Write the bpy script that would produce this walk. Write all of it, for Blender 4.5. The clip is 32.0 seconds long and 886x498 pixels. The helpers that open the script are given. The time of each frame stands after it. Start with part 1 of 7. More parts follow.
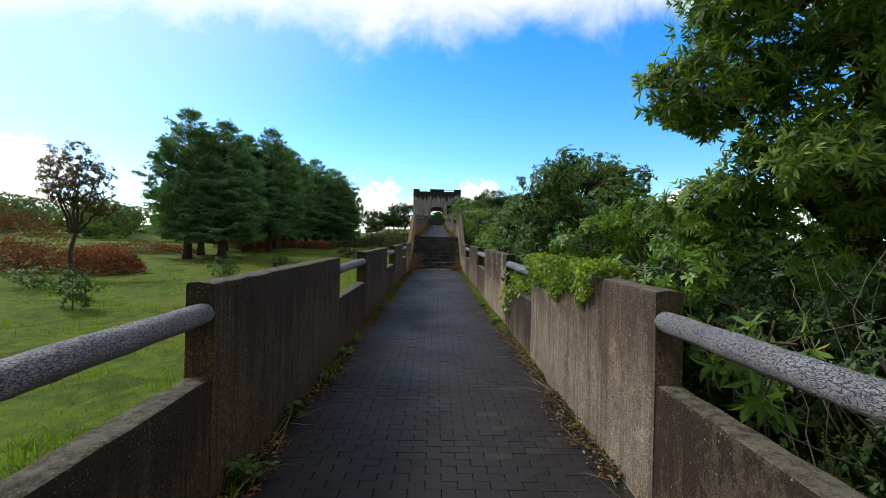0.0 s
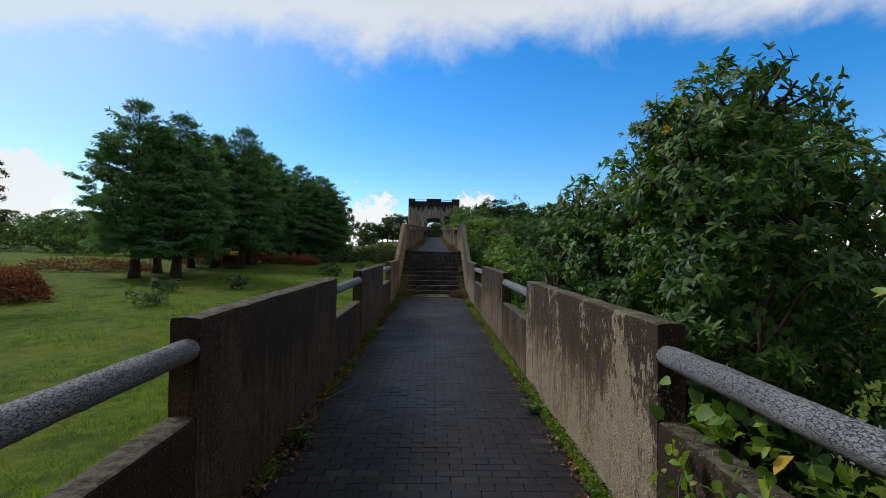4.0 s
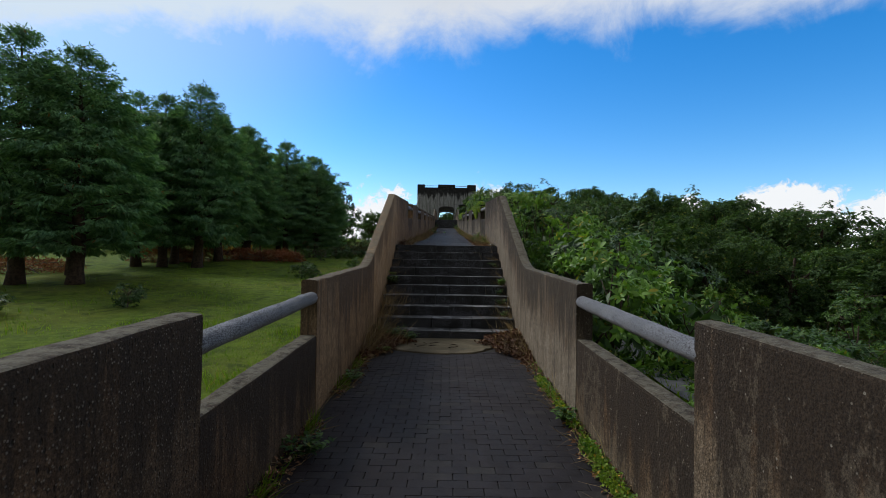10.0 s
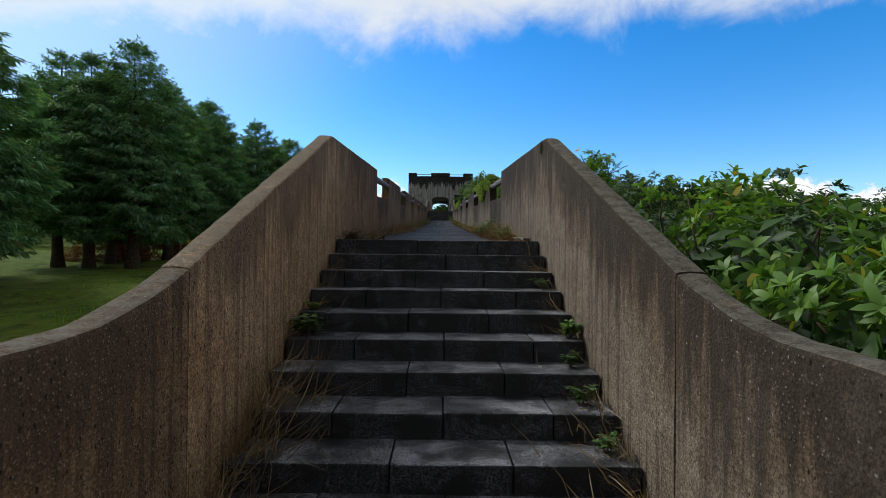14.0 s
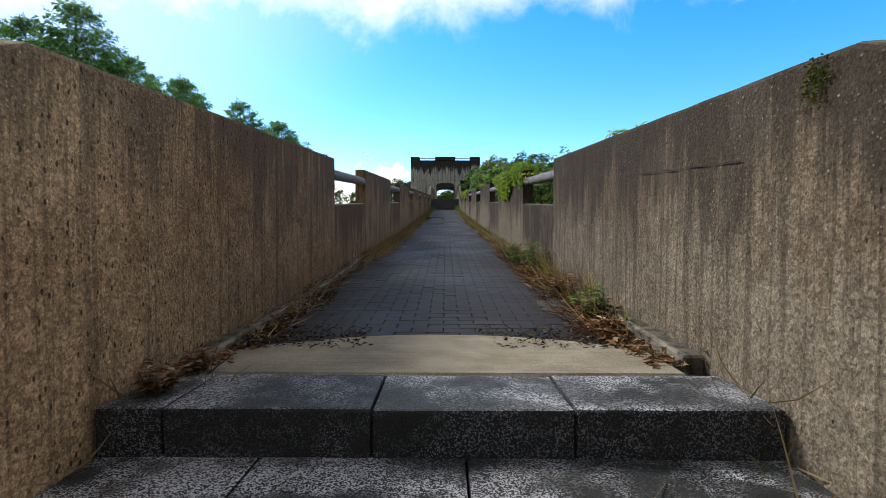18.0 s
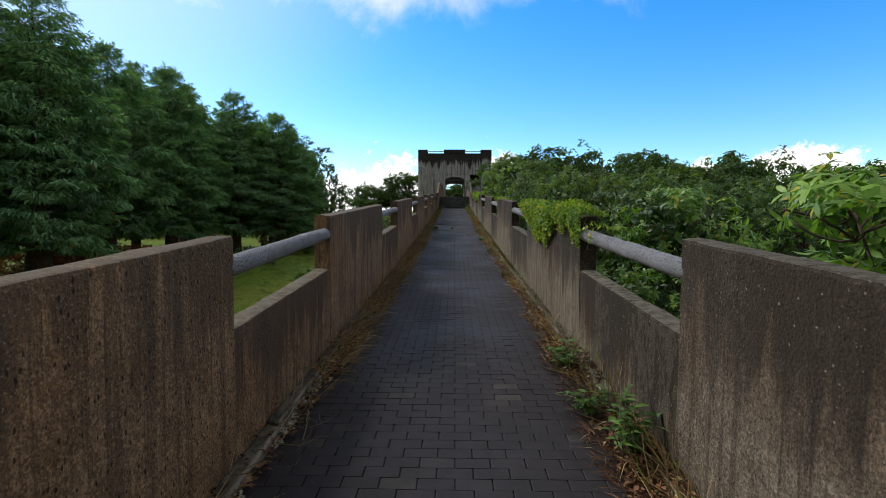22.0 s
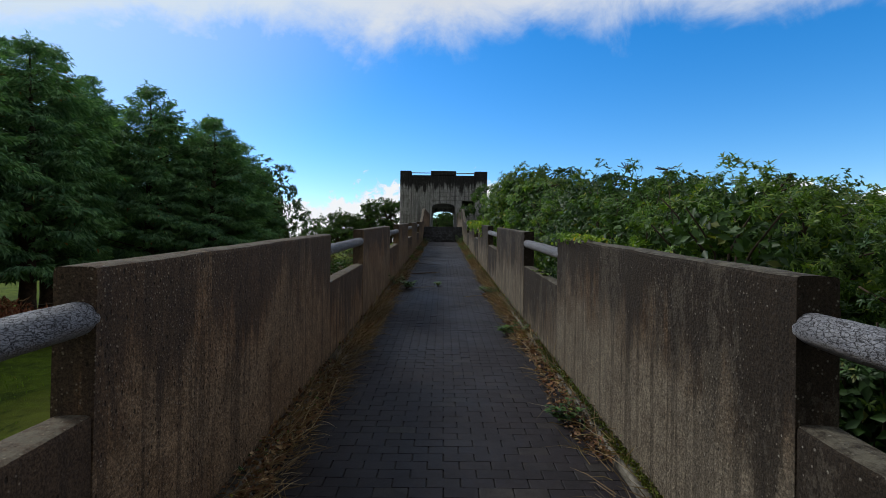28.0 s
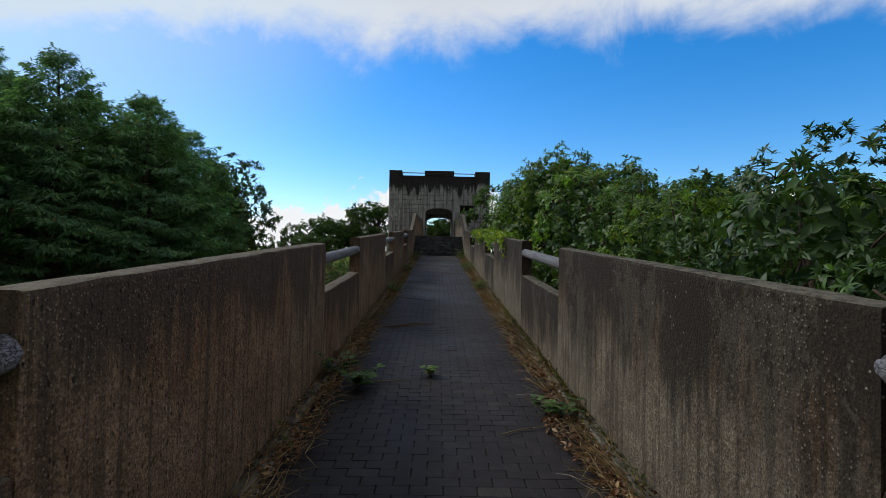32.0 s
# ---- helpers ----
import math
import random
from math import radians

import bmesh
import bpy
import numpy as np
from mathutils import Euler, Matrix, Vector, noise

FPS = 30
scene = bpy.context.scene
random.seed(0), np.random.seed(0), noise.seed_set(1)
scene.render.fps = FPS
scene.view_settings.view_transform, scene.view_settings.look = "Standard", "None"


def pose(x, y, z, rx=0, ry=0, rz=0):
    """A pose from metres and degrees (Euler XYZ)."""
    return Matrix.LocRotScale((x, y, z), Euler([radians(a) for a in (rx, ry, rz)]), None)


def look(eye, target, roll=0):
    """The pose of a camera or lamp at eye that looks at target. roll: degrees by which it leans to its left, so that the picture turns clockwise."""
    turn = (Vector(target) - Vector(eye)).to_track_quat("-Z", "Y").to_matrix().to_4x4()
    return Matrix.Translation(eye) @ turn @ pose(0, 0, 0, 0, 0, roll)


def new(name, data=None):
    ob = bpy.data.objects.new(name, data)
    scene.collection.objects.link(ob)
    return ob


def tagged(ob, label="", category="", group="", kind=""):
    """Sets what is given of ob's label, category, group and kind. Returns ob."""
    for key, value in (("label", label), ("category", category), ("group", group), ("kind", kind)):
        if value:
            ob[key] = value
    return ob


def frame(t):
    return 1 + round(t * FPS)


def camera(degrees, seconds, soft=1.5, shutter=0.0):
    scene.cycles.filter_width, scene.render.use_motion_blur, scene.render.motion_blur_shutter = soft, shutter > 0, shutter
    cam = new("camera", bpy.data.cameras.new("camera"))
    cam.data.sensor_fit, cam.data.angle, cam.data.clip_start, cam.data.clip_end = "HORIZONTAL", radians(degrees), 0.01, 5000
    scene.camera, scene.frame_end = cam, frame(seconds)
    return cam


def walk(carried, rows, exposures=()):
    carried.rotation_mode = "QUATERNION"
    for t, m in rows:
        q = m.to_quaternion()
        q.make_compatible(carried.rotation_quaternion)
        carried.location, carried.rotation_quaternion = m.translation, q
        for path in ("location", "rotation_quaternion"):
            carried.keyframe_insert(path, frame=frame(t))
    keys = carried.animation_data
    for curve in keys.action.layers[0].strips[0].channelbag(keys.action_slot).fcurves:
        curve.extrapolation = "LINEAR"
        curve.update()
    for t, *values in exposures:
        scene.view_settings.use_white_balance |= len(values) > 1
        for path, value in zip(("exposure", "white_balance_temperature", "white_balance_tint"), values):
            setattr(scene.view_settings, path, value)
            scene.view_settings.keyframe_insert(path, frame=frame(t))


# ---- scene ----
# camera and walk
cam = camera(84.9, 32.0, soft=0.6)
PATH = [
    (0.0, -0.008, 0.000, 1.477, -0.84, 0.36, -1.11),
    (0.5, -0.020, 0.654, 1.515, -0.76, 0.66, -1.19),
    (1.0, -0.034, 1.304, 1.552, -0.78, 1.05, -1.30),
    (1.5, -0.045, 1.963, 1.589, -0.79, 1.15, -1.38),
    (2.0, -0.049, 2.647, 1.624, -1.12, 1.36, -1.49),
    (2.5, -0.043, 3.363, 1.657, -1.45, 1.55, -1.43),
    (4.5, 0.012, 6.392, 1.765, -1.11, 1.95, -0.82),
    (5.0, 0.003, 7.156, 1.778, -1.11, 2.09, -0.83),
    (5.5, -0.013, 7.926, 1.788, -1.53, 2.22, -0.93),
    (6.0, -0.027, 8.695, 1.802, -1.69, 2.35, -0.98),
    (6.5, -0.040, 9.463, 1.824, -1.46, 2.42, -1.08),
    (7.0, -0.051, 10.231, 1.851, -1.17, 2.28, -1.05),
    (7.5, -0.056, 10.997, 1.881, -0.62, 1.93, -1.07),
    (8.0, -0.047, 11.758, 1.915, -0.53, 1.73, -1.02),
    (8.5, -0.031, 12.518, 1.952, -0.21, 1.61, -1.02),
    (9.0, -0.019, 13.284, 1.983, -0.25, 1.46, -1.00),
    (9.5, -0.016, 14.078, 1.999, 0.11, 1.15, -0.95),
    (10.0, -0.017, 14.890, 2.005, 0.29, 1.05, -0.84),
    (10.5, -0.019, 15.682, 2.010, 0.64, 0.97, -0.69),
    (11.0, -0.017, 16.417, 2.022, 0.53, 1.13, -0.59),
    (11.5, -0.011, 17.072, 2.042, 0.29, 1.32, -0.70),
    (12.0, -0.003, 17.714, 2.066, 0.09, 1.09, -0.82),
    (12.5, 0.008, 18.399, 2.092, -0.10, 0.95, -0.76),
    (13.0, 0.021, 19.101, 2.121, -0.15, 0.92, -0.69),
    (13.5, 0.030, 19.796, 2.145, -0.49, 0.72, -0.73),
    (15.5, 0.030, 22.462, 2.193, 0.38, -0.41, -0.16),
    (16.0, 0.022, 23.020, 2.275, 0.18, -0.46, -0.22),
    (16.5, 0.023, 23.448, 2.423, 0.11, -0.62, -0.32),
    (17.0, 0.026, 23.805, 2.593, -0.11, -0.98, -0.24),
    (17.5, 0.023, 24.146, 2.743, 0.24, -1.33, -0.22),
    (18.0, 0.018, 24.464, 2.880, 0.27, -1.55, -0.14),
    (18.5, 0.013, 24.776, 2.996, 0.72, -1.54, -0.16),
    (19.0, 0.005, 25.077, 3.105, 0.94, -1.69, -0.28),
    (19.5, -0.008, 25.361, 3.220, 1.14, -2.34, -0.25),
    (20.0, -0.024, 25.651, 3.344, 1.35, -2.75, -0.39),
    (20.5, -0.046, 25.966, 3.497, 1.23, -3.27, -0.25),
    (21.0, -0.057, 26.315, 3.638, 1.33, -3.53, -0.15),
    (21.5, -0.032, 26.698, 3.728, 1.42, -3.29, -0.22),
    (22.0, -0.004, 27.164, 3.785, 1.33, -2.89, -0.28),
    (22.5, -0.005, 27.792, 3.804, 1.46, -2.29, -0.40),
    (23.0, -0.015, 28.487, 3.815, 1.28, -1.68, -0.46),
    (23.5, -0.027, 29.175, 3.861, 1.36, -1.03, -0.55),
    (24.0, -0.038, 29.881, 3.917, 1.06, -0.55, -0.66),
    (24.5, -0.036, 30.606, 3.961, 0.98, -0.08, -0.63),
    (25.0, -0.027, 31.341, 4.000, 1.07, 0.41, -0.59),
    (25.5, -0.015, 32.055, 4.052, 1.02, 0.60, -0.60),
    (27.5, 0.013, 34.848, 4.288, 0.42, 0.59, -0.75),
    (28.0, -0.016, 35.573, 4.322, -0.07, 0.56, -0.81),
    (28.5, -0.035, 36.299, 4.363, -0.60, 0.62, -0.91),
    (29.0, -0.038, 37.023, 4.416, -0.89, 0.57, -0.93),
    (29.5, -0.021, 37.750, 4.483, -0.86, 0.42, -0.99),
    (30.0, -0.016, 38.481, 4.542, -1.02, 0.41, -0.98),
    (30.5, -0.039, 39.216, 4.580, -1.06, 0.93, -0.83),
    (31.0, -0.049, 39.938, 4.634, -1.15, 1.24, -0.94),
    (31.5, -0.052, 40.651, 4.698, -0.75, 1.49, -1.06),
    (32.0, -0.054, 41.365, 4.762, -0.69, 1.40, -1.16),
]
walk(cam, [(t, pose(x, y, z, 90 + pitch, roll, yaw)) for t, x, y, z, yaw, pitch, roll in PATH],
     exposures=[(0.0, 0.40, 6500, 10), (1.0, 0.1, 6450, 10), (2.0, -0.1, 6400, 10), (6.0, -0.12, 6250, 10), (13.5, -0.12, 6200, 10), (15.5, 0.68, 6450, 10), (18.5, 0.70, 6450, 10), (19.2, 0.58, 6450, 10), (20.0, 0.40, 6450, 10),
                (22.0, 0.33, 6500, 10), (23.0, 0.2, 6500, 10), (25.0, -0.08, 6300, 10), (28.0, -0.14, 6200, 10), (32.0, -0.14, 6250, 10)])

# ---- plan: x across, y along the walkway, z up ----
HALF, THICK = 1.18, 0.15            # half the clear width, thickness of the parapets
S1, S2 = 0.0297, 0.0725               # slopes of the lower and the upper walk
STAIR_Y, TREAD, RISE, STEPS = 22.82, 0.362, 0.165, 10
LAND_Y, LAND_Z = 26.08, 2.295
STAIR2_Y, STAIR2_Z, RISE2, STEPS2 = 63.6, 4.995, 0.165, 6
UP_Y = [20.0, 27.2, 31.2, 36.6, 45.6, 54.0, 63.6, 90.0]        # the upper walk sags a little between its ends
UP_Z = [2.28, 2.28, 2.55, 2.87, 3.54, 4.20, 4.995, 6.4]
SUN_DIR = Vector((-0.64, 0.38, 0.69)).normalized()


def floor_low(y):
    return S1 * y


def floor_up(y):
    return lerp(y, UP_Y, UP_Z)


def top_low(y):
    return 1.21 + S1 * y


def top_up(y):
    return 3.441 + S2 * (y - 25.9)


def lerp(x, xs, ys):
    return float(np.interp(x, xs, ys))


def ground_z(x, y):
    """Height of the land beside the walk: a meadow on one side, a lower dell on the other."""
    left = lerp(y, [-60, 0, 15, 35, 45, 64, 82, 120, 400], [-1.2, -0.5, -0.22, 0.66, 1.15, 2.1, 5.2, 6.2, 6.0])
    right = lerp(y, [-60, 0, 15, 35, 45, 64, 82, 120, 400], [-1.6, -1.0, -1.0, -1.3, -1.0, 0.6, 4.9, 6.2, 6.0])
    w = min(max((x + 1.5) / 3.0, 0.0), 1.0)
    z = left * (1 - w) + right * w
    if x > 4:
        z -= 0.09 * min(x - 4, 14)
    if x < -8 and y > 50:                           # the bank by the tower falls away to a flat field
        z -= min((-8 - x) / 8, 1.0) * max(z - 1.3, 0.0) * lerp(y, [50, 66, 95, 130], [0.0, 0.85, 0.85, 0.0])
    if x < -22:
        z += 0.02 * min(-22 - x, 60)
    d = max(abs(x) - 2.5, 0.0)
    z += min(d * 0.05, 0.35) * (noise.noise(Vector((x * 0.11, y * 0.11, 3.0))) + 0.5 * noise.noise(Vector((x * 0.4, y * 0.4, 8.0))))
    return z


# ---- world, sun, exposure ----
world = bpy.data.worlds.new("sky")
scene.world = world
world.use_nodes = True
wn, wl = world.node_tree.nodes, world.node_tree.links
wn.clear()


def wnode(kind, **kw):
    n = wn.new(kind)
    for k, v in kw.items():
        setattr(n, k, v)
    return n


def wmath(op, a, b=None, c=None, clamp=False):
    n = wnode("ShaderNodeMath", operation=op, use_clamp=clamp)
    for i, v in enumerate((a, b, c)):
        if v is None:
            continue
        if isinstance(v, (int, float)):
            n.inputs[i].default_value = v
        else:
            wl.new(v, n.inputs[i])
    return n.outputs[0]


def wsmooth(x, lo, hi):
    n = wnode("ShaderNodeMapRange", interpolation_type="SMOOTHSTEP")
    wl.new(x, n.inputs[0])
    n.inputs[1].default_value, n.inputs[2].default_value = lo, hi
    return n.outputs[0]


def wnoise(vec, scale, detail, rough=0.55, dist=0.0):
    n = wnode("ShaderNodeTexNoise")
    n.inputs["Scale"].default_value, n.inputs["Detail"].default_value = scale, detail
    n.inputs["Roughness"].default_value, n.inputs["Distortion"].default_value = rough, dist
    wl.new(vec, n.inputs["Vector"])
    return n.outputs[0]


sky = wnode("ShaderNodeTexSky", sky_type="NISHITA", sun_disc=False)
sky.sun_elevation = math.asin(SUN_DIR.z)
sky.sun_rotation = math.atan2(SUN_DIR.x, SUN_DIR.y)
sky.air_density, sky.dust_density, sky.ozone_density = 1.0, 0.4, 3.0
hue = wnode("ShaderNodeHueSaturation")
hue.inputs["Hue"].default_value = 0.502
hue.inputs["Saturation"].default_value = 1.42
hue.inputs["Value"].default_value = 1.28
wl.new(sky.outputs[0], hue.inputs["Color"])
tc = wnode("ShaderNodeTexCoord")
sep = wnode("ShaderNodeSeparateXYZ")
wl.new(tc.outputs["Generated"], sep.inputs[0])
dx, dy, dz = sep.outputs[0], sep.outputs[1], sep.outputs[2]
flat = wnode("ShaderNodeCombineXYZ")
inv = wmath("DIVIDE", 1.0, wmath("ADD", wmath("MAXIMUM", dz, 0.0), 0.12))
wl.new(wmath("MULTIPLY", dx, inv), flat.inputs[0])
wl.new(wmath("MULTIPLY", dy, inv), flat.inputs[1])
# the high deck of cloud overhead, with a ragged edge
big = wnoise(flat.outputs[0], 0.9, 8, 0.62, 0.5)
fine = wnoise(tc.outputs["Generated"], 6.0, 9, 0.65, 0.5)
ahead = wmath("DIVIDE", dz, wmath("MAXIMUM", dy, 0.06))
edge = wmath("ADD", ahead, wmath("ADD", wmath("MULTIPLY", wmath("SUBTRACT", big, 0.5), 0.34), wmath("MULTIPLY", wmath("SUBTRACT", fine, 0.5), 0.20)))
edge = wmath("ADD", edge, wmath("MULTIPLY", dx, -0.085))
deck = wsmooth(edge, 0.41, 0.55)
# low heaps of cloud along the horizon
low = wmath("ADD", wmath("MULTIPLY", wnoise(tc.outputs["Generated"], 13.0, 9, 0.6, 0.25), 0.65), wmath("MULTIPLY", wnoise(tc.outputs["Generated"], 46.0, 8, 0.62, 0.8), 0.35))
side = wmath("DIVIDE", dx, wmath("MAXIMUM", dy, 0.06))
heaps = None
for cx, cz, rx, rz in ((0.085, 0.065, 0.065, 0.095), (0.50, 0.08, 0.05, 0.075), (0.70, 0.09, 0.13, 0.085), (0.98, 0.07, 0.2, 0.075), (-0.15, 0.05, 0.14, 0.095), (-0.30, 0.03, 0.16, 0.08),
                       (-0.86, 0.12, 0.14, 0.13), (-1.05, 0.2, 0.2, 0.10), (-1.5, 0.1, 0.4, 0.16), (1.5, 0.06, 0.4, 0.09)):
    ux = wmath("DIVIDE", wmath("SUBTRACT", side, cx), rx)
    uz = wmath("DIVIDE", wmath("SUBTRACT", ahead, cz), rz)
    ball = wmath("SUBTRACT", 1.0, wmath("SQRT", wmath("ADD", wmath("MULTIPLY", ux, ux), wmath("MULTIPLY", uz, uz))))
    heaps = ball if heaps is None else wmath("MAXIMUM", heaps, ball)
heaps = wsmooth(wmath("ADD", wmath("MAXIMUM", heaps, -1.0), wmath("MULTIPLY", wmath("SUBTRACT", low, 0.5), 2.3)), 0.05, 0.24)
heaps = wmath("MULTIPLY", heaps, wmath("MULTIPLY", wsmooth(dz, -0.02, 0.02), wsmooth(dy, 0.0, 0.1)))
# a bright veil towards the sun
sund = wnode("ShaderNodeVectorMath", operation="DOT_PRODUCT")
wl.new(tc.outputs["Generated"], sund.inputs[0])
sund.inputs[1].default_value = SUN_DIR
veil = wmath("MULTIPLY", wsmooth(sund.outputs["Value"], 0.62, 1.02), 0.6)
cover = wmath("MAXIMUM", wmath("MAXIMUM", deck, heaps), veil)
# clouds: bright at their edges, greyer where the deck is thick overhead
ramp = wnode("ShaderNodeMixRGB")
thick = wmath("ADD", dz, wmath("MULTIPLY", wmath("MAXIMUM", wmath("MULTIPLY", dy, -1.0), 0.0), 0.9))
wl.new(wsmooth(wmath("ADD", thick, wmath("MULTIPLY", wmath("SUBTRACT", big, 0.5), 0.3)), 0.42, 0.80), ramp.inputs[0])
ramp.inputs[1].default_value = (5.3, 5.5, 5.8, 1)
ramp.inputs[2].default_value = (2.15, 2.2, 2.3, 1)
white = wnode("ShaderNodeMixRGB")
wl.new(heaps, white.inputs[0])
wl.new(ramp.outputs[0], white.inputs[1])
white.inputs[2].default_value = (6.7, 6.7, 6.6, 1)
haze = wnode("ShaderNodeMixRGB")
wl.new(veil, haze.inputs[0])
wl.new(white.outputs[0], haze.inputs[1])
haze.inputs[2].default_value = (4.3, 5.6, 6.6, 1)
back = wnode("ShaderNodeMixRGB", blend_type="MULTIPLY")
back.inputs[0].default_value = 1.0
shade = wnode("ShaderNodeCombineXYZ")
grey = wmath("SUBTRACT", 1.0, wmath("MULTIPLY", wsmooth(wmath("MULTIPLY", dy, -1.0), -0.15, 0.6), 0.10))
for k in range(3):
    wl.new(grey, shade.inputs[k])
wl.new(haze.outputs[0], back.inputs[1])
wl.new(shade.outputs[0], back.inputs[2])
mix = wnode("ShaderNodeMixRGB")
wl.new(cover, mix.inputs[0])
wl.new(hue.outputs[0], mix.inputs[1])
wl.new(back.outputs[0], mix.inputs[2])
bg = wnode("ShaderNodeBackground")
bg.inputs[1].default_value = 0.15
wl.new(mix.outputs[0], bg.inputs[0])
wout = wnode("ShaderNodeOutputWorld")
wl.new(bg.outputs[0], wout.inputs[0])

sun = new("sun", bpy.data.lights.new("sun", "SUN"))
sun.data.energy, sun.data.angle, sun.data.color = 2.3, radians(16), (1.0, 0.96, 0.88)
sun.matrix_world = look(SUN_DIR * 100, (0, 0, 0))

# ---- materials ----


def mat(name):
    m = bpy.data.materials.new(name)
    m.use_nodes = True
    t = m.node_tree
    t.nodes.clear()
    out = t.nodes.new("ShaderNodeOutputMaterial")
    b = t.nodes.new("ShaderNodeBsdfPrincipled")
    t.links.new(b.outputs[0], out.inputs[0])
    return m, t, b, out


def N(t, kind, **kw):
    n = t.nodes.new(kind)
    for k, v in kw.items():
        setattr(n, k, v)
    return n


def put(t, v, socket):
    if isinstance(v, (int, float)):
        socket.default_value = v
    elif isinstance(v, tuple):
        socket.default_value = (*v, 1) if len(v) == 3 and socket.type == "RGBA" else v
    else:
        t.links.new(v, socket)


def M(t, op, a, b=0.0, clamp=False):
    n = N(t, "ShaderNodeMath", operation=op, use_clamp=clamp)
    put(t, a, n.inputs[0])
    put(t, b, n.inputs[1])
    return n.outputs[0]


def where(t, scale=(1, 1, 1)):
    """World position, stretched."""
    g = N(t, "ShaderNodeNewGeometry")
    m = N(t, "ShaderNodeVectorMath", operation="MULTIPLY")
    t.links.new(g.outputs["Position"], m.inputs[0])
    m.inputs[1].default_value = scale
    return m.outputs[0]


def NZ(t, vec, scale, detail=4, rough=0.55, dist=0.0):
    n = N(t, "ShaderNodeTexNoise")
    t.links.new(vec, n.inputs["Vector"])
    n.inputs["Scale"].default_value, n.inputs["Detail"].default_value = scale, detail
    n.inputs["Roughness"].default_value, n.inputs["Distortion"].default_value = rough, dist
    return n.outputs[0]


def VOR(t, vec, scale, feature="F1", rand=1.0):
    n = N(t, "ShaderNodeTexVoronoi", feature=feature)
    t.links.new(vec, n.inputs["Vector"])
    n.inputs["Scale"].default_value, n.inputs["Randomness"].default_value = scale, rand
    return n


def STEP(t, x, lo, hi, a=0.0, b=1.0):
    n = N(t, "ShaderNodeMapRange", interpolation_type="SMOOTHSTEP")
    t.links.new(x, n.inputs[0])
    for i, v in enumerate((lo, hi, a, b)):
        n.inputs[i + 1].default_value = v
    return n.outputs[0]


def MIX(t, f, a, b, blend="MIX"):
    n = N(t, "ShaderNodeMixRGB", blend_type=blend)
    put(t, f, n.inputs[0])
    put(t, a, n.inputs[1])
    put(t, b, n.inputs[2])
    return n.outputs[0]


def BUMP(t, b, h, dist, strength=1.0, below=None):
    n = N(t, "ShaderNodeBump")
    n.inputs["Strength"].default_value, n.inputs["Distance"].default_value = strength, dist
    t.links.new(h, n.inputs["Height"])
    if below:
        t.links.new(below, n.inputs["Normal"])
    t.links.new(n.outputs[0], b.inputs["Normal"])
    return n.outputs[0]


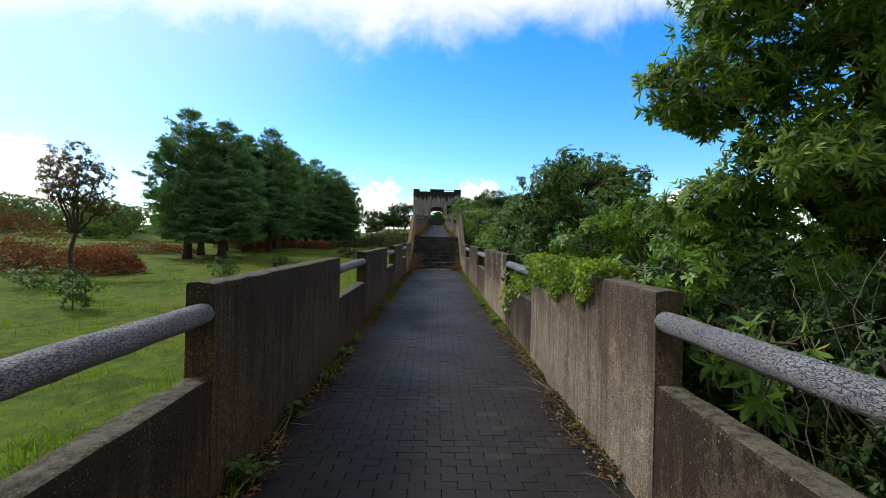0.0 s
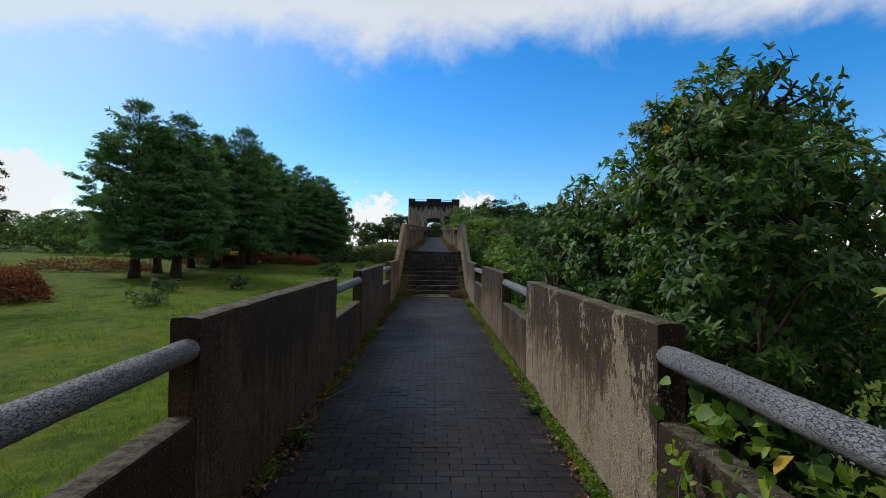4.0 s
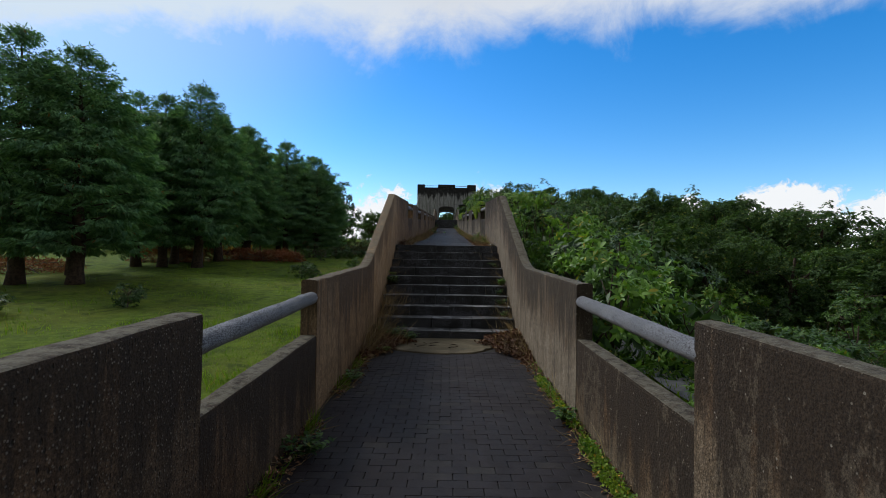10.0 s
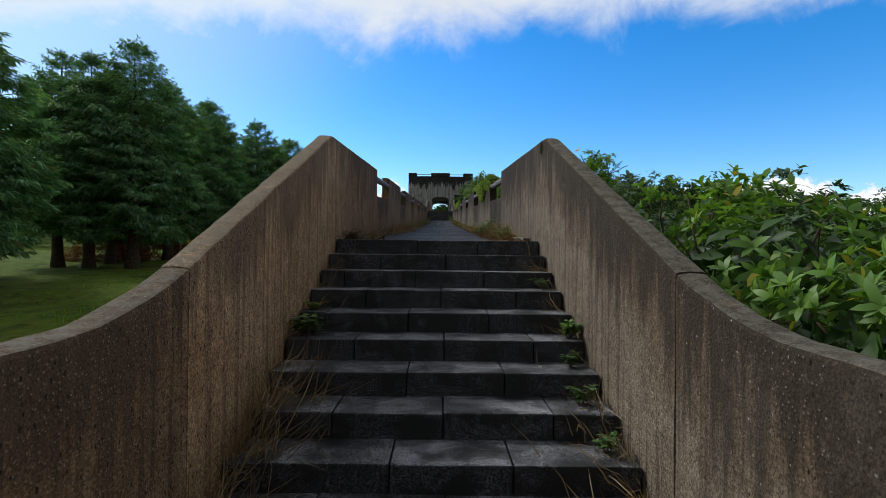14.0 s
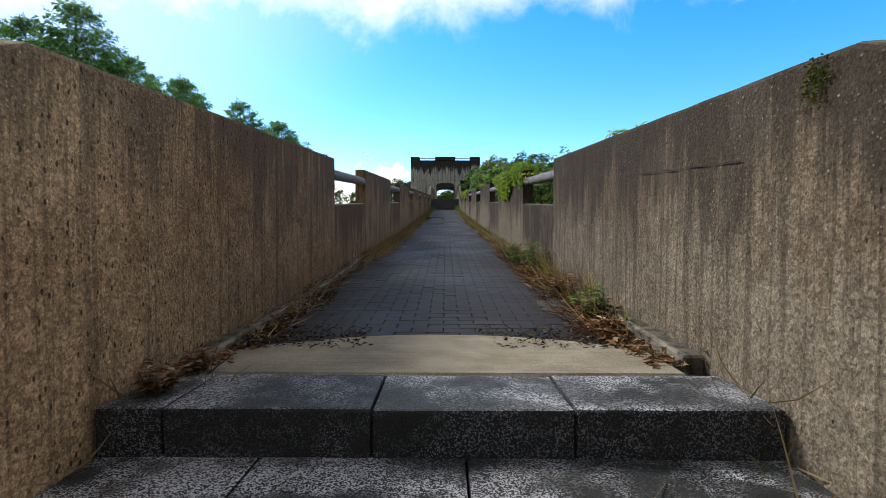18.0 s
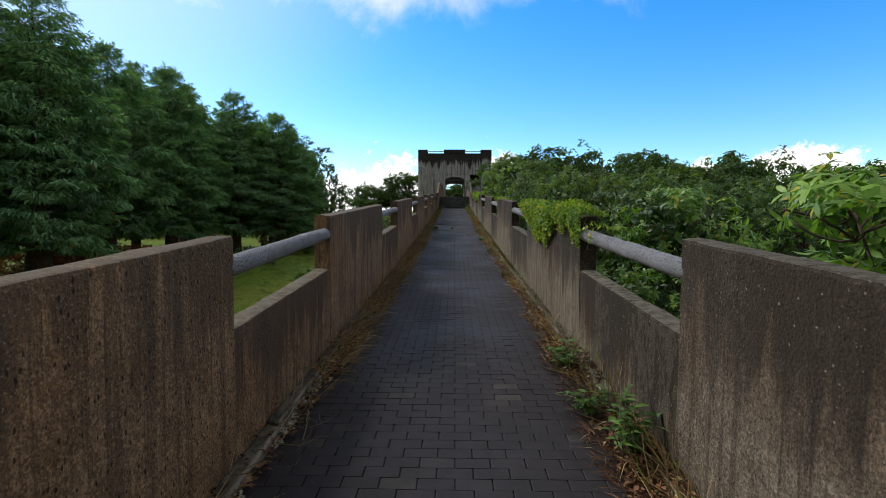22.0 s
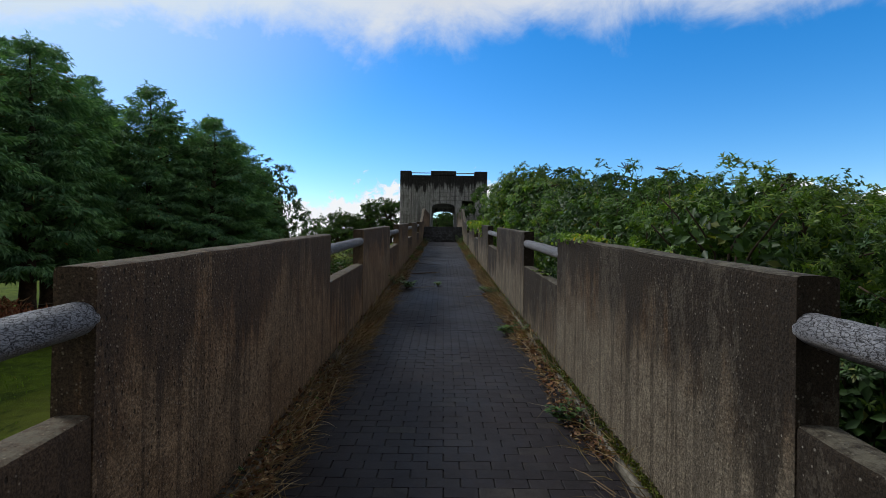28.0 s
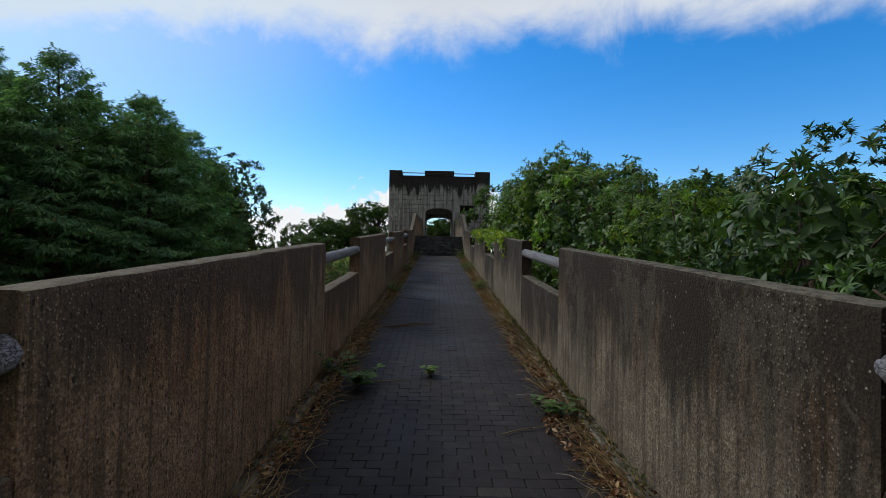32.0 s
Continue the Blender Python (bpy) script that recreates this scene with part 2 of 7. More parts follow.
def concrete(name, base, pale, stain, warm, amount, bias=0.0, wide=1.0, foot=0.6, flakes=0.0, dim_up=None):
    """Old cast concrete: broad brown clouds, a dark crust creeping down from the top in fingers, a paler foot, pebbles and pits showing."""
    m, t, b, out = mat(name)
    p = where(t)
    top = N(t, "ShaderNodeAttribute", attribute_name="below_top").outputs["Fac"]
    patch = NZ(t, p, 1.0, 5, 0.6, 0.4)
    cloud = NZ(t, where(t, (1, 1, 0.8)), 3.4, 7, 0.68, 0.5)
    mott = NZ(t, p, 13.0, 6, 0.7)
    col = MIX(t, STEP(t, patch, 0.36, 0.64), base, warm)
    finger = NZ(t, where(t, (8 / wide, 8 / wide, 0.7 / wide)), 1.0, 6, 0.62, 0.5)
    broad = NZ(t, where(t, (1.9 / wide, 1.9 / wide, 0.4 / wide)), 1.0, 4, 0.6, 0.3)
    low = STEP(t, M(t, "ADD", top, M(t, "ADD", M(t, "MULTIPLY", cloud, 0.8), M(t, "MULTIPLY", finger, 0.7))), 1.05, 1.62)
    col = MIX(t, M(t, "MULTIPLY", low, foot), col, pale)
    col = MIX(t, 0.7, col, MIX(t, STEP(t, cloud, 0.28, 0.72), (0.66, 0.62, 0.57), (1.28, 1.27, 1.25)), "MULTIPLY")
    col = MIX(t, 0.42, col, MIX(t, STEP(t, mott, 0.34, 0.66), (0.60, 0.57, 0.54), (1.34, 1.33, 1.30)), "MULTIPLY")
    cell = N(t, "ShaderNodeSeparateXYZ")
    t.links.new(VOR(t, p, 75.0).outputs["Color"], cell.inputs[0])
    gravel = M(t, "ADD", M(t, "MULTIPLY", NZ(t, where(t, (1, 1, 0.8)), 58.0, 4, 0.7), 0.7), M(t, "MULTIPLY", cell.outputs[0], 0.3))
    col = MIX(t, 0.9, col, MIX(t, STEP(t, gravel, 0.30, 0.70), (0.60, 0.58, 0.56), (1.40, 1.38, 1.35)), "MULTIPLY")
    run = NZ(t, where(t, (17 / wide, 17 / wide, 0.45 / wide)), 1.0, 4, 0.6, 0.3)
    col = MIX(t, M(t, "MULTIPLY", STEP(t, run, 0.50, 0.60), 0.78), col, MIX(t, 0.70, col, stain))
    drip = NZ(t, where(t, (46 / wide, 46 / wide, 1.6 / wide)), 1.0, 5, 0.65, 0.3)
    drip = M(t, "MULTIPLY", STEP(t, drip, 0.54, 0.62), STEP(t, M(t, "ADD", top, M(t, "MULTIPLY", broad, 1.6)), 0.7, 1.7, 1.0, 0.15))
    col = MIX(t, M(t, "MULTIPLY", drip, 0.75), col, stain)
    reach = M(t, "ADD", M(t, "MULTIPLY", M(t, "SUBTRACT", finger, 0.42), 1.5), M(t, "ADD", M(t, "MULTIPLY", M(t, "SUBTRACT", broad, 0.45), 1.5), M(t, "MULTIPLY", M(t, "SUBTRACT", mott, 0.5), 0.35)))
    crust = STEP(t, M(t, "SUBTRACT", M(t, "ADD", reach, 0.08 + bias), M(t, "MULTIPLY", top, 0.9)), -0.16, 0.16)
    col = MIX(t, M(t, "MULTIPLY", crust, amount), col, stain)
    if flakes:                                      # where the crust has flaked away the pale concrete shows
        chip = NZ(t, where(t, (1, 1, 0.6)), 24.0, 8, 0.72, 0.4)
        area = STEP(t, M(t, "ADD", NZ(t, where(t, (1.2, 1.2, 0.5)), 1.4, 5, 0.65), M(t, "MULTIPLY", top, 0.12)), 0.42, 0.72)
        bare = STEP(t, M(t, "ADD", chip, M(t, "MULTIPLY", area, 0.30)), 0.66, 0.70)
        col = MIX(t, M(t, "MULTIPLY", bare, flakes), col, MIX(t, STEP(t, mott, 0.3, 0.7), MIX(t, 0.35, pale, base), pale))
    v = VOR(t, p, 62.0)
    tone = N(t, "ShaderNodeSeparateXYZ")
    t.links.new(v.outputs["Color"], tone.inputs[0])
    stone = M(t, "MULTIPLY", STEP(t, v.outputs["Distance"], 0.16, 0.34, 1, 0), M(t, "GREATER_THAN", tone.outputs[0], 0.72))
    col = MIX(t, M(t, "MULTIPLY", stone, 0.62), col, MIX(t, 0.4, pale, (0.34, 0.31, 0.26)))
    v2 = VOR(t, where(t, (1, 1, 0.55)), 34.0)
    tone2 = N(t, "ShaderNodeSeparateXYZ")
    t.links.new(v2.outputs["Color"], tone2.inputs[0])
    pit = M(t, "MULTIPLY", STEP(t, v2.outputs["Distance"], 0.13, 0.22, 1, 0), M(t, "GREATER_THAN", tone2.outputs[0], 0.76))
    col = MIX(t, M(t, "MULTIPLY", pit, 0.8), col, (0.020, 0.016, 0.012))
    v3 = VOR(t, p, 21.0)
    tone3 = N(t, "ShaderNodeSeparateXYZ")
    t.links.new(v3.outputs["Color"], tone3.inputs[0])
    pebble = M(t, "MULTIPLY", STEP(t, v3.outputs["Distance"], 0.07, 0.13, 1, 0), M(t, "GREATER_THAN", tone3.outputs[0], 0.80))
    col = MIX(t, M(t, "MULTIPLY", pebble, 0.8), col, MIX(t, 0.5, pale, (0.36, 0.34, 0.30)))
    grain = NZ(t, p, 120.0, 4, 0.85)
    col = MIX(t, 0.8, col, MIX(t, STEP(t, grain, 0.38, 0.62), (0.50, 0.49, 0.48), (1.45, 1.43, 1.40)), "MULTIPLY")
    # upward faces paler: lichen, with the lit rim painted in as well
    g = N(t, "ShaderNodeNewGeometry")
    nz = N(t, "ShaderNodeSeparateXYZ")
    t.links.new(g.outputs["True Normal"], nz.inputs[0])
    cap = M(t, "MULTIPLY", STEP(t, nz.outputs[2], 0.5, 0.9), STEP(t, NZ(t, p, 14.0, 6, 0.75), 0.34, 0.62))
    col = MIX(t, M(t, "MULTIPLY", cap, 0.7), col, (0.165, 0.150, 0.112))
    if dim_up:                                       # brightness fall towards the upper walk, painted into the colour
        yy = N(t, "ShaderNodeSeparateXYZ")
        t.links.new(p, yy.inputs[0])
        dimming = STEP(t, M(t, "ADD", yy.outputs[1], M(t, "MULTIPLY", patch, 1.6)), dim_up[0], dim_up[1])
        col = MIX(t, dimming, col, MIX(t, 1.0, col, dim_up[2], "MULTIPLY"))
    put(t, col, b.inputs["Base Color"])
    put(t, 0.92, b.inputs["Roughness"])
    put(t, 0.25, b.inputs["Specular IOR Level"])
    h = M(t, "ADD", M(t, "SUBTRACT", M(t, "MULTIPLY", grain, 0.5), pit), M(t, "ADD", M(t, "MULTIPLY", stone, 0.35), M(t, "MULTIPLY", mott, 0.9)))
    h = M(t, "ADD", h, M(t, "ADD", M(t, "MULTIPLY", v.outputs["Distance"], -0.5), M(t, "MULTIPLY", gravel, 0.8)))
    BUMP(t, b, h, 0.0055, 1.0)
    return m


# one concrete in several tones; side and stretch brightness is painted into them
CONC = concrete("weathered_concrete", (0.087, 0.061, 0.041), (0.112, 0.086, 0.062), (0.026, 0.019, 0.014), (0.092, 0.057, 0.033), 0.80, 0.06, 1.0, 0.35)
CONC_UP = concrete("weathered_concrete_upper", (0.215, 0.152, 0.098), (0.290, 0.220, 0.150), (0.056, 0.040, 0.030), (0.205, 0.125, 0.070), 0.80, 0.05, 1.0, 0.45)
# sunny copies: the foot's sun wash is part of their pale colour
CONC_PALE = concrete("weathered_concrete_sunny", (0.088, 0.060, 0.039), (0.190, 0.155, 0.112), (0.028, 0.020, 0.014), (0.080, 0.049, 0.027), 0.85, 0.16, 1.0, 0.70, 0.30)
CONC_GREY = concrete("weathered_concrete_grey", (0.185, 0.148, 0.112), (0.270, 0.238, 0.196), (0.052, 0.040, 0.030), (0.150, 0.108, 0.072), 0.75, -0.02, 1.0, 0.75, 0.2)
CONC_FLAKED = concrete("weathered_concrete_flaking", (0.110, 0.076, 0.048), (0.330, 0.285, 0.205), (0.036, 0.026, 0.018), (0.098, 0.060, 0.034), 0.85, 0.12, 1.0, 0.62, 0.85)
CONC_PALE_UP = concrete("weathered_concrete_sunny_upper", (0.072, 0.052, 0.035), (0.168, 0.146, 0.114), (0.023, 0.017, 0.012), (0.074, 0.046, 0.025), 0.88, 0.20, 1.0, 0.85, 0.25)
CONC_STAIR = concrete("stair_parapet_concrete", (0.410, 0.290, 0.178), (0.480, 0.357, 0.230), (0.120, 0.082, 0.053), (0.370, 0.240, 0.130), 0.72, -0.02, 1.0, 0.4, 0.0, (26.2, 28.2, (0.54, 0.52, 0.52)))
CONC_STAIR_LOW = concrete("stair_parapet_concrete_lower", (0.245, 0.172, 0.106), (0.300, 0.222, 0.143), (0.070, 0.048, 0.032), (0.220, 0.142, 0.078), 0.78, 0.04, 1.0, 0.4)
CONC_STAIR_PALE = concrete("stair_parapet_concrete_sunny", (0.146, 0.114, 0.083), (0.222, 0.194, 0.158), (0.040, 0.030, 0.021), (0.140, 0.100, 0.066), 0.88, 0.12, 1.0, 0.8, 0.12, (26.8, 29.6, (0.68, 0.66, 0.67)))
CONC_DARK = concrete("tower_concrete", (0.385, 0.405, 0.435), (0.50, 0.52, 0.55), (0.016, 0.015, 0.015), (0.33, 0.34, 0.355), 0.95, 0.56, 2.4, 0.5)


def plain(name, c1, c2, scale, rough=0.85, bump=0.004, bscale=40.0, contrast=(0.3, 0.7), islands=0.0, objects=0.0, spec=None):
    m, t, b, out = mat(name)
    p = where(t)
    n = NZ(t, p, scale, 6, 0.62)
    col = MIX(t, STEP(t, n, *contrast), c1, c2)
    if islands:
        r = N(t, "ShaderNodeNewGeometry").outputs["Random Per Island"]
        col = MIX(t, 1.0, col, MIX(t, r, (1 - islands,) * 3, (1 + islands,) * 3), "MULTIPLY")
    if objects:
        r = N(t, "ShaderNodeObjectInfo").outputs["Random"]
        col = MIX(t, 1.0, col, MIX(t, r, (1 - objects,) * 3, (1 + objects,) * 3), "MULTIPLY")
    put(t, col, b.inputs["Base Color"])
    put(t, rough, b.inputs["Roughness"])
    if spec is not None:
        put(t, spec, b.inputs["Specular IOR Level"])
    BUMP(t, b, NZ(t, p, bscale, 5, 0.65), bump, 0.8)
    return m


def paver_material(name, islands):
    m, t, b, out = mat(name)
    p = where(t)
    g = N(t, "ShaderNodeNewGeometry").outputs["Random Per Island"] if islands else N(t, "ShaderNodeObjectInfo").outputs["Random"]
    ramp = N(t, "ShaderNodeValToRGB")
    t.links.new(g, ramp.inputs[0])
    e = ramp.color_ramp.elements
    e[0].position, e[0].color = 0.0, (0.0185, 0.0142, 0.0165, 1)
    e[1].position, e[1].color = 1.0, (0.044, 0.039, 0.034, 1)
    for pos, c in ((0.35, (0.0200, 0.0153, 0.0176, 1)), (0.90, (0.0215, 0.0166, 0.0188, 1)), (0.975, (0.036, 0.030, 0.027, 1))):
        k = e.new(pos)
        k.color = c
    wet = NZ(t, p, 0.9, 4, 0.6)
    col = MIX(t, M(t, "MULTIPLY", STEP(t, wet, 0.4, 0.65), 0.45), ramp.outputs[0], (0.0150, 0.0118, 0.0132))
    dirt = NZ(t, p, 5.5, 7, 0.75, 0.6)
    col = MIX(t, 0.75, col, MIX(t, STEP(t, dirt, 0.36, 0.64), (0.50, 0.46, 0.44), (1.32, 1.32, 1.34)), "MULTIPLY")
    grain = NZ(t, p, 190.0, 3, 0.7)
    col = MIX(t, 0.6, col, MIX(t, STEP(t, grain, 0.3, 0.7), (0.5, 0.5, 0.5), (1.25, 1.25, 1.25)), "MULTIPLY")
    put(t, col, b.inputs["Base Color"])
    put(t, STEP(t, wet, 0.35, 0.7, 0.76, 0.60), b.inputs["Roughness"])
    put(t, 0.29, b.inputs["Specular IOR Level"])
    BUMP(t, b, M(t, "ADD", grain, NZ(t, p, 30.0, 4)), 0.002, 0.7)
    return m


PAVER, PAVER_ONE = paver_material("wet_paver_bulk", True), paver_material("wet_paver", False)
BEDDING = plain("joint_sand", (0.012, 0.011, 0.010), (0.03, 0.027, 0.022), 20.0, 0.95)


def granite():
    m, t, b, out = mat("speckled_granite")
    p = where(t)
    v = VOR(t, p, 235.0)
    s = N(t, "ShaderNodeSeparateXYZ")
    t.links.new(v.outputs["Color"], s.inputs[0])
    r = N(t, "ShaderNodeObjectInfo").outputs["Random"]
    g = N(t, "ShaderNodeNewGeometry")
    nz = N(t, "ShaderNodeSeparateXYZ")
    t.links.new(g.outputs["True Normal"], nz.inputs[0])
    # treads worn paler; the risers' shade is also painted in, by face direction
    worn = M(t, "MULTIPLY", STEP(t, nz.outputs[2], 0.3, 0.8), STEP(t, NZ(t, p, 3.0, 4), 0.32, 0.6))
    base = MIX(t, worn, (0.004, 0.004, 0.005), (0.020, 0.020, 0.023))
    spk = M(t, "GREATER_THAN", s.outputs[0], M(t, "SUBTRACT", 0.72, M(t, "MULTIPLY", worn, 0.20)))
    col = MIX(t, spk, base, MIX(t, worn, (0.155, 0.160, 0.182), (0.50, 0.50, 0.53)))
    col = MIX(t, 1.0, col, MIX(t, r, (0.75, 0.75, 0.75), (1.2, 1.2, 1.2)), "MULTIPLY")
    damp = NZ(t, p, 4.0, 5, 0.6)
    col = MIX(t, M(t, "MULTIPLY", STEP(t, damp, 0.42, 0.60), M(t, "SUBTRACT", 0.92, M(t, "MULTIPLY", worn, 0.22))), col, (0.006, 0.007, 0.006))
    put(t, col, b.inputs["Base Color"])
    put(t, 0.62, b.inputs["Roughness"])
    BUMP(t, b, M(t, "ADD", v.outputs["Distance"], NZ(t, p, 45.0, 4)), 0.003, 0.8)
    return m


GRANITE = granite()


def broomed():
    m, t, b, out = mat("broomed_slab")
    p = where(t)
    a = NZ(t, p, 2.2, 6, 0.7)
    col = MIX(t, STEP(t, a, 0.35, 0.65), (0.230, 0.190, 0.132), (0.360, 0.308, 0.230))
    lines = NZ(t, where(t, (1.2, 110, 60)), 1.0, 3, 0.7)
    col = MIX(t, 0.38, col, MIX(t, STEP(t, lines, 0.3, 0.7), (0.45, 0.45, 0.45), (1.3, 1.3, 1.3)), "MULTIPLY")
    g = NZ(t, p, 130.0, 4, 0.8)
    col = MIX(t, 0.8, col, MIX(t, STEP(t, g, 0.34, 0.66), (0.5, 0.5, 0.5), (1.3, 1.3, 1.3)), "MULTIPLY")
    put(t, col, b.inputs["Base Color"])
    put(t, 0.9, b.inputs["Roughness"])
    BUMP(t, b, M(t, "ADD", lines, g), 0.004, 1.0)
    return m


SLAB = broomed()


def rough_slab():
    """Old worn concrete, tan, mottled and pitted."""
    m, t, b, out = mat("worn_slab")
    p = where(t)
    col = MIX(t, STEP(t, NZ(t, p, 3.2, 6, 0.7), 0.34, 0.66), (0.105, 0.082, 0.048), (0.215, 0.178, 0.112))
    col = MIX(t, M(t, "MULTIPLY", STEP(t, NZ(t, p, 1.3, 5, 0.65), 0.48, 0.66), 0.6), col, (0.060, 0.052, 0.030))
    g = NZ(t, p, 120.0, 5, 0.8)
    col = MIX(t, 0.75, col, MIX(t, STEP(t, g, 0.36, 0.64), (0.45, 0.44, 0.42), (1.35, 1.33, 1.28)), "MULTIPLY")
    put(t, col, b.inputs["Base Color"])
    put(t, 0.92, b.inputs["Roughness"])
    BUMP(t, b, M(t, "ADD", g, NZ(t, p, 18.0, 5, 0.7)), 0.008, 1.0)
    return m


WORN = rough_slab()


def kerb_material():
    """Dark mossy concrete, its arris worn pale in places."""
    m, t, b, out = mat("mossy_kerb")
    p = where(t)
    a = NZ(t, p, 9.0, 6, 0.65)
    col = MIX(t, STEP(t, a, 0.38, 0.62), (0.022, 0.019, 0.014), (0.115, 0.098, 0.072))
    xs = N(t, "ShaderNodeSeparateXYZ")
    t.links.new(p, xs.inputs[0])
    rim = STEP(t, M(t, "ABSOLUTE", xs.outputs[0]), 1.088, 1.112, 1.0, 0.0)
    chip = STEP(t, NZ(t, where(t, (1, 0.5, 1)), 11.0, 5, 0.7), 0.42, 0.58)
    col = MIX(t, M(t, "MULTIPLY", M(t, "MULTIPLY", rim, chip), 0.85), col, (0.235, 0.212, 0.170))
    put(t, col, b.inputs["Base Color"])
    put(t, 0.92, b.inputs["Roughness"])
    BUMP(t, b, NZ(t, p, 60.0, 5, 0.65), 0.008, 0.8)
    return m


KERB = kerb_material()


def bark_rail():
    """Cast concrete with a fibrous bark relief, grey paint worn at the crests."""
    m, t, b, out = mat("bark_textured_rail")
    wob = N(t, "ShaderNodeVectorMath", operation="MULTIPLY_ADD")
    nn = N(t, "ShaderNodeTexNoise")
    nn.inputs["Scale"].default_value, nn.inputs["Detail"].default_value = 45.0, 3
    t.links.new(where(t), nn.inputs["Vector"])
    t.links.new(nn.outputs["Color"], wob.inputs[0])
    wob.inputs[1].default_value = (0.022, 0.030, 0.022)
    t.links.new(where(t), wob.inputs[2])
    st = N(t, "ShaderNodeVectorMath", operation="MULTIPLY")
    t.links.new(wob.outputs[0], st.inputs[0])
    st.inputs[1].default_value = (1.0, 0.34, 1.0)
    v = VOR(t, st.outputs[0], 92.0, "DISTANCE_TO_EDGE").outputs["Distance"]
    fine_v = VOR(t, st.outputs[0], 190.0, "DISTANCE_TO_EDGE").outputs["Distance"]
    rough = NZ(t, where(t, (1, 0.6, 1)), 110.0, 4, 0.75)
    crack = M(t, "MULTIPLY", STEP(t, M(t, "ADD", v, M(t, "MULTIPLY", M(t, "SUBTRACT", rough, 0.5), 0.25)), 0.0, 0.11), STEP(t, M(t, "ADD", fine_v, M(t, "MULTIPLY", rough, 0.2)), 0.04, 0.20, 0.45, 1.0))
    body = MIX(t, STEP(t, NZ(t, where(t), 5.0, 4), 0.3, 0.7), (0.215, 0.220, 0.250), (0.320, 0.325, 0.355))
    body = MIX(t, STEP(t, rough, 0.35, 0.7), body, MIX(t, 0.3, body, (0.46, 0.45, 0.47)))
    col = MIX(t, crack, (0.055, 0.053, 0.060), body)
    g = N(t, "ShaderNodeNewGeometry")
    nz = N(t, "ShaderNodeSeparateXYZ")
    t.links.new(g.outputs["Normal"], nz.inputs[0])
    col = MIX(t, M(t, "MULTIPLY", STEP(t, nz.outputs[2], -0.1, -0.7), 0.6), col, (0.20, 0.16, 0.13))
    put(t, col, b.inputs["Base Color"])
    put(t, 0.75, b.inputs["Roughness"])
    BUMP(t, b, M(t, "ADD", crack, M(t, "MULTIPLY", rough, 0.5)), 0.008, 1.0)
    return m


RAIL = bark_rail()


def leaf_material(name, dark, light, odd, odd_share=0.04, gloss=0.45, trans=0.35, patch_scale=0.9, lo=(0.72, 0.76, 0.8), hi=(1.2, 1.16, 1.0)):
    """Leaves, each with a tone of its own, that let some light through."""
    m, t, b, out = mat(name)
    g = N(t, "ShaderNodeNewGeometry").outputs["Random Per Island"]
    col = MIX(t, g, dark, light)
    col = MIX(t, M(t, "GREATER_THAN", g, 1 - odd_share), col, odd)
    patch = NZ(t, where(t), patch_scale, 3)
    col = MIX(t, 1.0, col, MIX(t, STEP(t, patch, 0.32, 0.68), lo, hi), "MULTIPLY")
    put(t, col, b.inputs["Base Color"])
    put(t, gloss, b.inputs["Roughness"])
    put(t, 0.32, b.inputs["Specular IOR Level"])
    tr = N(t, "ShaderNodeBsdfTranslucent")
    put(t, MIX(t, 1.0, col, (1.5, 1.6, 0.7), "MULTIPLY"), tr.inputs["Color"])
    mx = N(t, "ShaderNodeMixShader")
    mx.inputs[0].default_value = trans
    t.links.new(b.outputs[0], mx.inputs[1])
    t.links.new(tr.outputs[0], mx.inputs[2])
    t.links.new(mx.outputs[0], out.inputs[0])
    return m


CONIFER = leaf_material("conifer_foliage", (0.070, 0.170, 0.088), (0.215, 0.385, 0.200), (0.30, 0.14, 0.045), 0.004, 0.6, 0.26, 1.4, (0.72, 0.76, 0.82), (1.25, 1.18, 1.0))
BROAD = leaf_material("broad_leaves", (0.022, 0.056, 0.016), (0.122, 0.224, 0.054), (0.24, 0.26, 0.05), 0.03, 0.52, 0.27)
VINE = leaf_material("climber_leaves", (0.024, 0.062, 0.015), (0.132, 0.245, 0.055), (0.20, 0.22, 0.04), 0.03, 0.55, 0.25)
# darker leaf copy; it also paints shade inside crowns and below the big tree
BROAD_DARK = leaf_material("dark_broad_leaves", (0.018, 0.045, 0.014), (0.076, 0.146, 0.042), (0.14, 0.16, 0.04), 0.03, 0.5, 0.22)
EVERGREEN = leaf_material("glossy_evergreen_leaves", (0.050, 0.105, 0.018), (0.165, 0.265, 0.046), (0.27, 0.30, 0.05), 0.05, 0.45, 0.35, 1.3)
LIME = leaf_material("young_leaves", (0.078, 0.170, 0.030), (0.195, 0.330, 0.066), (0.36, 0.32, 0.05), 0.04, 0.45, 0.3)
IVY = leaf_material("ivy_leaves", (0.070, 0.150, 0.023), (0.255, 0.375, 0.060), (0.45, 0.34, 0.05), 0.04, 0.5, 0.35, 2.6, (0.62, 0.72, 0.8), (1.35, 1.15, 0.8))
# paler and bluer than the near woods: haze put into the leaf colour
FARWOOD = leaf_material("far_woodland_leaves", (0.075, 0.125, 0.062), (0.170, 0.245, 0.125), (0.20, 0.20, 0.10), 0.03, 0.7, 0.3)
WOODS = leaf_material("woodland_leaves", (0.022, 0.053, 0.018), (0.096, 0.168, 0.053), (0.19, 0.21, 0.05), 0.03, 0.65, 0.32)
SCRUB = leaf_material("brown_scrub_leaves", (0.060, 0.058, 0.030), (0.150, 0.125, 0.066), (0.20, 0.11, 0.06), 0.12, 0.8, 0.2)
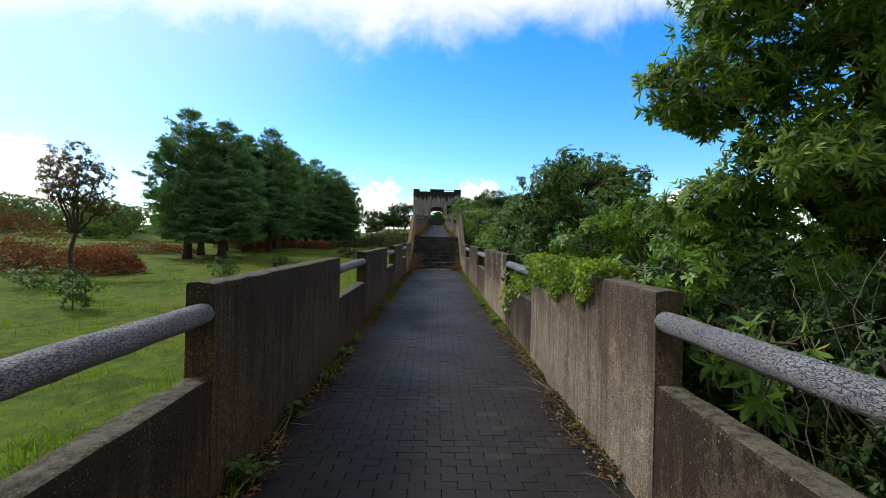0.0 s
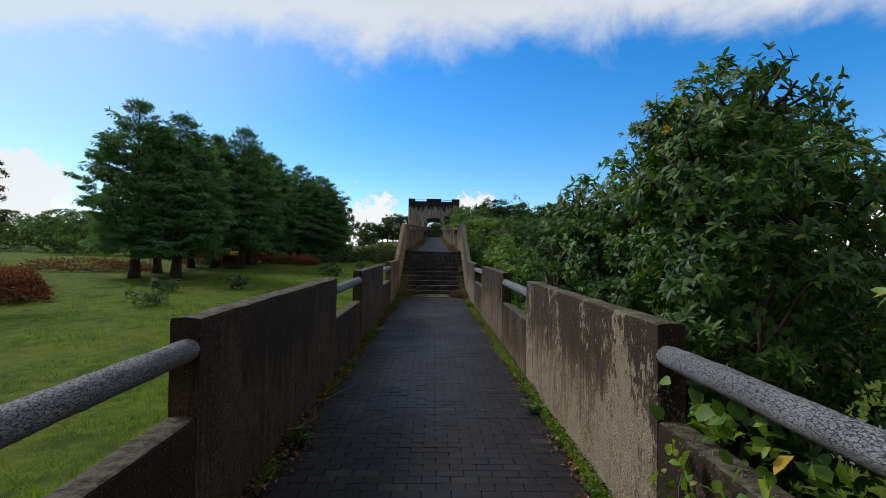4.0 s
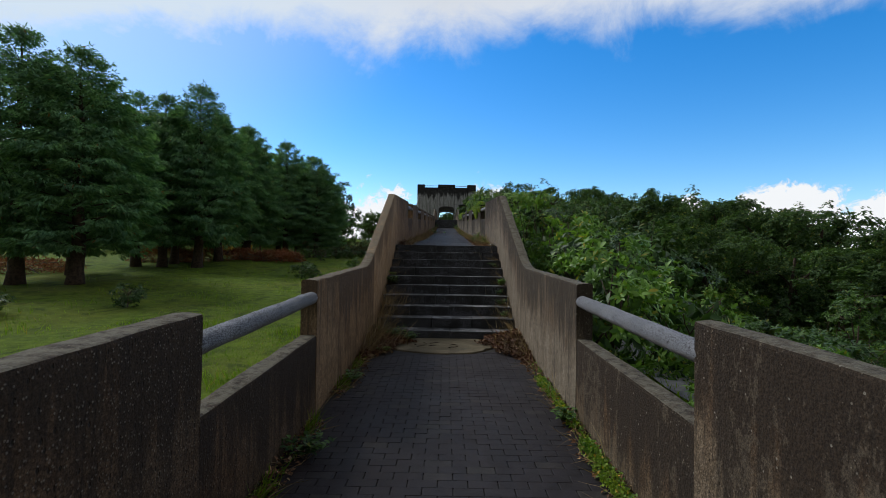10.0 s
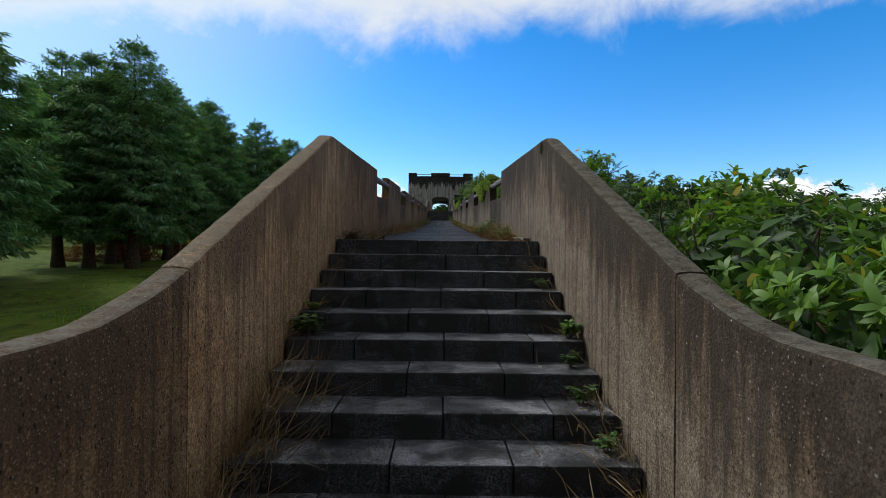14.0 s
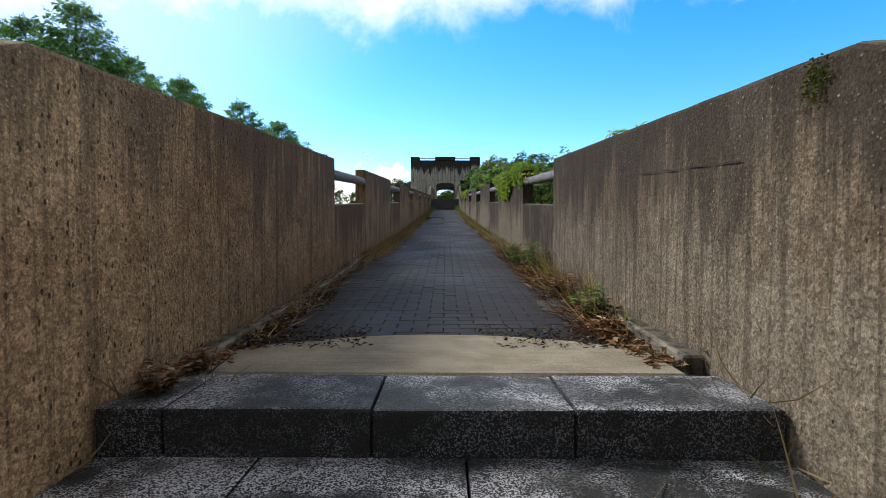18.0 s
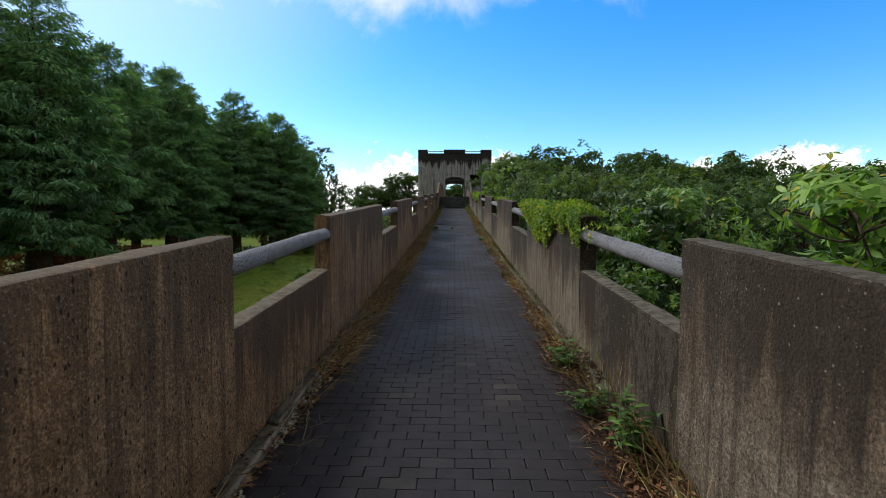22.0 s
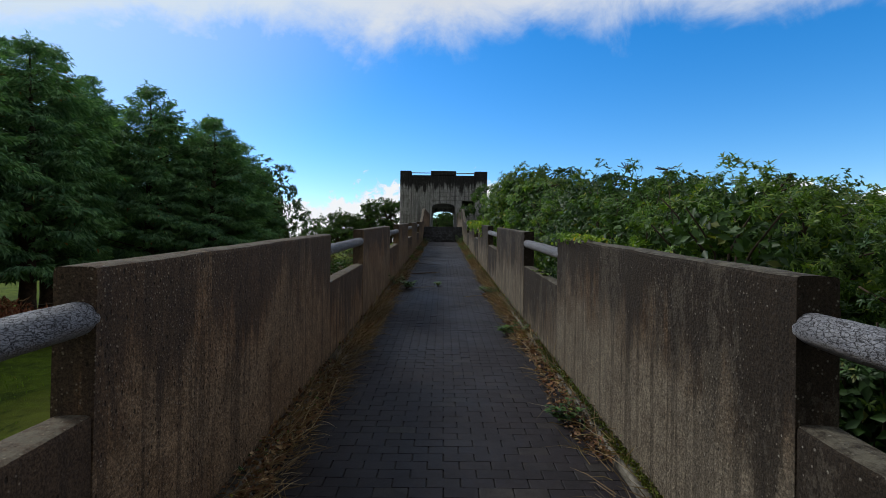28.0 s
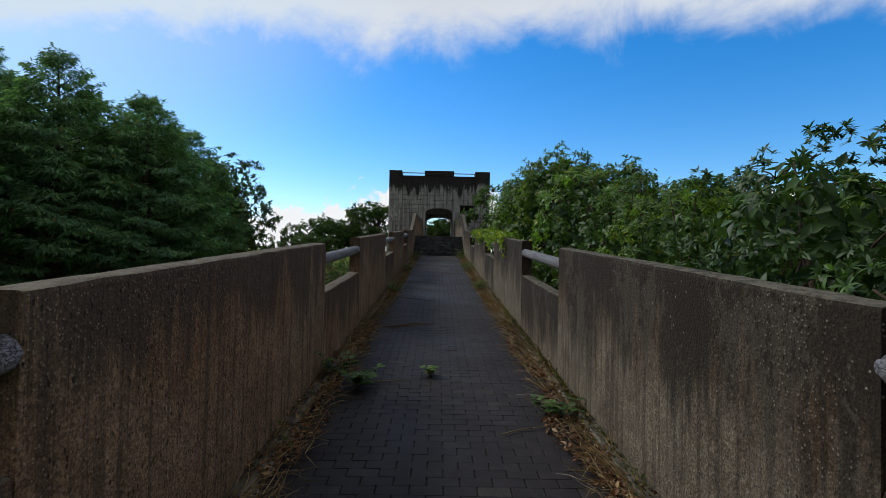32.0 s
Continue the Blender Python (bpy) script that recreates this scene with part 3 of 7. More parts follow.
GRASS = leaf_material("grass_blades", (0.088, 0.160, 0.010), (0.190, 0.300, 0.022), (0.26, 0.23, 0.06), 0.05, 0.6, 0.4)
STRAW = leaf_material("dry_stems", (0.15, 0.100, 0.055), (0.36, 0.26, 0.155), (0.45, 0.36, 0.25), 0.1, 0.8, 0.15)
DEADLEAF = leaf_material("dead_leaves", (0.090, 0.044, 0.025), (0.30, 0.155, 0.082), (0.42, 0.29, 0.17), 0.1, 0.75, 0.1)
BRACKEN = leaf_material("dead_bracken", (0.16, 0.050, 0.028), (0.36, 0.14, 0.075), (0.32, 0.20, 0.11), 0.1, 0.85, 0.1)
YELLOWLEAF = leaf_material("yellow_leaves", (0.42, 0.24, 0.02), (0.60, 0.40, 0.05), (0.5, 0.2, 0.02), 0.1, 0.5, 0.3)
BARK = plain("tree_bark", (0.025, 0.016, 0.011), (0.085, 0.055, 0.036), 9.0, 0.95, 0.02, 14.0)
TWIG = plain("grey_twigs", (0.07, 0.055, 0.042), (0.17, 0.14, 0.11), 12.0, 0.9)


def turf():
    m, t, b, out = mat("turf")
    p = where(t)
    a = NZ(t, p, 0.22, 5, 0.6)
    c = NZ(t, p, 3.0, 6, 0.7)
    col = MIX(t, STEP(t, c, 0.3, 0.7), (0.058, 0.096, 0.007), (0.138, 0.205, 0.015))
    col = MIX(t, M(t, "MULTIPLY", STEP(t, a, 0.42, 0.7), 0.6), col, (0.155, 0.162, 0.025))
    tuft = NZ(t, where(t, (1, 0.7, 1)), 1.1, 7, 0.72, 0.6)
    col = MIX(t, M(t, "MULTIPLY", STEP(t, tuft, 0.50, 0.62), 0.8), col, (0.042, 0.070, 0.008))
    f = NZ(t, where(t, (1, 1, 1)), 40.0, 3, 0.7)
    col = MIX(t, 0.7, col, MIX(t, f, (0.55, 0.55, 0.5), (1.4, 1.4, 1.3)), "MULTIPLY")
    put(t, col, b.inputs["Base Color"])
    put(t, 0.95, b.inputs["Roughness"])
    put(t, 0.15, b.inputs["Specular IOR Level"])
    BUMP(t, b, M(t, "ADD", c, f), 0.06, 0.8)
    return m


TURF = turf()

# ---- builders ----


def link_mesh(name, verts, faces, material, parent=None, label="", smooth=False):
    me = bpy.data.meshes.new(name)
    me.from_pydata([tuple(v) for v in verts], [], faces)
    me.materials.append(material)
    if smooth:
        me.polygons.foreach_set("use_smooth", [True] * len(me.polygons))
    me.update()
    ob = new(name, me)
    if parent:
        ob.parent = parent
    if label:
        ob["label"] = label
    return ob


def part(name, bm, material, parent=None, label="", smooth=False):
    me = bpy.data.meshes.new(name)
    bmesh.ops.recalc_face_normals(bm, faces=bm.faces)
    bm.to_mesh(me)
    bm.free()
    me.materials.append(material)
    if smooth:
        me.polygons.foreach_set("use_smooth", [True] * len(me.polygons))
    ob = new(name, me)
    if parent:
        ob.parent = parent
    if label:
        ob["label"] = label
    return ob


def thing(name, place, label, category, group="", kind=""):
    ob = new(name)
    ob.location = place
    ob.empty_display_size = 0.1
    return tagged(ob, label, category, group, kind)


def settle(ob):
    """Children were modelled in world places: keep them there under their Empty."""
    inv = Matrix.Translation(-Vector(ob.location))
    for c in ob.children:
        c.matrix_parent_inverse = inv


def box_bm(x0, x1, y0, y1, z0, z1, bevel=0.0, segs=1):
    bm = bmesh.new()
    bmesh.ops.create_cube(bm, size=1)
    for v in bm.verts:
        v.co = Vector(((x0 + x1) / 2 + v.co.x * (x1 - x0), (y0 + y1) / 2 + v.co.y * (y1 - y0), (z0 + z1) / 2 + v.co.z * (z1 - z0)))
    if bevel:
        bmesh.ops.bevel(bm, geom=bm.edges[:], offset=bevel, segments=segs, affect="EDGES", profile=0.6)
    return bm


def tube(points, radii, sides=10):
    """Verts and faces of a tapered tube along points."""
    vs, fs = [], []
    pts = [Vector(p) for p in points]
    for i, p in enumerate(pts):
        d = (pts[min(i + 1, len(pts) - 1)] - pts[max(i - 1, 0)]).normalized()
        a = d.cross(Vector((0.31, 0.95, 0.1))).normalized()
        b = d.cross(a)
        for k in range(sides):
            w = 2 * math.pi * k / sides
            vs.append(p + (a * math.cos(w) + b * math.sin(w)) * radii[i])
    for i in range(len(pts) - 1):
        for k in range(sides):
            k2 = (k + 1) % sides
            fs.append((i * sides + k, i * sides + k2, (i + 1) * sides + k2, (i + 1) * sides + k))
    fs.append(tuple(range(sides))[::-1])
    fs.append(tuple((len(pts) - 1) * sides + k for k in range(sides)))
    return vs, fs


def merge(pieces):
    vs, fs = [], []
    for v, f in pieces:
        o = len(vs)
        vs += v
        fs += [tuple(i + o for i in q) for q in f]
    return vs, fs


def fast_mesh(name, verts, tris, material):
    me = bpy.data.meshes.new(name)
    n = len(tris)
    me.vertices.add(len(verts))
    me.vertices.foreach_set("co", np.asarray(verts, np.float32).ravel())
    me.loops.add(n * 3)
    me.loops.foreach_set("vertex_index", np.asarray(tris, np.int32).ravel())
    me.polygons.add(n)
    me.polygons.foreach_set("loop_start", np.arange(n, dtype=np.int32) * 3)
    me.update(calc_edges=True)
    me.materials.append(material)
    return me


def unit(a):
    return a / np.maximum(np.linalg.norm(a, axis=1, keepdims=True), 1e-9)


def leaves(name, base, way, up, length, width, material, droop=0.15, fold=0.25, fine=False, oval=False):
    """One mesh of many leaves. base, way, up: rows of vectors; length, width: numbers or rows."""
    base, way = np.asarray(base, float), unit(np.asarray(way, float))
    n = len(base)
    L = np.broadcast_to(np.asarray(length, float), (n,))[:, None]
    Wd = np.broadcast_to(np.asarray(width, float), (n,))[:, None] / 2
    side = unit(np.cross(way, np.asarray(up, float)))
    nor = np.cross(side, way)
    if not fine:
        if fold == 0.0:                             # a narrow bent blade
            mid = base + way * L * 0.55 - nor * L * droop * 0.25
            tip = base + way * L - nor * L * droop
            v = np.stack([base - side * Wd, base + side * Wd, mid + side * Wd * 0.8, mid - side * Wd * 0.8, tip], 1).reshape(-1, 3)
            k = np.arange(n)[:, None] * 5
            return fast_mesh(name, v, np.concatenate([k + [0, 1, 2], k + [0, 2, 3], k + [3, 2, 4]]), material)
        mid = base + way * L * 0.45 + nor * Wd * fold - nor * L * droop * 0.2
        tip = base + way * L - nor * L * droop
        if not oval:
            v = np.stack([base, mid - side * Wd + nor * Wd * fold, tip, mid + side * Wd + nor * Wd * fold], 1).reshape(-1, 3)
            k = np.arange(n)[:, None] * 4
            return fast_mesh(name, v, np.concatenate([k + [0, 3, 2], k + [0, 2, 1]]), material)
        lo, hi = base + way * L * 0.28 + nor * Wd * fold, base + way * L * 0.70 + nor * Wd * fold - nor * L * droop * 0.45
        v = np.stack([base, lo - side * Wd * 0.85, lo + side * Wd * 0.85, hi - side * Wd * 0.8, hi + side * Wd * 0.8, tip], 1).reshape(-1, 3)
        k = np.arange(n)[:, None] * 6
        tris = np.concatenate([k + [0, 2, 1], k + [1, 2, 4], k + [1, 4, 3], k + [3, 4, 5]])
    else:
        c1 = base + way * L * 0.30 + nor * L * 0.03
        c2 = base + way * L * 0.66 - nor * L * droop * 0.3
        tip = base + way * L - nor * L * droop
        v = np.stack([base, c1 - side * Wd * 0.85 + nor * Wd * fold, c1, c1 + side * Wd * 0.85 + nor * Wd * fold,
                      c2 - side * Wd * 0.9 + nor * Wd * fold, c2, c2 + side * Wd * 0.9 + nor * Wd * fold, tip], 1).reshape(-1, 3)
        k = np.arange(n)[:, None] * 8
        tris = np.concatenate([k + q for q in ([0, 2, 1], [0, 3, 2], [1, 2, 5], [1, 5, 4], [2, 3, 6], [2, 6, 5], [4, 5, 7], [5, 6, 7])])
    return fast_mesh(name, v, tris, material)


def rosettes(rng, spots, axes, count, length, spread=1.1):
    """Whorls of leaves at twig ends: base, way and up rows for leaves()."""
    spots, axes = np.asarray(spots, float), unit(np.asarray(axes, float))
    B, D, U = [], [], []
    n = len(spots)
    ref = unit(np.cross(axes, rng.normal(size=(n, 3))))
    oth = np.cross(axes, ref)
    for k in range(count):
        a = 2 * np.pi * (k / count + rng.uniform(-0.06, 0.06, n))[:, None]
        t = (spread * rng.uniform(0.55, 1.2, n))[:, None]
        d = axes * np.cos(t) + (ref * np.cos(a) + oth * np.sin(a)) * np.sin(t)
        B.append(spots - axes * (0.10 * length * rng.uniform(0, 1, n))[:, None])
        D.append(d)
        U.append(axes)
    return np.concatenate(B), np.concatenate(D), np.concatenate(U)


def shell(rng, lobes, n, inner=0.62):
    """Points and outward ways near the skins of overlapping ellipsoids; what lies deep inside another is left out."""
    lobes = np.asarray(lobes, float)
    area = (lobes[:, 3] * lobes[:, 4] + lobes[:, 3] * lobes[:, 5] + lobes[:, 4] * lobes[:, 5])
    pick = rng.choice(len(lobes), n, p=area / area.sum())
    d = unit(rng.normal(size=(n, 3)))
    r = rng.uniform(inner, 1.0, n) ** 0.5
    lump = 1 + 0.16 * np.sin(d[:, 0] * 7 + pick) * np.sin(d[:, 1] * 6 + 2 * pick) * np.cos(d[:, 2] * 5)
    P = lobes[pick, :3] + d * lobes[pick, 3:6] * (r * lump)[:, None]
    keep = np.ones(n, bool)
    for j, lb in enumerate(lobes):
        q = (((P - lb[:3]) / lb[3:6]) ** 2).sum(1)
        keep &= (pick == j) | (q > 0.35)
    return P[keep], unit(d / lobes[pick, 3:6])[keep]



def clumps(rng, lobes, n, inner, size, per=8, gaps=True):
    """Twig ends gathered in clumps on the skins of lobes, so that dark gaps open between them."""
    C, A = shell(rng, lobes, max(4, int(n / per)), inner)
    if gaps and len(C) > 60:                                 # hollows between the boughs
        keep = np.array([noise.noise(Vector(c) * (0.42 / size)) + 0.5 * noise.noise(Vector(c) * (0.16 / size)) for c in C]) > -0.14
        C, A = C[keep], A[keep]
    off = unit(rng.normal(size=(len(C) * per, 3))).reshape(len(C), per, 3) * rng.uniform(0.15, 1.0, (len(C), per, 1)) ** 0.6
    off *= (size * rng.uniform(0.6, 1.2, len(C)))[:, None, None]
    P = C[:, None, :] + off * np.array([1.0, 1.0, 0.75])
    D = A[:, None, :] * 0.9 + off / size + np.array([0, 0, 0.35])
    return P.reshape(-1, 3), unit(D.reshape(-1, 3))

# ---- ground ----


def spaced(a, b, near, grow):
    """Coordinates from 0 outward with growing steps."""
    out, s, x = [], near, a
    while x < b:
        out.append(x)
        x += s
        s *= grow
    return out + [b]


gx = spaced(1.6, 2500, 0.8, 1.12)
gxs = [-x for x in gx[::-1]] + [0.0] + gx
gys = [-y for y in spaced(8, 2500, 2.0, 1.35)[::-1]] + list(np.arange(-6, 90, 1.3)) + [90 + y for y in spaced(0, 2500, 2.0, 1.25)]
gv = [(x, y, ground_z(x, y) - (0.25 if abs(x) < 1.0 else 0)) for y in gys for x in gxs]
nx = len(gxs)
gf = [(j * nx + i, j * nx + i + 1, (j + 1) * nx + i + 1, (j + 1) * nx + i) for j in range(len(gys) - 1) for i in range(nx - 1)]
tagged(link_mesh("ground", gv, gf, TURF, smooth=True), "mown green meadow sloping beside the raised walk", "ground", kind="structure")

# grey lane below the walk
LANE = plain("lane_asphalt", (0.10, 0.10, 0.105), (0.17, 0.17, 0.17), 3.0, 0.9)
lv, lf = [], []
for i, y in enumerate(np.arange(-30, 60, 1.0)):
    cx = 6.6 + 0.12 * (y - 20) + 0.002 * (y - 24) ** 2 + 0.03 * max(21 - y, 0) ** 2
    for k, o in enumerate((-1.6, -0.5, 0.5, 1.6)):
        lv.append((cx + o, y, max(ground_z(cx + o, y), ground_z(cx, y)) + 0.06))
    if i:
        lf += [((i - 1) * 4 + k, (i - 1) * 4 + k + 1, i * 4 + k + 1, i * 4 + k) for k in range(3)]
tagged(link_mesh("road", lv, lf, LANE), "narrow grey asphalt lane below the walkway", "road", kind="structure")

# ---- walkway: deck under the paving ----


def ribbon(name, sections, material, **kw):
    """A solid strip from cross sections: rows of (y, x0, x1, top, bottom)."""
    vs, fs = [], []
    for y, x0, x1, t, b in sections:
        vs += [(x0, y, b), (x0, y, t), (x1, y, t), (x1, y, b)]
    for i in range(len(sections) - 1):
        a, c = i * 4, i * 4 + 4
        fs += [(a + k, a + (k + 1) % 4, c + (k + 1) % 4, c + k) for k in range(4)]
    e = (len(sections) - 1) * 4
    fs += [(3, 2, 1, 0), (e, e + 1, e + 2, e + 3)]
    return link_mesh(name, vs, fs, material, **kw)


deck_low = ribbon("pavement_lower", [(y, -HALF, HALF, floor_low(y) - 0.012, floor_low(y) - 0.7) for y in (-5, 8, 22.75)], BEDDING)
tagged(deck_low, "lower walk paved with dark wet concrete blocks", "pavement", kind="structure")
deck_up = ribbon("pavement_upper", [(y, -HALF, HALF, floor_up(y) - 0.012, floor_up(y) - 1.2) for y in (26.1, 27.2, 31.2, 36.6, 45.6, 54.0, STAIR2_Y)], BEDDING)
tagged(deck_up, "upper walk paved with dark wet concrete blocks", "pavement", kind="structure")

# kerbs of the upper walk
for sx, nm in ((-1, "kerb_left"), (1, "kerb_right")):
    rngk = random.Random(5 + sx)
    kerb = tagged(new(nm), "low concrete kerb with moss along the upper walk", "kerb", kind="structure")
    y = 26.6
    while y < 63.2:
        ln = rngk.uniform(1.6, 2.4)
        y1 = min(y + ln, 63.3)
        h = 0.062 + rngk.uniform(-0.014, 0.014)
        a, c = sx * (HALF - 0.10 + rngk.uniform(-0.012, 0.012)), sx * (HALF - 0.002)
        bm = box_bm(min(a, c), max(a, c), y + 0.008, y1 - 0.008, -0.05, h, 0.012)
        for v in bm.verts:
            v.co.z += floor_up(v.co.y) + 0.008 * noise.noise(v.co * 5)
        part("kerbstone", bm, KERB, kerb)
        y = y1

# crumbled mortar along the inner edge of the shady kerb
rngk = np.random.default_rng(8)
MORTAR = plain("crumbled_mortar", (0.14, 0.125, 0.10), (0.32, 0.29, 0.24), 30.0, 0.95, islands=0.35)
cv, cf = [], []
for i in range(5200):
    y = rngk.uniform(27.0, 48.0)
    if noise.noise(Vector((y * 1.6, 3.0, 0.0))) + 0.5 * noise.noise(Vector((y * 6.0, 4.0, 0.0))) < -0.12:
        continue
    r = rngk.uniform(0.005, 0.020)
    c = np.array([-(HALF - 0.112) + rngk.normal() * 0.020, y, floor_up(y) + rngk.uniform(0.0, 0.02)])
    o = len(cv)
    cv += [tuple(c + r * np.array(q) * rngk.uniform(0.6, 1.3, 3)) for q in ((1, 0, 0), (-1, 0, 0), (0, 1.5, 0), (0, -1.5, 0), (0, 0, 0.8), (0, 0, -0.8))]
    cf += [(o + a, o + b, o + d) for a, b, d in ((0, 2, 4), (2, 1, 4), (1, 3, 4), (3, 0, 4), (2, 0, 5), (1, 2, 5), (3, 1, 5), (0, 3, 5))]
tagged(link_mesh("mortar_rubble", cv, cf, MORTAR), "broken line of pale crumbled mortar along the kerb", "rubble", kind="stuff")

# a lump of spilt mortar on the paving by the sunny kerb
lump = box_bm(-0.12, 0.12, -0.17, 0.17, -0.01, 0.026, 0.008)
bmesh.ops.subdivide_edges(lump, edges=lump.edges[:], cuts=5, use_grid_fill=True)
for v in lump.verts:
    k = 1 + 0.30 * noise.noise(v.co * 9) + 0.15 * noise.noise(v.co * 30)
    edge = max(abs(v.co.x) / 0.13, abs(v.co.y) / 0.20)
    v.co = Vector((v.co.x * k + 0.86, v.co.y * k + 28.12, floor_up(v.co.y * k + 28.12) + v.co.z * (1.1 - 0.75 * edge ** 3) + 0.010 * noise.noise(v.co * 40)))
tagged(part("mortar_lump", lump, plain("old_mortar", (0.022, 0.020, 0.018), (0.085, 0.078, 0.066), 60.0, 0.95, 0.02, 90.0, (0.4, 0.6))), "rough lump of old mortar spilt on the paving", "mortar")

# ---- parapets ----


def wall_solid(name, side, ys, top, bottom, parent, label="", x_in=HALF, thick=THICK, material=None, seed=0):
    """A length of parapet from cross sections along y, with worn, rounded edges and slight unevenness."""
    r = 0.014
    vs, fs, drip = [], [], []
    n = 0
    for j, y in enumerate(ys):
        t, b = top(y), bottom(y)
        prof = []
        steps = 9
        for k in range(steps + 1):
            prof.append((x_in, b + (t - r * 1.4 - b) * k / steps))
        prof += [(x_in + r * 0.35, t - r * 0.35), (x_in + r * 1.3, t), (x_in + thick * 0.5, t + 0.004), (x_in + thick - r * 1.3, t), (x_in + thick - r * 0.35, t - r * 0.35)]
        for k in range(4):
            prof.append((x_in + thick, t - r * 1.4 - (t - r * 1.4 - b) * k / 3))
        n = len(prof)
        end = j in (0, len(ys) - 1)
        for i, (x, z) in enumerate(prof):
            p = Vector((side * x, y, z))
            q = p + Vector((0, 0, seed))
            w = noise.noise(q * 1.7) * 0.006 + noise.noise(q * 9.0) * 0.003
            edge = 0.005 if steps <= i <= steps + 5 else 0.0
            ex = noise.noise(q * 14.0) * edge
            yy = y + (noise.noise(q * 6.0) * 0.004 if end else 0)
            vs.append((side * (x + w * (1 if i < 13 else -1) + ex), yy, z + ex + (noise.noise(q * 4) * 0.004 if i > 8 else 0)))
            drip.append(max(t - z, 0.0))
    for j in range(len(ys) - 1):
        for i in range(n - 1):
            fs.append((j * n + i, j * n + i + 1, (j + 1) * n + i + 1, (j + 1) * n + i))
        fs.append((j * n + n - 1, j * n, (j + 1) * n, (j + 1) * n + n - 1))
    fs.append(tuple(range(n))[::-1])
    fs.append(tuple((len(ys) - 1) * n + i for i in range(n)))
    if side < 0:
        fs = [f[::-1] for f in fs]
    ob = link_mesh(name, vs, fs, material or CONC, parent, label)
    at = ob.data.attributes.new("below_top", "FLOAT", "POINT")
    at.data.foreach_set("value", drip)
    return ob


def stations(a, b, step=0.16):
    k = max(2, int((b - a) / step))
    e = 0.012
    return [a, a + e] + [a + (b - a) * i / k for i in range(1, k)] + [b - e, b]


def under(side):
    return lambda y: min(ground_z(side * 1.6, y), floor_low(y) if y < 24 else floor_up(y)) - 0.5


def stair_top(y):
    if y < 22.05:
        return top_low(y)
    if y < 22.75:                                   # eased foot of the slope
        s = (y - 22.05) / 0.70
        a, b = top_low(22.05), top_low(22.42) + (3.436 - top_low(22.42)) * (22.75 - 22.42) / 3.44
        return a + (b - a) * s ** 1.7
    if y < 25.86:
        return top_low(22.42) + (3.436 - top_low(22.42)) * (y - 22.42) / 3.44
    return top_up(max(y, 25.9))


def stair2_top(y):
    if y < 63.3:
        return top_up(y)
    if y < 66.6:
        return top_up(63.3) + (7.21 - top_up(63.3)) * (y - 63.3) / 3.3
    return 7.21 + 0.05 * (y - 66.6)


def bottom2(side):
    return lambda y: min(ground_z(side * 1.6, y), floor_up(min(y, 63))) - 0.6


PANELS_LOW = [(-3.0, 0.42), (2.59, 5.96), (8.14, 11.67), (13.78, 17.22)]
PANELS_UP = [(31.73, 35.06), (37.21, 40.62), (42.70, 46.26), (48.42, 51.95), (54.0, 57.5), (59.6, 63.0)]
GAPS_LOW = [(0.42, 2.59), (5.96, 8.14), (11.67, 13.78), (17.22, 19.31)]
GAPS_UP = [(29.71, 31.73), (35.06, 37.21), (40.62, 42.70), (46.26, 48.42), (51.95, 54.0), (57.5, 59.6)]
JOINT = 0.006
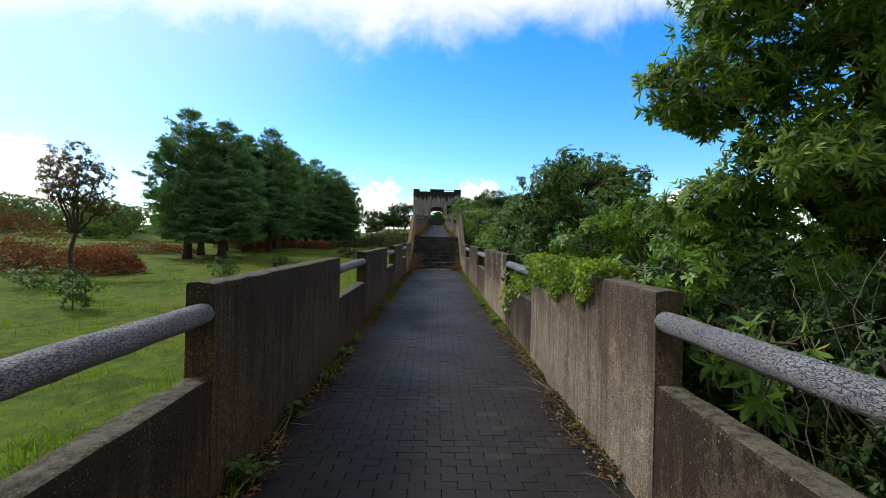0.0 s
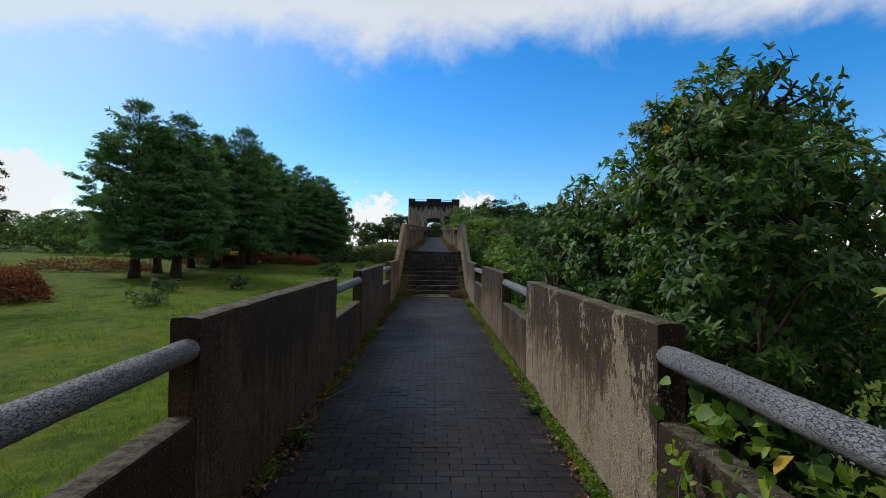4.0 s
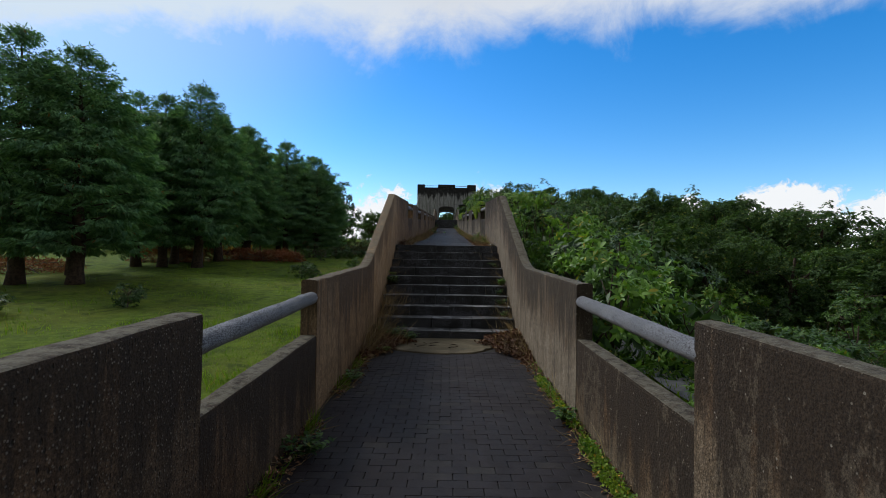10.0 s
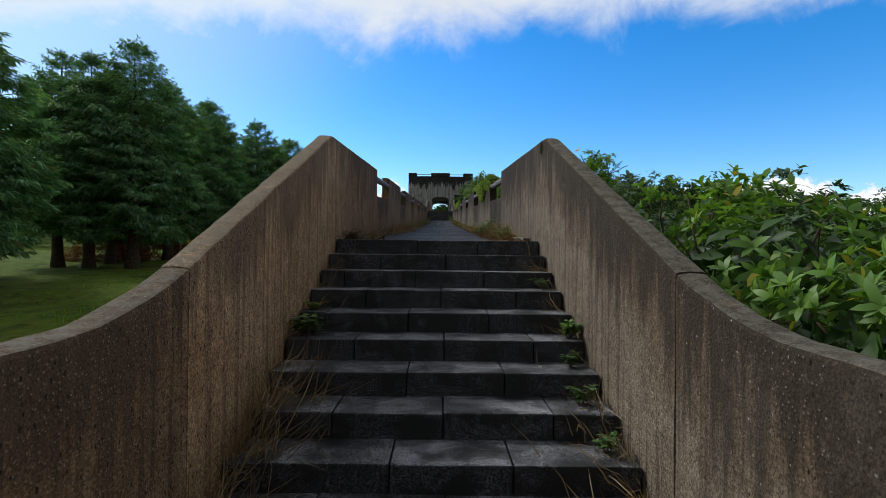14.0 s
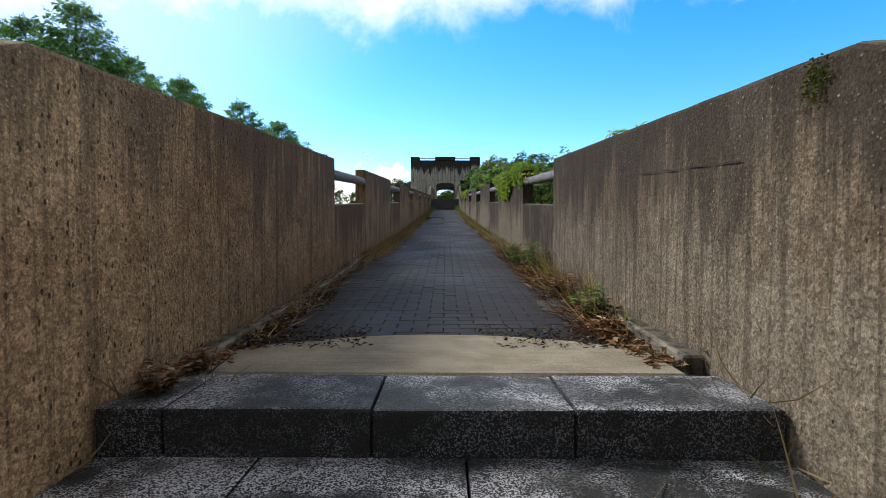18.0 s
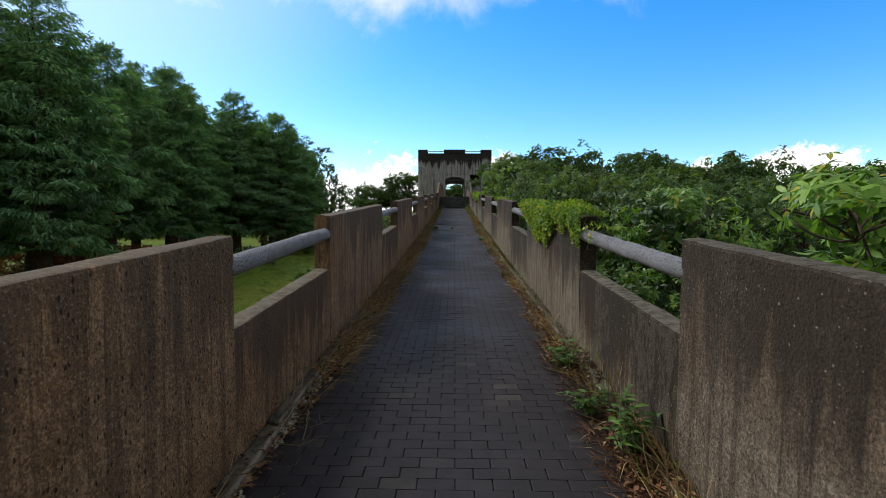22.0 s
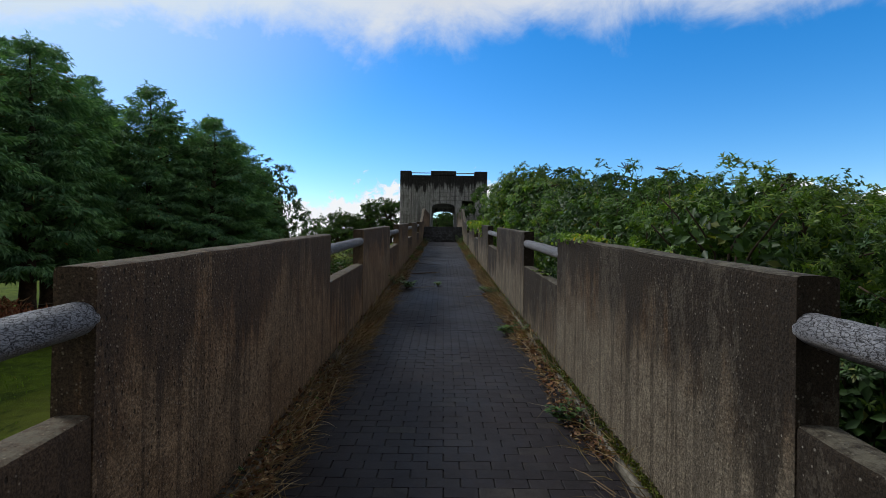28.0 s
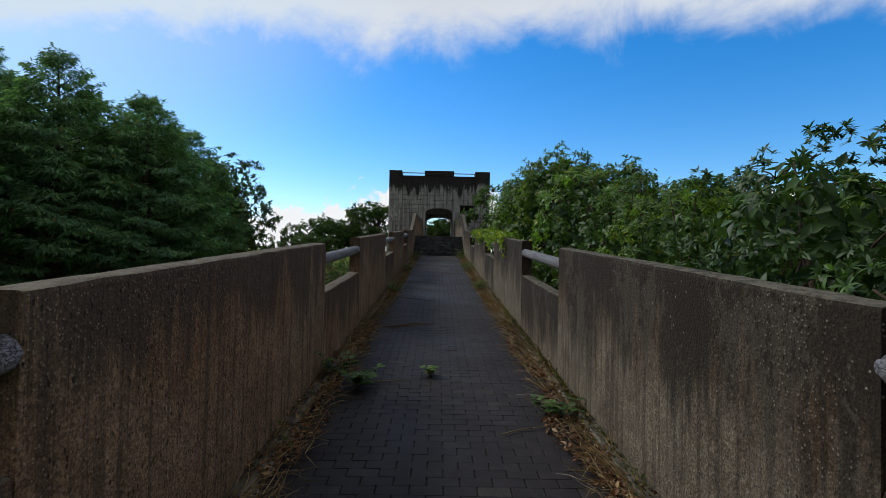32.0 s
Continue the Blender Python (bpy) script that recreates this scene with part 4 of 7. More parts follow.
for sx, nm in ((-1, "wall_left"), (1, "wall_right")):
    wall = tagged(new(nm), "weathered brown concrete parapet with streaks, stepping up beside the stairs", "parapet wall", kind="structure")
    low_b, up_b = under(sx), under(sx)
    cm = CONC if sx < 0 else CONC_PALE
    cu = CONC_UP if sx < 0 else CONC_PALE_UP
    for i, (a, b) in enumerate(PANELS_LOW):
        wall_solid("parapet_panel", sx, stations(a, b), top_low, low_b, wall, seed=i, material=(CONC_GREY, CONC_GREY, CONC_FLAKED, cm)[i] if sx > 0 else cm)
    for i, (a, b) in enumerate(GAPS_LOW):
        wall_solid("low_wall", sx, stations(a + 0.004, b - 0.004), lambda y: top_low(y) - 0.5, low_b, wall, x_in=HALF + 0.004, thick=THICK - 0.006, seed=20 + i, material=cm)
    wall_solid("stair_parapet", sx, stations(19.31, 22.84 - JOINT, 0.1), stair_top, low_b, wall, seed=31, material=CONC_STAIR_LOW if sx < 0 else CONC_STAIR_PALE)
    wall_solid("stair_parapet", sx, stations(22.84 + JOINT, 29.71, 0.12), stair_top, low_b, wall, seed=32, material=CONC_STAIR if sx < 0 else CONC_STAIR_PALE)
    if sx > 0:
        # an open pour joint running along the face
        jv = []
        for i in range(15):
            y = 26.36 + 1.04 * i / 14
            for dz in (-0.005, 0.004):
                jv.append((sx * (HALF - 0.0075), y, 3.175 + 0.080 * (i / 14) + dz * (0.6 + 0.4 * math.sin(i * 1.7)) + 0.012 * noise.noise(Vector((y * 6, sx, 0)))))
        link_mesh("pour_joint", jv, [(2 * i, 2 * i + 2, 2 * i + 3, 2 * i + 1) for i in range(14)], BEDDING, wall, "dark open pour joint")
    for i, (a, b) in enumerate(PANELS_UP):
        cuts = [a, a + 1.95, b] if i == 0 else [a, b]
        for c, d in zip(cuts, cuts[1:]):
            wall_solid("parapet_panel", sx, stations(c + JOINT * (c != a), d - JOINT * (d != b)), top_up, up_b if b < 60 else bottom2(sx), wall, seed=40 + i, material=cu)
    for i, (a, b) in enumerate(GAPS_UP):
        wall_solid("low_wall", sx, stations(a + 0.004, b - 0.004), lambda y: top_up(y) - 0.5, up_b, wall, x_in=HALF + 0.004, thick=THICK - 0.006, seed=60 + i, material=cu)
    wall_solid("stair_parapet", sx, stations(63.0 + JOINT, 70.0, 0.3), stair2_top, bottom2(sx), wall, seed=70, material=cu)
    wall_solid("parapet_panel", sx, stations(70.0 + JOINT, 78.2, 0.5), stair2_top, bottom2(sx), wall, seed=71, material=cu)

# log-shaped rails in the openings
rail_id = 0
for sx in (-1, 1):
    for a, b in GAPS_LOW + GAPS_UP:
        tf = top_low if a < 25 else top_up
        rr = random.Random(100 + rail_id)
        rail_id += 1
        pts, rad = [], []
        k = 44
        for i in range(k + 1):
            u = i / k if 2 < i < k - 2 else (i * 0.016 if i <= 2 else 1 - (k - i) * 0.016)
            y = a - 0.05 + (b - a + 0.10) * u
            pts.append((sx * (HALF + 0.050) + 0.003 * noise.noise(Vector((y * 2, rail_id, 0))), y, tf(y) - (0.160 if a < 25 else 0.172) + 0.004 * noise.noise(Vector((y * 1.5, 3, rail_id)))))
            rad.append(0.058 * (1 + 0.05 * noise.noise(Vector((y * 3, rail_id, 7)))) * (0.55, 0.86, 0.97, 1.0)[min(i, k - i, 3)])
        vs, fs = tube(pts, rad, 26)
        c = [Vector(p) for p in pts]
        out = []
        for j, v in enumerate(vs):
            o = c[j // 26]
            q = Vector((v.x * 26, v.y * 6, v.z * 26))
            d = (v - o)
            out.append(o + d * (1 + 0.055 * noise.noise(q) + 0.05 * noise.noise(q * 2.3)))
        log = thing("log_rail", c[k // 2], "grey rail cast like a bark-covered log, set in the concrete parapet", "rail", "log rails")
        rings = [out[26 * q:26 * q + 26] for q in range(k + 1)]
        for nm, lo, hi, lab in (("rail_body", 3, k - 3, ""), ("rail_end", 0, 3, "rounded weathered rail end"), ("rail_end", k - 3, k, "rounded weathered rail end")):
            pv = [v for ring in rings[lo:hi + 1] for v in ring]
            m = hi - lo
            pf = [(q * 26 + w, q * 26 + (w + 1) % 26, (q + 1) * 26 + (w + 1) % 26, (q + 1) * 26 + w) for q in range(m) for w in range(26)]
            if lo == 0:
                pf.append(tuple(range(26))[::-1])
            if hi == k:
                pf.append(tuple(m * 26 + w for w in range(26)))
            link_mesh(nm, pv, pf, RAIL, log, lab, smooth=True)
        settle(log)


# ---- stairs ----
stairs = tagged(new("stairs"), "flight of ten dark speckled granite block steps", "stairs", kind="structure")
base = ribbon("stair_core", [(STAIR_Y + 0.12, -HALF, HALF, 0.5, -0.2), (STAIR_Y + 0.5, -HALF, HALF, 0.62, -0.2), (LAND_Y + 0.2, -HALF, HALF, LAND_Z - 0.3, -0.2), (LAND_Y + 0.3, -HALF, HALF, LAND_Z - 0.3, -0.2)], BEDDING, parent=stairs)


def step_blocks(parent, y, z, rise, depth, rng, cuts):
    """One step made of a few long blocks; z is its top."""
    xs = [-HALF + 0.012] + cuts + [HALF - 0.012]
    for a, b in zip(xs, xs[1:]):
        bm = box_bm(a + 0.003, b - 0.003, y + rng.uniform(-0.004, 0.004), y + depth + 0.05, z - rise - 0.02, z + rng.uniform(-0.003, 0.003), 0.012, 2)
        for v in bm.verts:
            v.co += Vector((0, 1, 1)) * 0.004 * noise.noise(v.co * 8)
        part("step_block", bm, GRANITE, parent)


rs = random.Random(3)
for k in range(STEPS):
    y, z = LAND_Y - k * TREAD, LAND_Z - k * RISE
    o = rs.uniform(-0.05, 0.05) if k > 1 else 0.0
    cuts = [c + o for c in ((-0.61, 0.09, 0.79) if k % 2 else (-0.94, -0.23, 0.46))]
    step_blocks(stairs, y, z, RISE, TREAD, rs, cuts)
stairs2 = tagged(new("stairs_upper"), "short flight of dark granite steps below the tower arch", "stairs", kind="structure")
for k in range(STEPS2):
    step_blocks(stairs2, STAIR2_Y + k * TREAD, STAIR2_Z + (k + 1) * RISE2, RISE2, TREAD, rs, [-0.35 + 0.2 * (k % 2), 0.4 - 0.2 * (k % 2)])
top2 = STAIR2_Z + STEPS2 * RISE2
tagged(ribbon("pavement_terrace", [(STAIR2_Y + (STEPS2 - 1) * TREAD + 0.41, -HALF, HALF, top2 - 0.004, 3.5), (84.5, -HALF, HALF, 6.4, 4.0)], KERB), "grey concrete walk leading under the tower", "pavement", kind="structure")

# rough slab at the foot, broomed slab at the head of the stairs
def worn_slab(name, outline, z_of, thick, label, material=SLAB):
    bm = bmesh.new()
    rings = []
    for s, dz in ((1.0, -thick), (1.0, -0.012), (0.985, 0.0)):
        cx = sum(p[0] for p in outline) / len(outline)
        cy = sum(p[1] for p in outline) / len(outline)
        rings.append([bm.verts.new((cx + (x - cx) * s, cy + (y - cy) * s, z_of(cy + (y - cy) * s) + dz)) for x, y in outline])
    n = len(outline)
    for a, b in zip(rings, rings[1:]):
        for i in range(n):
            bm.faces.new((a[i], a[(i + 1) % n], b[(i + 1) % n], b[i]))
    bm.faces.new(rings[-1])
    return tagged(part(name, bm, material), label, "slab", kind="structure")


oval = []
for i in range(72):
    w = 2 * math.pi * i / 72
    x, y = 0.80 * math.cos(w), 0.62 * math.sin(w)
    k = 1 + 0.14 * noise.noise(Vector((math.cos(w) * 1.9, math.sin(w) * 1.9, 1.0))) + 0.05 * noise.noise(Vector((math.cos(w) * 7, math.sin(w) * 7, 2.0)))
    oval.append((-0.05 + x * k, min(22.36 + y * k, STAIR_Y - 0.006)))
worn_slab("slab_foot", oval, lambda y: floor_low(y) + 0.018, 0.05, "worn tan concrete slab at the foot of the stairs", WORN)
head = [(-HALF + 0.13, LAND_Y + 0.42), (HALF - 0.13, LAND_Y + 0.42)]
for i in range(25):
    x = (HALF - 0.13) * (1 - 2 * i / 24)
    head.append((x, 27.30 - 0.34 * abs(x) ** 2.2 + 0.02 * noise.noise(Vector((x * 5, 0, 2)))))
worn_slab("slab_head", head, lambda y: max(LAND_Z + 0.004, floor_up(y) + 0.012), 0.06, "broomed tan concrete slab at the head of the stairs")

# ---- tower ----
TY, TD = 77.95, 5.2
STONE = plain("rubble_stone", (0.20, 0.19, 0.175), (0.36, 0.345, 0.32), 1.6, 0.92, 0.02, 12.0, objects=0.22)
tower = tagged(new("tower"), "grey castle-like gate tower of stained rubble stone with an arch", "tower")
tower.location = (0, TY, 5.0)


def tower_mesh(name, bm, material=CONC_DARK, label="", top=11.55):
    ob = part(name, bm, material, tower, label)
    at = ob.data.attributes.new("below_top", "FLOAT", "POINT")
    at.data.foreach_set("value", [max(top - v.co.z, 0.0) * 0.62 for v in ob.data.vertices])
    return ob


def arch_outline(half, spring, crown, z0, n=14):
    """A flat arch with rounded shoulders, as points from one foot to the other."""
    pts = [(-half, z0), (-half, spring)]
    for i in range(1, n):
        w = math.pi * (1 - i / n)
        c, s = math.cos(w), math.sin(w)
        pts.append((half * math.copysign(abs(c) ** 0.8, c), spring + (crown - spring) * abs(s) ** 0.75))
    return pts + [(half, spring), (half, z0)]


def arch_front(y0, y1, x0, x1, z0, z1, hole, name, material=CONC_DARK, label=""):
    """A thick wall with an arched way through it."""
    bm = bmesh.new()
    outer = [(x0, z0), (x0, z1)]
    n = len(hole)
    for i in range(1, n - 1):
        outer.append((hole[i][0] if 0 < i < n - 1 else x0, z1))
    outer += [(x1, z1), (x1, z0)]
    top = [(x0, z0), (x0, hole[1][1])] + [(x, z1) for x, z in hole[2:-2]] + [(x1, hole[-2][1]), (x1, z0)]
    fr = {}
    for tag, y in (("a", y0), ("b", y1)):
        fr[tag] = ([bm.verts.new((x, y, z)) for x, z in hole], [bm.verts.new((x, y, z)) for x, z in top], bm.verts.new((x0, y, z1)), bm.verts.new((x1, y, z1)))
    for tag in "ab":
        h, o, ca, cb = fr[tag]
        for i in range(n - 1):
            if i == 1:
                bm.faces.new((h[1], h[2], o[2], ca, o[1]))
            elif i == n - 3:
                bm.faces.new((h[i], h[i + 1], o[i + 1], cb, o[i]))
            else:
                bm.faces.new((h[i], h[i + 1], o[i + 1], o[i]))
    ha, oa, caa, cba = fr["a"]
    hb, ob_, cab, cbb = fr["b"]
    for i in range(n - 1):
        bm.faces.new((ha[i], hb[i], hb[i + 1], ha[i + 1]))
    la = [oa[0], oa[1], caa] + oa[2:-2] + [cba, oa[-2], oa[-1]]
    lb = [ob_[0], ob_[1], cab] + ob_[2:-2] + [cbb, ob_[-2], ob_[-1]]
    for i in range(len(la) - 1):
        bm.faces.new((la[i], la[i + 1], lb[i + 1], lb[i]))
    return tower_mesh(name, bm, material, label)


hole = arch_outline(1.02, 8.25, 8.72, 4.6)
front = arch_front(TY, TY + 0.5, -2.85, 1.60, 4.6, 11.18, hole, "front_wall")
tower_mesh("front_wall", box_bm(1.60, 2.70, TY, TY + 0.5, 4.6, 8.36))
tower_mesh("front_wall", box_bm(1.60, 2.70, TY, TY + 0.5, 8.97, 11.18))
arch_front(TY + TD - 0.5, TY + TD, -2.85, 2.7, 4.6, 11.1, arch_outline(1.02, 8.0, 8.45, 4.6), "back_wall")
turrets = []
for a, b in ((-3.8, -2.83), (2.70, 3.82)):
    turrets.append(tower_mesh("corner_turret", box_bm(a, b, TY - 0.10, TY + 0.9, 4.2, 11.55, 0.03)))
    tower_mesh("corner_turret", box_bm(a, b, TY + TD - 0.9, TY + TD + 0.1, 4.2, 11.5, 0.03))
    tower_mesh("side_wall", box_bm(a + 0.1, b - 0.1, TY + 0.9, TY + TD - 0.9, 4.2, 11.15))
tower_mesh("merlon", box_bm(-1.12, 1.10, TY - 0.06, TY + 0.44, 11.185, 11.57, 0.02))
tower_mesh("roof", box_bm(-2.83, 2.70, TY + 0.5, TY + TD - 0.5, 10.55, 10.75))
tower_mesh("passage_wall", box_bm(-1.35, -1.03, TY + 0.5, TY + TD - 0.5, 4.6, 8.9))
tower_mesh("passage_wall", box_bm(1.03, 1.35, TY + 0.5, TY + TD - 0.5, 4.6, 8.9))
tower_mesh("passage_ceiling", box_bm(-1.03, 1.03, TY + 0.5, TY + TD - 0.5, 8.75, 8.9))
tower_mesh("plinth", box_bm(-3.9, -1.35, TY - 0.16, TY + 0.2, 4.2, 6.3, 0.02))
# dressed ring round the arch
ring_i, ring_o = arch_outline(1.03, 8.25, 8.72, 6.3), arch_outline(1.22, 8.27, 8.92, 6.3)
bm = bmesh.new()
q = [[bm.verts.new((x, y, z)) for x, z in c] for c, y in ((ring_i, TY - 0.07), (ring_o, TY - 0.07), (ring_o, TY - 0.004), (ring_i, TY - 0.004))]
for i in range(len(ring_i) - 1):
    for k in range(4):
        bm.faces.new((q[k][i], q[k][i + 1], q[(k + 1) % 4][i + 1], q[(k + 1) % 4][i]))
tower_mesh("arch_ring", bm, label="dressed dark stone ring round the arch")
for a, b in ((-2.83, -1.12), (1.10, 2.70)):
    vs, fs = tube([(a, TY + 0.12, 11.40), (b, TY + 0.12, 11.40)], [0.035, 0.035], 10)
    link_mesh("pipe_rail", vs, fs, RAIL, tower, "thin pale metal pipe rail")
settle(tower)
# rubble facing: courses of uneven stones
rt = random.Random(11)
rows_z = [6.3]
while rows_z[-1] < 10.1:
    rows_z.append(rows_z[-1] + rt.uniform(0.26, 0.40))


def facing(x0, x1, y, wall):
    last = None
    for a, b in zip(rows_z, rows_z[1:]):
        x = x0
        while x < x1 - 0.08:
            w = min(rt.uniform(0.28, 0.62), x1 - x)
            if x1 - x - w < 0.16:
                w = x1 - x
            cx, cz = x + w / 2, (a + b) / 2
            inside = abs(cx) < 1.30 + w * 0.3 and cz < 9.02 or cx > 1.4 and 8.2 < cz < 9.1
            if not inside:
                j = lambda: rt.uniform(-0.035, 0.035)
                g = 0.012
                pts = [(x + g + j(), a + g + j()), (x + w - g + j(), a + g + j()), (x + w - g + j(), b - g + j()), (x + g + j(), b - g + j())]
                d = rt.uniform(0.03, 0.06)
                fv = [(px, y - 0.002, pz) for px, pz in pts] + [(cx + (px - cx) * 0.9, y - d, cz + (pz - cz) * 0.88) for px, pz in pts]
                ff = [(4, 5, 6, 7), (0, 1, 5, 4), (1, 2, 6, 5), (2, 3, 7, 6), (3, 0, 4, 7)]
                ob = link_mesh("stone", fv, ff, CONC_DARK, wall)
                at = ob.data.attributes.new("below_top", "FLOAT", "POINT")
                at.data.foreach_set("value", [max(11.55 - v[2], 0) * 0.62 for v in fv])
            x += w


facing(-2.82, 2.68, TY, front)
facing(-3.78, -2.86, TY - 0.10, turrets[0])
facing(2.74, 3.80, TY - 0.10, turrets[1])

# ---- trees and shrubs ----


def leaf_ob(name, mesh, parent=None, label=""):
    ob = new(name, mesh)
    if parent:
        ob.parent = parent
    if label:
        ob["label"] = label
    return ob


def limb_mesh(name, pieces, material, parent=None, label=""):
    vs, fs = merge(pieces)
    return link_mesh(name, vs, fs, material, parent, label, smooth=True)


def bent(rng, a, b, r0, r1, n=6, sway=0.12, sides=7):
    a, b = Vector(a), Vector(b)
    ln = (b - a).length
    pts, rad = [], []
    off = Vector(rng.normal(size=3)) * sway * ln
    for i in range(n + 1):
        s = i / n
        pts.append(a.lerp(b, s) + off * math.sin(math.pi * s) * 0.6 + Vector(rng.normal(size=3)) * 0.015 * ln * (0 < i < n))
        rad.append(r0 + (r1 - r0) * s)
    return tube(pts, rad, sides)


def conifer_meshes(seed, height, radius, skirt, full=1.0):
    """Trunk pieces and a crown of drooping sprays for a tree at the origin."""
    rng = np.random.default_rng(seed)
    trunk = []
    pts = [(0.05 * math.sin(z), 0.05 * math.cos(z * 1.3), z) for z in np.linspace(-0.3, height * 0.96, 12)]
    rad = [0.30 * (1 - 0.93 * i / 11) * (1.35 if i == 0 else 1) for i in range(12)]
    trunk.append(tube(pts, rad, 10))
    B, D, L = [], [], []
    nb = int(22 * height * full)
    for i in range(nb):
        h = (i + rng.uniform()) / nb
        z0 = skirt + (height - skirt) * h ** 0.95
        prof = min(1.0, 0.66 + 1.3 * h) * (1 - h ** 1.7) ** 0.9 + 0.02
        ln = radius * prof * rng.uniform(0.72, 1.10)
        az = i * 2.4 + rng.uniform(-0.5, 0.5)
        way = np.array([math.cos(az), math.sin(az), 0.22 + 0.6 * h])
        sd = np.array([-math.sin(az), math.cos(az), 0.0])
        if i % 4 == 0 and h < 0.85:
            trunk.append(tube([(0, 0, z0), tuple(np.array([0, 0, z0]) + way * ln * 0.8)], [0.05 * (1 - h) + 0.012, 0.01], 5))
        ns = max(2, int(ln / 0.34))
        for k in range(ns + 1):
            s = 0.32 + 0.68 * k / ns
            if s < 0.62 and rng.uniform() < 0.72:
                continue
            e = Vector((math.cos(az) * ln * s, math.sin(az) * ln * s, z0))
            if s > 0.55 and noise.noise(e * 1.15 + Vector((seed * 7.0, 0, 0))) + 0.5 * noise.noise(e * 2.6) < -0.12:
                continue
            wide = 0.10 + 0.45 * (1 - abs(2 * s - 1.15)) * prof
            for q in (-1, 0, 1) if 0.4 < s < 0.92 and prof > 0.35 else (0,):
                p = np.array([0, 0, z0]) + way * ln * s + sd * q * wide * rng.uniform(0.6, 1.3) + np.array([0, 0, -0.22 * ln * s * s])
                d = way + sd * q * 0.7 + rng.normal(size=3) * 0.2
                B.append(p + rng.normal(size=3) * 0.05)
                D.append(d / np.linalg.norm(d))
                L.append(rng.uniform(0.32, 0.56) * (0.6 + 0.4 * min(1, prof * 2)))
    for k in range(10):                              # the leader's spire
        B.append(np.array([0, 0, height * (0.93 + 0.007 * k)]) + rng.normal(size=3) * 0.05)
        D.append(unit(np.array([[rng.normal() * 0.3, rng.normal() * 0.3, 1.0]]))[0])
        L.append(0.26)
    B, D, L = np.array(B), np.array(D), np.array(L)
    n = len(B)
    ref = unit(np.cross(D, np.array([0, 0, 1.0]) + rng.normal(size=(n, 3)) * 0.25))
    oth = np.cross(ref, D)
    bb, dd, uu, ll = [], [], [], []
    for k in range(32):
        s = rng.uniform(-0.25, 0.9, n)[:, None]
        side = rng.uniform(-1.0, 1.0, n)[:, None] * (1.0 - 0.6 * np.abs(s))
        bb.append(B + D * L[:, None] * s + ref * L[:, None] * side * 0.55 - oth * L[:, None] * (0.30 * side ** 2 + 0.20 * s ** 2) + rng.normal(size=(n, 3)) * 0.025)
        dd.append(D * 0.7 + ref * side * 0.9 + np.array([0, 0, -0.55]) + rng.normal(size=(n, 3)) * 0.25)
        uu.append(oth * 0.6 + D * 0.5 + rng.normal(size=(n, 3)) * 0.3)
        ll.append(L * rng.uniform(0.36, 0.66, n))
    bb, dd, uu, ll = map(np.concatenate, (bb, dd, uu, ll))
    crown = leaves("crown", bb, dd, uu, ll, ll * 0.25, CONIFER, 0.22, 0.3)
    vs, fs = merge(trunk)
    me = bpy.data.meshes.new("trunk")
    me.from_pydata([tuple(v) for v in vs], [], fs)
    me.materials.append(BARK)
    me.polygons.foreach_set("use_smooth", [True] * len(me.polygons))
    return me, crown


CONIFERS = [conifer_meshes(1, 10.6, 3.0, 1.6), conifer_meshes(2, 11.4, 3.0, 1.5), conifer_meshes(3, 11.0, 2.8, 1.7, 0.85)]
for i, (x, y, top) in enumerate([(-17.7, 34.7, 11.2), (-15.3, 34.9, 10.5), (-19.9, 45.9, 12.4), (-17.7, 45.0, 11.9), (-15.4, 44.9, 12.5), (-19.0, 39.5, 11.0), (-16.8, 50.5, 12.3),
                                 (-16.4, 54.7, 12.5), (-19.6, 56.6, 13.5), (-17.6, 57.2, 13.2), (-15.2, 60.6, 12.7), (-14.2, 64.8, 12.3), (-13.9, 68.4, 11.6), (-12.8, 62.5, 11.6), (-19.5, 62.0, 13.6), (-22.0, 66.0, 13.8), (-17.0, 70.0, 12.6), (-18.6, 48.0, 12.2), (-17.5, 65.5, 12.6), (-20.5, 51.5, 12.8)]):
    tm, cm = CONIFERS[i % 3]
    hh = (10.6, 11.4, 11.0)[i % 3]
    z = ground_z(x, y)
    tree = thing("conifer_tree", (x, y, z - 0.05), "tall dark green conifer with dense drooping sprays on the meadow", "tree", "conifer row")
    k = (top - z) / hh
    tree.scale = (1.02 + 0.06 * math.sin(i * 2.1), 1.02 + 0.06 * math.cos(i), k)
    tree.rotation_euler = (0, 0, i * 1.9)
    leaf_ob("trunk", tm, tree, "dark reddish-brown bare trunk")
    leaf_ob("crown", cm, tree)


